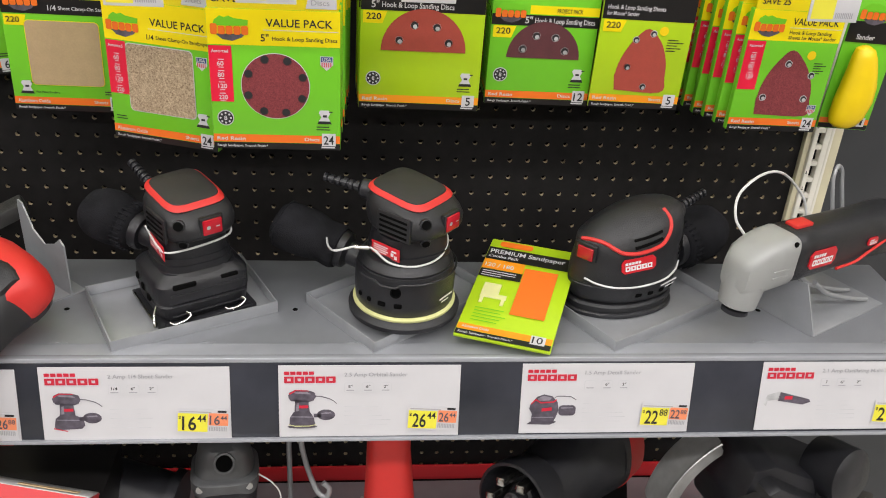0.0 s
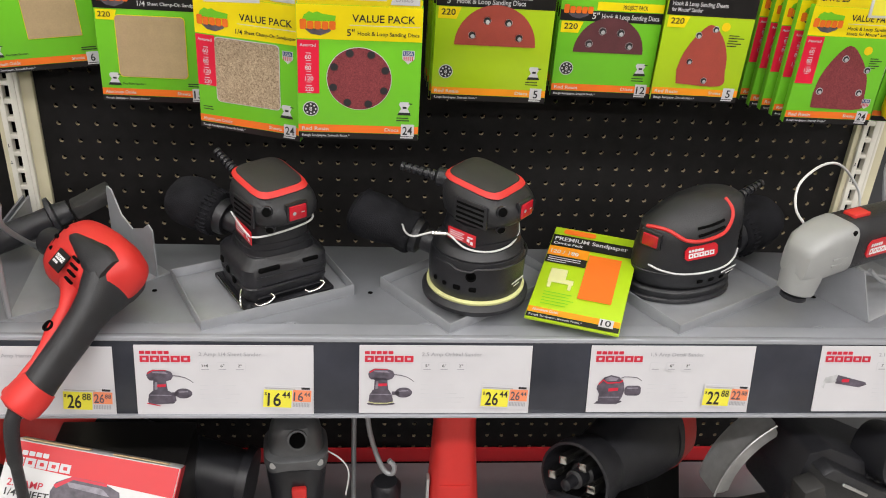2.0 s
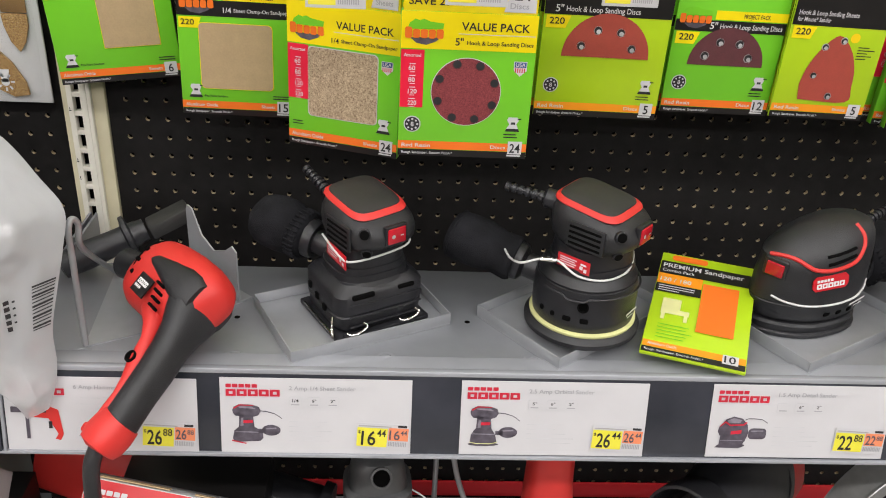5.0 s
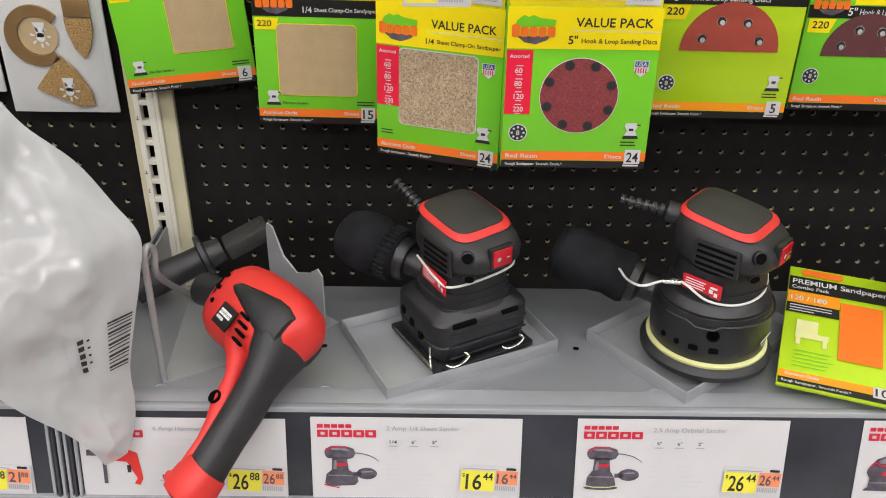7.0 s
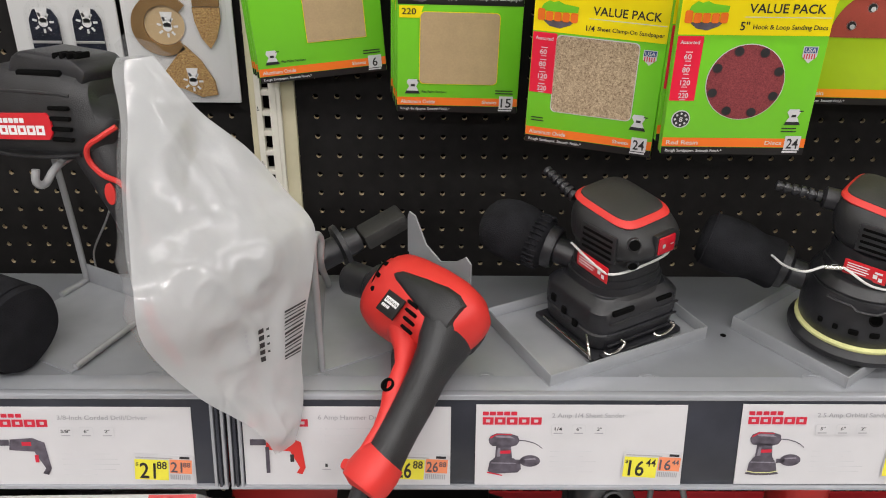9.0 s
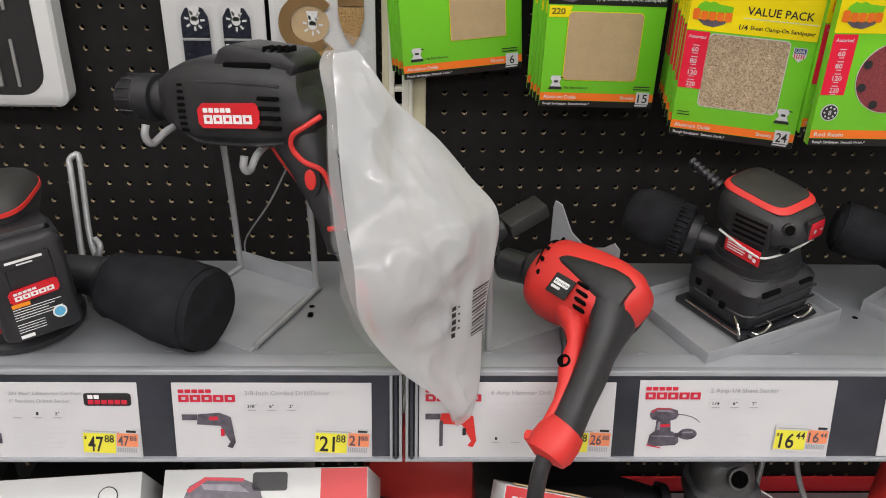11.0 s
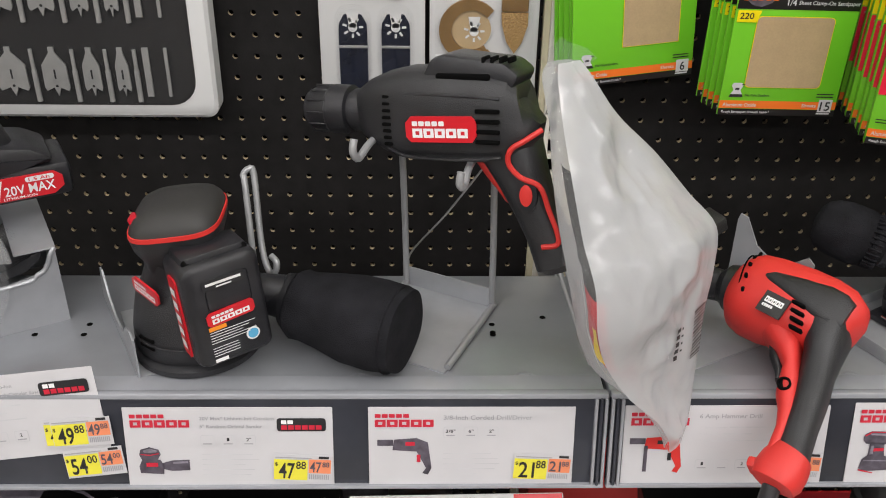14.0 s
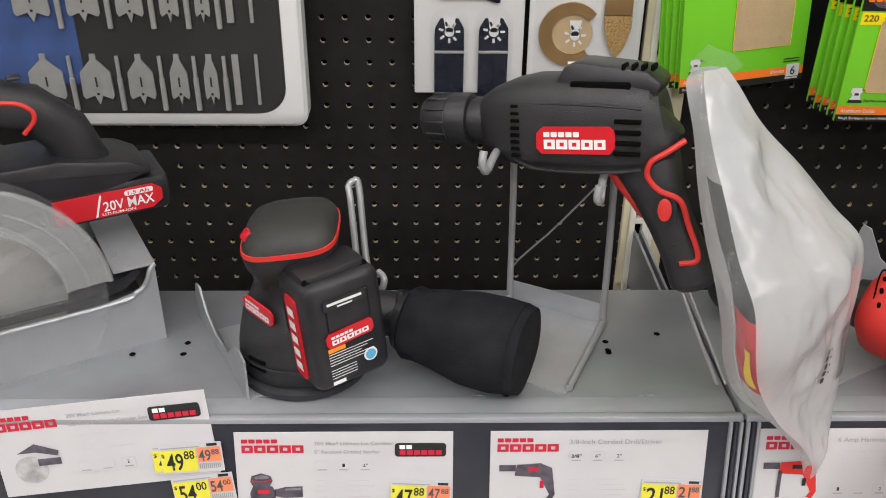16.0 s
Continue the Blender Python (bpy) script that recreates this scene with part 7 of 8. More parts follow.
# ---- cordless orbital sander ----
so = thing("cordless_sander", "black cordless orbital sander with red trim and battery in a stand", "sander", pose(-0.405, -0.300, SH + 0.0005, 0, 0, 0))
bm = bmesh.new()
turned(bm, [(0.056, 0.0), (0.0605, 0.003), (0.0610, 0.009), (0.055, 0.012)], None, 44)
part("sanding_pad", bm, M_RUBBER, so)
part("lower_body", lofted([ring(-0.002 * (h > 0.05), 0, h, a, a * 0.98, 44, 2.1) for h, a in ((0.011, 0.054), (0.016, 0.0575), (0.030, 0.0575), (0.0305, 0.0560), (0.034, 0.0560), (0.0345, 0.0572), (0.050, 0.0545), (0.066, 0.049), (0.082, 0.041), (0.094, 0.0365), (0.105, 0.037))]), M_RUBBER, so)


def head_ring(h, a, b, out=0.0):
    return [Vector((p.x - 0.001 - 0.03 * (h - 0.1), p.y - 0.002, h - 0.011 * min(1.0, max(0.0, (h - 0.1) / 0.03)) + min(1.0, (h - 0.09) / 0.045) * (0.13 * p.x + 0.06 * p.y))) for p in ring(0, 0, 0, a * 0.92 + out, b * 0.92 + out, 52, 3.6)]


part("head", lofted([head_ring(h, a, b) for h, a, b in ((0.098, 0.0345, 0.0335), (0.112, 0.0355, 0.0345), (0.124, 0.0385, 0.0375), (0.136, 0.0425, 0.0415), (0.145, 0.0445, 0.0435), (0.1505, 0.0447, 0.0437))]), M_RUBBER, so)
part("red_trim", lofted([head_ring(0.1490, 0.0447, 0.0437, -0.003), head_ring(0.1490, 0.0447, 0.0437, 0.0006), head_ring(0.1530, 0.0445, 0.0435, 0.0006), head_ring(0.1535, 0.0440, 0.0430, -0.003)]), M_RED, so, "red trim line round the head")
part("grip_pad", lofted([head_ring(0.1525, 0.0442, 0.0432), head_ring(0.1580, 0.0425, 0.0415), head_ring(0.1640, 0.0375, 0.0365), head_ring(0.1685, 0.0295, 0.0285), head_ring(0.1710, 0.0200, 0.0190), head_ring(0.1718, 0.0080, 0.0080)]), M_GREYTOP, so, "grey textured grip pad")
part("switch", one_box((0, 0, 0), (0.014, 0.005, 0.011), 0.0024), M_SWITCH, so, "small red switch").matrix_basis = pose(-0.0375, -0.018, 0.1450, -40, 0, -60)
# Slot shade laid on the body as two near-black blocks.
for k in range(2):
    part("exhaust_slot", one_box((0, 0, 0), (0.020, 0.004, 0.004), 0.0015), M_DARK, so).matrix_basis = pose(-0.034, -0.0445, 0.036 - 0.008 * k, 0, 0, -37)
badge(so, pose(-0.0300, -0.0390, 0.084, 8, 12, -38), 0.036, 0.018)
bt_ = part("battery", lofted([[Vector((x_, d_, z_)) for x_, z_ in rrect(-0.0355 + i_, -0.050 + i_, 0.0355 - i_, 0.050 - i_, 0.009, 5)] for d_, i_ in ((0.024, 0.002), (0.022, 0.0), (-0.016, 0.0), (-0.021, 0.0015), (-0.0235, 0.005))]), M_BLACK, so, "black slide-on battery pack with printed labels")
bt_.matrix_basis = pose(0.036, -0.044, 0.0775, -5, -3, 33)
part("battery_ridge", one_box((0, 0.004, 0.046), (0.060, 0.036, 0.020), 0.005), M_BLACK, bt_)
for sx_ in (-0.026, 0.026):
    bm = bmesh.new()
    turned(bm, [(0.0036, 0), (0.0036, 0.002), (0.0020, 0.0022)], axis((sx_, -0.012, 0.050), (0, -0.9, 0.4)), 12)
    part("screw", bm, M_DARK, bt_)
part("grip_notch", one_box((0.002, -0.0235, 0.020), (0.040, 0.003, 0.030), 0.002), M_BLACK, bt_)
fx = ink(bt_, "warning_box", [rect(-0.020, 0.026, 0.018, 0.036)], M_INK, 1)
fx.location.y = -0.0255
fx = ink(bt_, "white_print", [rect(-0.017, 0.0305, 0.015, 0.0330), rect(-0.008, 0.0275, 0.006, 0.0290)] + [rect(-0.022, -0.0145 - 0.0026 * k, 0.020 - 0.006 * (k % 3), -0.0138 - 0.0026 * k) for k in range(5)] + [rect(-0.022, -0.0300 - 0.0026 * k, 0.002, -0.0293 - 0.0026 * k) for k in range(4)] + [rect(-0.022, -0.044, -0.010, -0.0405)], M_WHITEINK, 2)
fx.location.y = -0.0255
badge(bt_, pose(0.000, -0.0255, -0.001, 0, -3, 0), 0.044, 0.013)
fx = ink(bt_, "orange_box", [rect(-0.022, -0.0125, -0.006, -0.0085)], M_AMBER, 2)
fx.location.y = -0.0255
fx = ink(bt_, "blue_dot", [disc(0.016, -0.028, 0.0048, 20)], M_BLUEDOT, 2)
fx.location.y = -0.0255
fx = ink(bt_, "approval_ring", [disc(0.016, -0.028, 0.0064, 20)], M_WHITEINK, 1)
fx.location.y = -0.0255
sp = part("side_strip", lofted([[Vector((x_, d_, z_)) for x_, z_ in rrect(-0.010, -0.042, 0.010, 0.036, 0.004, 4)] for d_ in (0.0, 0.0016)]), M_BADGE, bt_, "red side strip with white print")
sp.matrix_basis = pose(-0.0372, 0.002, 0.0, 0, 0, -90)
lg = ink(sp, "white_print", [rect(-0.006, -0.034 + 0.013 * k, 0.006, -0.026 + 0.013 * k) for k in range(5)], M_WHITEINK, 1)
lg.location.y = -0.0004
bm = bmesh.new()
turned(bm, [(0.018, 0.0), (0.018, 0.05), (0.020, 0.052), (0.020, 0.062)], axis((0.035, 0.015, 0.052), (0.97, -0.05, -0.05)), 24)
part("dust_port", bm, M_BLACK, so)
dust_bag(so, (0.098, 0.002, 0.0445), (0.91, -0.41, -0.01), 0.116, 0.0440, 0.75, 0.04, 0.92)
stc = thing("tool_stand", "thin grey cradle plate and wire hairpin tool stand", "tool stand", pose(0, 0, SH), group="tool stands")
bm = bmesh.new()
prism(bm, [(0, 0), (0.160, 0), (0.160, 0.016), (0.152, 0.032), (0.140, 0.034), (0.122, 0.018), (0.095, 0.010), (0.055, 0.014), (0.030, 0.032), (0.012, 0.036), (0, 0.034)], -0.001, 0.001)
part("cradle_plate", bm, M_TRAY, stc).matrix_basis = pose(-0.448, -0.356, 0.0, 0, 0, 118) @ Matrix.Diagonal((1, 1, 1.25, 1))
part("base", one_box((0.055, 0.060, 0.0008), (0.11, 0.12, 0.0016), 0.0004), M_TRAY, stc).matrix_basis = pose(-0.447, -0.355, 0.0, 0, 0, 25)
bm = bmesh.new()
tube(bm, smooth_path([(-0.350, -0.262, 0.002), (-0.356, -0.246, 0.05), (-0.364, -0.214, 0.128), (-0.366, -0.208, 0.138), (-0.361, -0.205, 0.143), (-0.356, -0.206, 0.137), (-0.350, -0.232, 0.075), (-0.342, -0.248, 0.052), (-0.334, -0.258, 0.056), (-0.332, -0.256, 0.066), (-0.338, -0.250, 0.070)], 5), 0.0033, 10)
part("wire_hairpin", bm, M_WIRE, stc)

# ---- circular saw on its box stand ----
SAWM = pose(-0.545, -0.257, SH, 0, 0, 28.5)
ss = thing("saw_stand", "grey folded sheet-metal box stand under a circular saw", "tool stand", SAWM)
bm = bmesh.new()
prism(bm, [(-0.34, 0), (0, 0), (0, 0.083), (-0.006, 0.078), (-0.010, 0.066), (-0.020, 0.058), (-0.060, 0.051), (-0.34, 0.051)], -0.001, 0.001)
part("front_panel", bm, M_TRAY, ss)
bm = bmesh.new()
tube(bm, smooth_path([(-0.34, -0.001, 0.051), (-0.060, -0.001, 0.051), (-0.020, -0.001, 0.058), (-0.010, -0.001, 0.066), (-0.005, -0.001, 0.077), (0, 0, 0.083)], 4), 0.0024, 8)
part("rolled_lip", bm, M_TRAY, ss)
part("side_panel", one_box((-0.001, 0.0625, 0.041), (0.002, 0.125, 0.082), 0.0005), M_TRAY, ss)
part("back_panel", one_box((-0.17, 0.124, 0.041), (0.34, 0.002, 0.082), 0.0005), M_TRAY, ss)
part("top_ledge", one_box((-0.018, 0.0625, 0.0825), (0.038, 0.125, 0.002), 0.0005), M_TRAY, ss)
sw_ = thing("circular_saw", "black cordless circular saw with clear guard and red battery label", "circular saw", SAWM @ pose(0, 0.0, 0.0))
bm = bmesh.new()
prism(bm, [(-0.33, 0.054), (-0.060, 0.054), (-0.028, 0.062), (-0.014, 0.072), (-0.012, 0.080), (-0.022, 0.078), (-0.060, 0.062), (-0.33, 0.062)], 0.003, 0.100, 0.001)
part("base_plate", bm, M_BLACK, sw_, "black steel saw base plate")
bm = bmesh.new()
outer = disc(-0.158, 0.082, 0.116, 40, 2, 150)
inner = disc(-0.158, 0.082, 0.080, 40, 2, 150)
prism(bm, outer + inner[::-1], -0.0185, -0.0160, 0.001)
part("upper_guard", bm, M_FROST, sw_, "frosted grey plastic upper blade guard")
for rr_, wd_ in ((0.116, 0.0026), (0.098, 0.0014), (0.080, 0.0020)):
    bm = bmesh.new()
    tube(bm, [(-0.158 + rr_ * math.cos(radians(a)), -0.0175, 0.082 + rr_ * math.sin(radians(a))) for a in range(2, 152, 4)], wd_, 8)
    part("guard_ridge", bm, M_FROST, sw_)
wl_ = part("warning_label", one_box((-0.190, -0.0172, 0.034), (0.068, 0.001, 0.022), 0.0003), M_CARDBLACK, sw_, "black warning label with white print")
bars(wl_, -0.220, 0.041, 0.06, 5, 0.0038, 0.0012, M_WHITEINK, 1, 6).location.y = -0.0179
bm = bmesh.new()
prism(bm, disc(-0.158, 0.080, 0.113, 40, -20, 78) + disc(-0.158, 0.080, 0.111, 40, -20, 78)[::-1], -0.014, 0.022)
part("guard_rim", bm, M_GUARD, sw_, "clear plastic guard rim")
bm = bmesh.new()
prism(bm, [(-0.130, 0.128), (-0.085, 0.146), (-0.052, 0.135), (-0.056, 0.128), (-0.086, 0.134), (-0.125, 0.118)], -0.0175, -0.0145, 0.001)
part("guard_flap", bm, M_GUARD, sw_, "clear plastic guard flap")
bm = bmesh.new()
prism(bm, disc(-0.160, 0.075, 0.083, 40), 0.010, 0.0115)
part("blade", bm, M_STEEL, sw_, "steel saw blade")
bm = bmesh.new()
prism(bm, disc(-0.158, 0.080, 0.112, 44, -130, 75), -0.014, -0.0115, 0.0006)
part("lower_guard", bm, M_GUARD, sw_, "clear plastic lower blade guard")
bm = bmesh.new()
turned(bm, [(0.020, 0), (0.020, 0.006), (0.010, 0.008), (0.010, 0.014), (0.004, 0.0145)], axis((-0.160, -0.004, 0.075), (0, -1, 0)), 24)
part("arbor_bolt", bm, M_STEEL, sw_)
for k in range(5):
    bm = bmesh.new()
    bmesh.ops.create_icosphere(bm, subdivisions=2, radius=0.0065, matrix=Matrix.Translation((-0.085 + 0.012 * k, -0.012, 0.098 + 0.0035 * k)))
    part("guard_stud", bm, M_BLISTER, sw_)
bm = bmesh.new()
tube(bm, [(-0.105, -0.012, 0.090), (-0.035, -0.012, 0.112)], 0.006, 10)
part("guard_lever", bm, M_BLISTER, sw_)
bm = bmesh.new()
prism(bm, [(-0.150, 0.128), (-0.010, 0.152), (0.016, 0.154), (0.020, 0.160), (0.000, 0.172), (-0.060, 0.184), (-0.150, 0.184)], 0.036, 0.104, 0.005)
part("motor_body", bm, M_BLACK, sw_)
bat = part("battery", one_box((-0.022, 0.072, 0.136), (0.110, 0.072, 0.036), 0.007), M_BLACK, sw_, "slide-on battery with a red label")
bm = bmesh.new()
prism(bm, [(-0.098, 0.113), (-0.012, 0.113), (-0.002, 0.120), (-0.002, 0.130), (-0.010, 0.136), (-0.098, 0.136)], 0.0335, 0.0362)
rl = part("battery_label", bm, M_BADGE, bat, "red label with white print")
rl.location = (0.026, 0.0, 0.011)
lb_ = letters(rl, "20V MAX", -0.056, 0.1185, 0.046, M_WHITEINK, 1, 0.0095)
lb_.location.y = 0.0331
lb_ = letters(rl, "LITHIUM-ION", -0.058, 0.1145, 0.030, M_WHITEINK, 1, 0.0026)
lb_.location.y = 0.0331
ob = ink(rl, "white_slash", [[(-0.064, 0.114), (-0.062, 0.114), (-0.056, 0.135), (-0.058, 0.135)]], M_WHITEINK, 1)
ink(rl, "white_panel", [rrect(-0.036, 0.1295, -0.010, 0.1348, 0.002)], M_WHITEINK, 1).location.y = 0.0331
ob.location.y = 0.0331
lb_ = letters(rl, "1.5 Ah", -0.033, 0.1305, 0.019, M_BADGE, 2, 0.0034)
lb_.location.y = 0.0331
bm = bmesh.new()
along(bm, [(-0.34, 0.225, 0.020, 0.020), (-0.28, 0.240, 0.022, 0.021), (-0.20, 0.248, 0.021, 0.021), (-0.12, 0.242, 0.020, 0.021), (-0.070, 0.226, 0.021, 0.021), (-0.045, 0.200, 0.022, 0.022), (-0.034, 0.165, 0.024, 0.024), (-0.034, 0.145, 0.020, 0.022)], 28)
hd_ = part("handle", bm, M_RUBBER, sw_, "black rubber handle with red outline")
hd_.matrix_basis = Matrix(((1, 0, 0, 0.0), (0, 0, -1, 0.066), (0, 1, 0, 0), (0, 0, 0, 1)))
bm = bmesh.new()
tube(bm, smooth_path([(-0.20, 0.232, 0.0205), (-0.165, 0.234, 0.0210), (-0.150, 0.246, 0.0205), (-0.090, 0.240, 0.0195), (-0.072, 0.232, 0.0205), (-0.070, 0.222, 0.0215), (-0.080, 0.210, 0.019)], 4), 0.0022, 8)
part("red_trim", bm, M_RED, hd_, "red trim line on the handle")
for k in range(4):
    bm = bmesh.new()
    box(bm, (-0.18 + 0.034 * k, 0.2655 - 0.0035 * max(0, k - 1) ** 1.5, 0.004), (0.012, 0.004, 0.010), 0.002)
    part("thumb_groove", bm, M_BLACK, hd_)

# ---- lower shelf ----


def carton(label, m, w, h, d, band, seed, art):
    """A printed carton: face at y = 0, x to the right, z up."""
    t = thing("carton", label, "carton", m, group="cartons")
    part("box", one_box((w / 2, d / 2, h / 2), (w, d, h), 0.0015), M_BOXWHITE, t)
    ink(t, "red_band", [band], M_BOXRED, 1)
    xs = [p[0] for p in band]
    zs = [p[1] for p in band]
    if art == "sander":
        block_logo(t, 0.008, h - 0.026, 0.06, 0.017, M_PAPER, 2)
        letters(t, "2.0-AMP", 0.008, h - 0.047, 0.036, M_REDINK, 2)
        letters(t, "1/4-SHEET", 0.008, h - 0.057, 0.044, M_INK, 2)
        letters(t, "SANDER", 0.008, h - 0.067, 0.034, M_INK, 2)
        picture_sander(t, 0.050, -0.006, 0.205, False)
        ink(t, "text_box", [rrect(0.006, h - 0.088, 0.05, h - 0.075, 0.003)], M_PICGREY, 2)
        bars(t, 0.006, h - 0.095, 0.04, 3, 0.005, 0.0012, M_GREYINK, 2, seed)
    elif art == "code":
        ink(t, "bar_code", [rect(0.010 + 0.0032 * k, 0.070, 0.0116 + 0.0032 * k, 0.086) for k in range(14)], M_GREYINK, 2)
        ink(t, "approval_ring", [disc(w - 0.032, 0.082, 0.010, 24)], M_INK, 2)
        ink(t, "approval_ring_inner", [disc(w - 0.032, 0.082, 0.0088, 24)], M_BOXWHITE, 3)
        ink(t, "square_mark", [rect(w - 0.040, 0.050, w - 0.024, 0.066)], M_INK, 2)
        ink(t, "square_mark_inner", [rect(w - 0.0388, 0.0512, w - 0.0252, 0.0648)], M_BOXWHITE, 3)
        picture_detail(t, 0.05, 0.01, 0.10)
    else:
        picture_sander(t, 0.02, -0.02 + 0.03, 0.22, True)
        ink(t, "black_tag", [rrect(0.09, h - 0.022, 0.125, h - 0.004, 0.003)], M_INK, 2)
        block_logo(t, min(xs) + 0.004, min(zs) + 0.02, 0.026, 0.04, M_PAPER, 2)
    return t


ca = carton("white and red printed sander carton with an open kraft flap", pose(0.078, -0.432, 0.957, -40, 12.5, -2) @ pose(0, 0, -0.145), 0.178, 0.145, 0.06, [(0.001, 0.120), (0.177, 0.112), (0.177, 0.144), (0.001, 0.144)], 1, "sander")
part("side_band", one_box((0.1783, 0.03, 0.0725), (0.001, 0.058, 0.143)), M_BOXRED, ca, "red carton side")
part("flap", one_box((0.045, 0.012, 0.1465), (0.07, 0.018, 0.001)), M_KRAFT, ca, "torn kraft flap")
part("flap", one_box((0.135, 0.010, 0.1465), (0.06, 0.014, 0.001)), M_KRAFT, ca, "torn kraft flap")
cb = carton("white printed carton lying on the lower shelf", pose(-0.462, -0.478, 0.860, -55, -3, 2), 0.188, 0.105, 0.10, rect(0.001, 0.0975, 0.02, 0.104), 2, "code")
cc = carton("white sander carton with a purple product picture and red band", pose(-0.258, -0.500, 0.835, -50, -4, -3), 0.205, 0.150, 0.10, rect(0.158, 0.001, 0.204, 0.149), 3, "purple")
cd = carton("red and white carton with upside-down print", pose(-0.645, -0.475, 0.860, -55, -3, 2), 0.172, 0.105, 0.10, rect(0.001, 0.001, 0.171, 0.055), 4, "none")
for x_, w_, top_ in ((0.06, 0.17, 0.83), (-0.45, 0.17, 0.83), (-0.24, 0.18, 0.80), (-0.64, 0.16, 0.83)):
    t_ = thing("carton", "dark lower carton supporting another carton", "carton", pose(x_, -0.425, LOW), group="cartons")
    part("box", one_box((w_ / 2, 0.09, (top_ - LOW) / 2), (w_, 0.16, top_ - LOW), 0.002), M_CARDBLACK, t_)
    ink(t_, "white_panel", [rect(0.01, 0.03, w_ - 0.01, top_ - LOW - 0.06)], M_BOXWHITE, 1)
dk = thing("carton", "white printed carton behind the front row", "carton", pose(-0.36, -0.20, LOW, 0, 0, 2), group="cartons")
part("box", one_box((0.1, 0.06, 0.15), (0.22, 0.12, 0.30), 0.002), M_BOXWHITE, dk)
ink(dk, "bar_code", [rect(0.14 + 0.003 * k, 0.26, 0.1415 + 0.003 * k, 0.275) for k in range(12)], M_GREYINK, 1)
ink(dk, "dark_picture", [rrect(0.0, 0.20, 0.13, 0.27, 0.01)], M_PICDARK, 1)

# big red tool behind the sander carton
rt = thing("reciprocating_saw", "large red and black corded tool lying on the lower shelf", "power tool", frame_of((0.95, -0.15, -0.1), (0.1, -0.3, -0.9), (0.03, -0.22, 0.785)))
bm = bmesh.new()
along(bm, [(-0.10, 0.0, 0.02, 0.02), (-0.09, 0.0, 0.048, 0.045), (-0.03, 0.0, 0.056, 0.050), (0.04, 0.004, 0.054, 0.050), (0.065, 0.006, 0.048, 0.045)])
part("motor_housing", bm, M_RED, rt)
bm = bmesh.new()
along(bm, [(0.060, 0.006, 0.050, 0.046), (0.12, 0.014, 0.047, 0.044), (0.22, 0.022, 0.043, 0.042), (0.262, 0.026, 0.042, 0.042), (0.264, 0.026, 0.050, 0.048), (0.276, 0.026, 0.048, 0.046)])
part("front_housing", bm, M_BLACK, rt)
part("vent_patch", one_box((-0.035, -0.018, 0.048), (0.03, 0.022, 0.012), 0.004), M_BLACK, rt)
bm = bmesh.new()
along(bm, [(-0.05, 0.05, 0.03, 0.03), (-0.04, 0.12, 0.028, 0.028), (-0.03, 0.20, 0.03, 0.03)])
part("grip", bm, M_BLACK, rt)
part("rest_block", one_box((0.03, 0.15, 0), (0.08, 0.20, 0.06), 0.006), M_DARK, rt)

# angle grinder standing up
ag = thing("angle_grinder", "black and grey angle grinder with a red switch", "angle grinder", pose(0.360, -0.275, LOW, 0, 0, 6))
part("body", lofted([ring(0, 0, h, a, b, 32, 2.6) for h, a, b in ((0.0, 0.030, 0.030), (0.08, 0.030, 0.030), (0.16, 0.033, 0.033), (0.22, 0.037, 0.036), (0.250, 0.040, 0.038), (0.262, 0.037, 0.036), (0.265, 0.030, 0.030))]), M_BLACK, ag)
# Grey castings in the darkened copy, for shade on the lower shelf.
part("gear_flange", lofted([ring(0, 0.004, h, a, b, 32, 3.4) for h, a, b in ((0.255, 0.041, 0.036), (0.262, 0.0425, 0.038), (0.276, 0.0420, 0.038), (0.279, 0.038, 0.034))]), M_CASTSHADE, ag, "grey cast flange with the shelf's shade in its colour")
part("gear_case", lofted([ring(0, 0.006, h, a, b, 32, 3.0) for h, a, b in ((0.275, 0.037, 0.032), (0.290, 0.035, 0.030), (0.305, 0.032, 0.028), (0.316, 0.024, 0.022), (0.320, 0.012, 0.012))]), M_CASTSHADE, ag, "grey cast gear case with the shelf's shade in its colour")
bm = bmesh.new()
turned(bm, [(0.0130, 0), (0.0130, 0.006), (0.0105, 0.0065), (0.0095, 0.001)], axis((0.002, -0.024, 0.306), (0, -0.85, 0.52)), 22)
part("socket_boss", bm, M_CASTSHADE, ag, "grey threaded boss with the shelf's shade in its colour")
# Near-black plug paints the shade in the handle socket.
bm = bmesh.new()
turned(bm, [(0.0100, 0), (0.0100, 0.0062), (0.004, 0.0063)], axis((0.002, -0.024, 0.306), (0, -0.85, 0.52)), 18)
part("handle_socket", bm, M_DARK, ag)
part("switch", one_box((0.002, -0.040, 0.222), (0.0195, 0.010, 0.034), 0.003), M_RED, ag, "red slide switch")
for sx_ in (-1, 1):
    bm = bmesh.new()
    turned(bm, [(0.0045, 0), (0.0045, 0.003), (0.002, 0.0032)], axis((0.030 * sx_, -0.028, 0.270), (0, -1, 0.3)), 12)
    part("screw", bm, M_STEEL, ag)
zip_loop(ag, [(0.040, -0.01, 0.272), (0.058, -0.018, 0.262), (0.068, -0.02, 0.240), (0.064, -0.02, 0.20)])
bm = bmesh.new()
tube(bm, smooth_path([(-0.055, -0.03, 0.12), (-0.048, -0.055, 0.10), (-0.02, -0.07, 0.06), (0.0, -0.06, 0.0)]), 0.0012)
part("security_cable", bm, M_CABLE, ag)

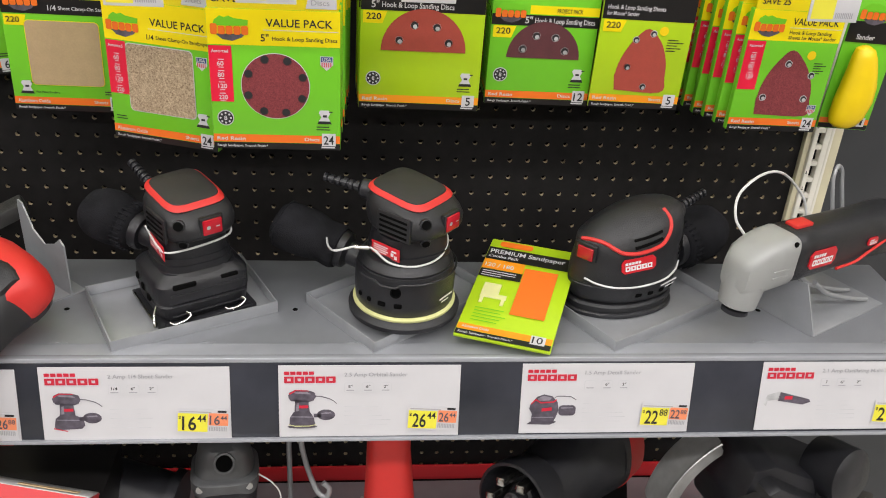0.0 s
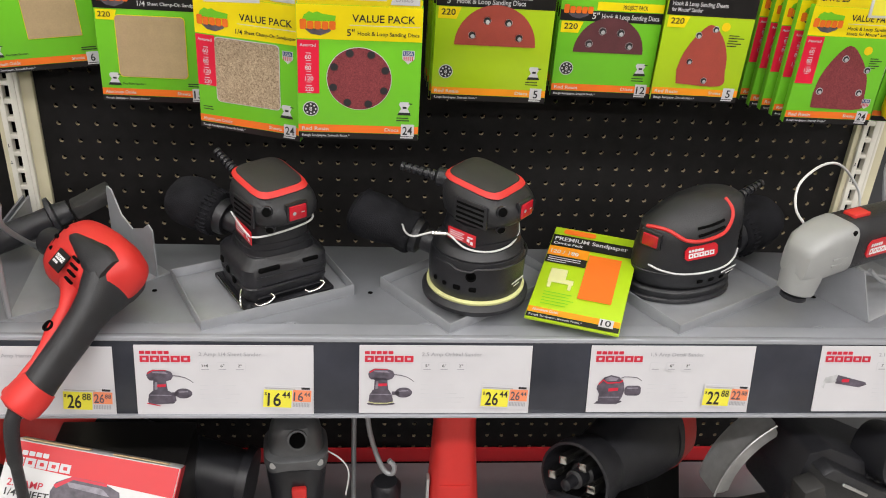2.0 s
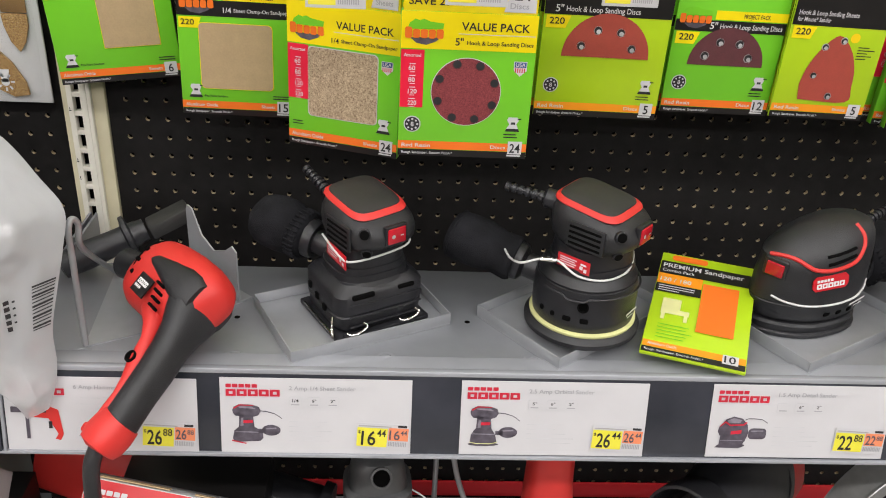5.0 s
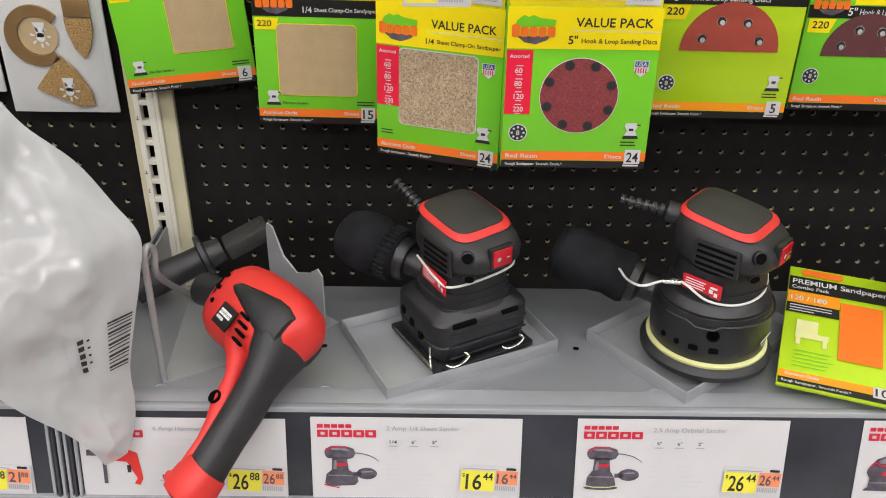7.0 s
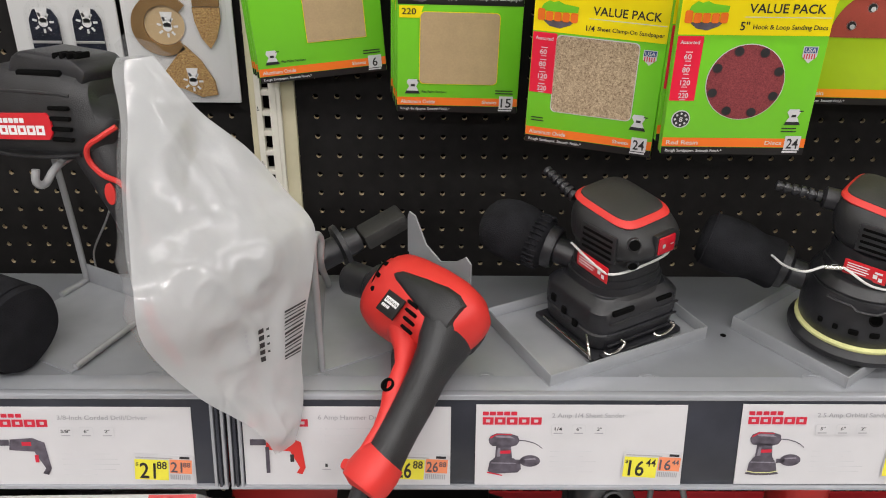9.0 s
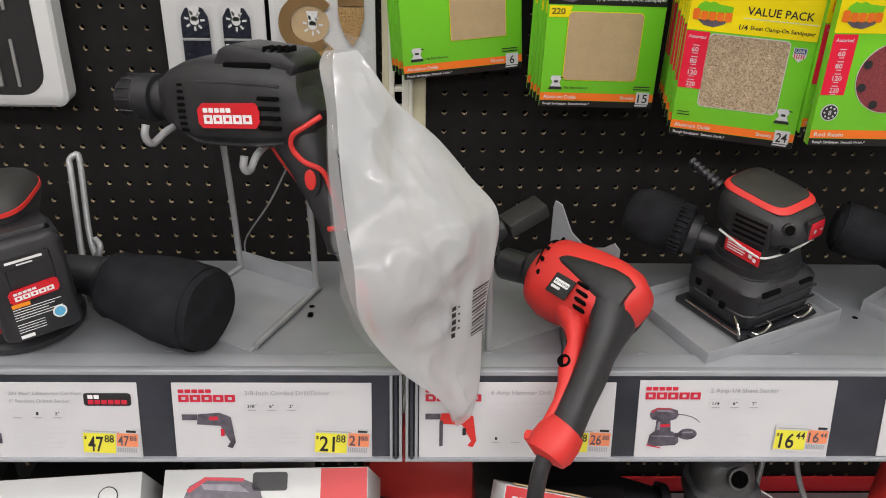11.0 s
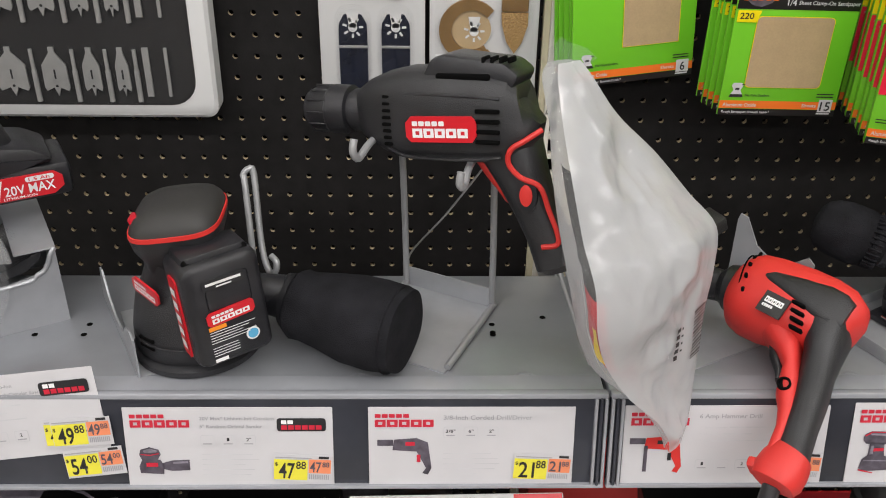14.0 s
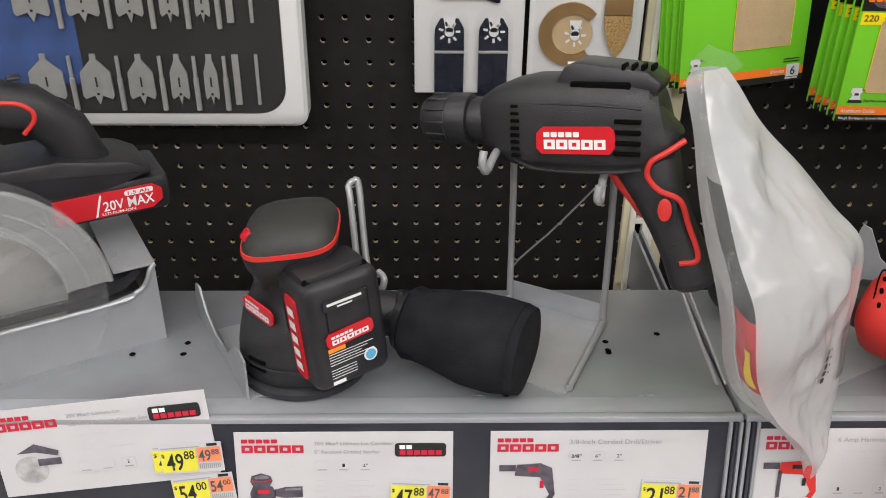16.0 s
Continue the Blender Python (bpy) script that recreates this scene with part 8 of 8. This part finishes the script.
# wire hook and black grip beside it
wk = thing("tool_stand", "grey bent wire tool stand on the lower shelf", "tool stand", pose(0.455, -0.24, LOW), group="tool stands")
bm = bmesh.new()
tube(bm, smooth_path([(-0.020, 0.03, 0.002), (-0.020, 0.03, 0.25), (-0.018, 0.028, 0.40), (-0.010, 0.02, 0.41), (-0.006, 0.01, 0.38), (0.000, -0.01, 0.29), (0.018, -0.03, 0.235), (0.032, -0.035, 0.225), (0.036, -0.035, 0.238), (0.028, -0.034, 0.248)], 5), 0.0036, 10)
part("wire_post", bm, M_WIRE, wk)
bm = bmesh.new()
tube(bm, smooth_path([(-0.015, 0.03, 0.28), (0.03, 0.02, 0.33), (0.075, 0.0, 0.385)]), 0.0012)
part("tie_wire", bm, M_SILVER, wk)
gb_ = thing("side_handle", "black rubber side handle standing on the lower shelf", "tool handle", pose(0.490, -0.285, LOW))
bm = bmesh.new()
turned(bm, [(0.024, 0), (0.022, 0.02), (0.019, 0.08), (0.019, 0.16), (0.021, 0.205), (0.016, 0.212)], axis((0, 0, 0), (-0.05, 0.05, 1)), 24)
part("grip", bm, M_BLACK, gb_)
# red drill standing upright
ud = thing("impact_drill", "red drill housing standing upright on the lower shelf", "drill", pose(0.567, -0.300, LOW, 0, 0, 0))
part("housing", lofted([ring(cx, 0, h, a, b, 32, 2.8) for h, cx, a, b in ((0.13, 0.004, 0.015, 0.02), (0.135, 0.004, 0.030, 0.034), (0.16, 0.003, 0.036, 0.038), (0.20, 0.002, 0.035, 0.037), (0.26, 0.0, 0.031, 0.034), (0.33, -0.002, 0.027, 0.032), (0.40, -0.003, 0.026, 0.030))]), M_RED, ud)
part("base", lofted([ring(0.004, 0, h, a, a, 24, 2.2) for h, a in ((0.0, 0.03), (0.06, 0.028), (0.132, 0.026))]), M_BLACK, ud)
part("side_slot", one_box((-0.034, -0.020, 0.24), (0.004, 0.012, 0.045), 0.001), M_STEEL, ud)
for k in range(3):
    part("housing_rib", one_box((0.0, -0.0345, 0.215 + 0.022 * k), (0.040, 0.002, 0.0014), 0.0005), M_RED, ud)
# grey tray behind
lt = tray(0.640, -0.40, 45, 0.15, 0.13)
lt.matrix_basis = pose(0.640, -0.42, LOW + 0.0005, 0, 0, 45)
# black rotary tool with a bright collet, lying toward the viewer
rtm = frame_of((-0.69, -0.68, 0.20), (0.1, -0.3, -0.9), (0.820, -0.262, 0.800))
ro = thing("rotary_hammer", "black and red rotary tool with a bright chuck", "power tool", rtm)
bm = bmesh.new()
along(bm, [(-0.10, 0.0, 0.03, 0.03), (-0.09, 0.0, 0.052, 0.050), (-0.05, 0.0, 0.056, 0.054), (-0.045, 0.0, 0.056, 0.054)])
part("motor_housing", bm, M_RED, ro)
bm = bmesh.new()
along(bm, [(-0.046, 0.0, 0.055, 0.054), (0.0, 0.0, 0.053, 0.052), (0.04, 0.0, 0.048, 0.047), (0.080, 0.0, 0.042, 0.041), (0.100, 0, 0.039, 0.038), (0.108, 0, 0.036, 0.036)])
part("gear_housing", bm, M_BLACK, ro)
for k in range(4):
    bm = bmesh.new()
    tube(bm, [(0.0 + 0.016 * k - 0.03, 0.0560 * math.cos(a) * (1 - 0.05 * k), 0.0540 * math.sin(a) * (1 - 0.05 * k)) for a in [2 * math.pi * i / 36 for i in range(37)]], 0.0014, 6)
    part("housing_rib", bm, M_BLACK, ro)
bm = bmesh.new()
turned(bm, [(0.036, 0.0), (0.044, 0.004), (0.0485, 0.030), (0.0490, 0.052), (0.0455, 0.053), (0.0440, 0.030), (0.034, 0.006)], axis((0.104, 0, 0), (1, 0, 0), (0, 1, 0)), 32)
part("guard_bell", bm, M_BLACK, ro, "black bell-shaped guard")
bm = bmesh.new()
turned(bm, [(0.016, 0), (0.016, 0.030), (0.012, 0.032), (0.012, 0.050), (0.008, 0.052), (0.007, 0.070), (0.003, 0.072)], axis((0.106, 0, 0), (1, 0, 0), (0, 1, 0)), 20)
part("chuck", bm, M_BLACK, ro, "dark steel chuck")
for k in range(6):
    a = math.pi / 3 * k + 0.4
    part("chuck_jaw", one_box((0.142, 0.028 * math.cos(a), 0.028 * math.sin(a)), (0.044, 0.011, 0.011), 0.0015), M_CHROME, ro, "bright steel jaw")
part("clamp", one_box((0.190, 0.012, 0.010), (0.016, 0.012, 0.050), 0.002), M_BLACK, ro)
part("rest_block", one_box((-0.03, 0.10, 0.0), (0.10, 0.14, 0.06), 0.006), M_DARK, ro)
# corded circular saw at the end
cs = thing("corded_saw", "silver and black corded circular saw on the lower shelf", "circular saw", pose(0.985, -0.330, 0.80, 0, 0, 12))
bm = bmesh.new()
prism(bm, disc(0.035, -0.01, 0.122, 36, 118, 178) + disc(0.035, -0.01, 0.104, 24, 118, 178)[::-1], -0.012, 0.030, 0.005)
part("blade_guard", bm, M_STEEL, cs, "silver cast blade guard")
for k, rr in ((0, 0.1235), (1, 0.119)):
    bm = bmesh.new()
    tube(bm, [(0.035 + rr * math.cos(radians(a)), -0.013 + 0.014 * k, -0.01 + rr * math.sin(radians(a))) for a in range(118, 180, 4)], 0.0016, 6)
    part("guard_rib", bm, M_STEEL, cs)
part("shoe", one_box((0.02, 0.0, -0.125), (0.26, 0.16, 0.006), 0.002), M_BLACK, cs)
bm = bmesh.new()
prism(bm, [(0.000, 0.085), (0.03, 0.088), (0.20, -0.005), (0.22, -0.045), (0.16, -0.085), (0.00, -0.03), (-0.01, 0.03)], -0.055, 0.05, 0.006)
part("motor_housing", bm, M_BLACK, cs)
bm = bmesh.new()
prism(bm, [(0.005, 0.070), (0.020, 0.078), (0.160, -0.010), (0.150, -0.026)], -0.080, -0.050, 0.003)
part("depth_arm", bm, M_RUBBER, cs)
bm = bmesh.new()
prism(bm, [(-0.022, 0.055), (0.005, 0.062), (0.018, 0.030), (0.010, 0.010), (-0.015, 0.018)], -0.088, -0.058, 0.004)
part("lever", bm, M_GREYTOP, cs)
bm = bmesh.new()
turned(bm, [(0.034, 0), (0.037, 0.01), (0.037, 0.05), (0.030, 0.055), (0.010, 0.056)], axis((0.12, -0.02, 0.050), (0.25, -0.9, 0.2)), 28)
part("motor_cap", bm, M_BLACK, cs)
# Near-black blocks painted as the motor vents' inner shade.
for k in range(4):
    part("vent_slot", one_box((0.178 + 0.010 * k, -0.0565, -0.040 - 0.004 * k), (0.004, 0.004, 0.022), 0.001), M_DARK, cs)
pr_ = part("rating_plate", one_box((0, 0, 0), (0.062, 0.001, 0.036), 0.0004), M_CARDBLACK, cs, "black rating label with white print")
pr_.matrix_basis = pose(0.165, -0.058, 0.005, -55, 22, -10)
bars(pr_, -0.026, 0.010, 0.034, 5, 0.005, 0.0014, M_WHITEINK, 2, 9).location.y = -0.0004
ob = ink(pr_, "approval_ring", [disc(0.018, 0.004, 0.005, 16), rect(0.014, -0.010, 0.022, -0.004)], M_WHITEINK, 2)
ob.location.y = -0.0004
for k in range(3):
    bm = bmesh.new()
    turned(bm, [(0.012, 0), (0.014, 0.004), (0.014, 0.016), (0.008, 0.018)], axis((-0.03 + 0.03 * k, -0.05, -0.07 - 0.012 * k), (0, -1, 0.3)), 14)
    part("knob", bm, M_BLACK, cs)
part("bevel_arm", one_box((0.0, -0.045, -0.03), (0.018, 0.012, 0.09), 0.004), M_BLACK, cs)
bm = bmesh.new()
prism(bm, [(-0.030, -0.020), (-0.016, -0.008), (-0.002, -0.060), (-0.012, -0.075), (-0.030, -0.070)], -0.066, -0.052, 0.003)
part("lock_lever", bm, M_BLACK, cs, "black bevel lock lever")
part("bright_edge", one_box((0.030, -0.082, 0.064), (0.052, 0.003, 0.004), 0.001, Matrix.Rotation(radians(32), 4, "Y")), M_STEEL, cs)
for k in range(5):
    part("housing_rib", one_box((0.100 + 0.018 * k, -0.0560, 0.030 - 0.011 * k), (0.003, 0.003, 0.040), 0.0008), M_RUBBER, cs)
bm = bmesh.new()
tube(bm, smooth_path([(0.185, -0.07, -0.055), (0.195, -0.085, -0.060), (0.196, -0.090, -0.10)]), 0.0035, 8)
part("hex_key", bm, M_CHROME, cs)
bk = thing("carton", "dark carton block under the corded saw", "carton", pose(0.90, -0.43, LOW), group="cartons")
part("box", one_box((0.12, 0.10, 0.0715), (0.26, 0.18, 0.143), 0.003), M_CARDBLACK, bk)
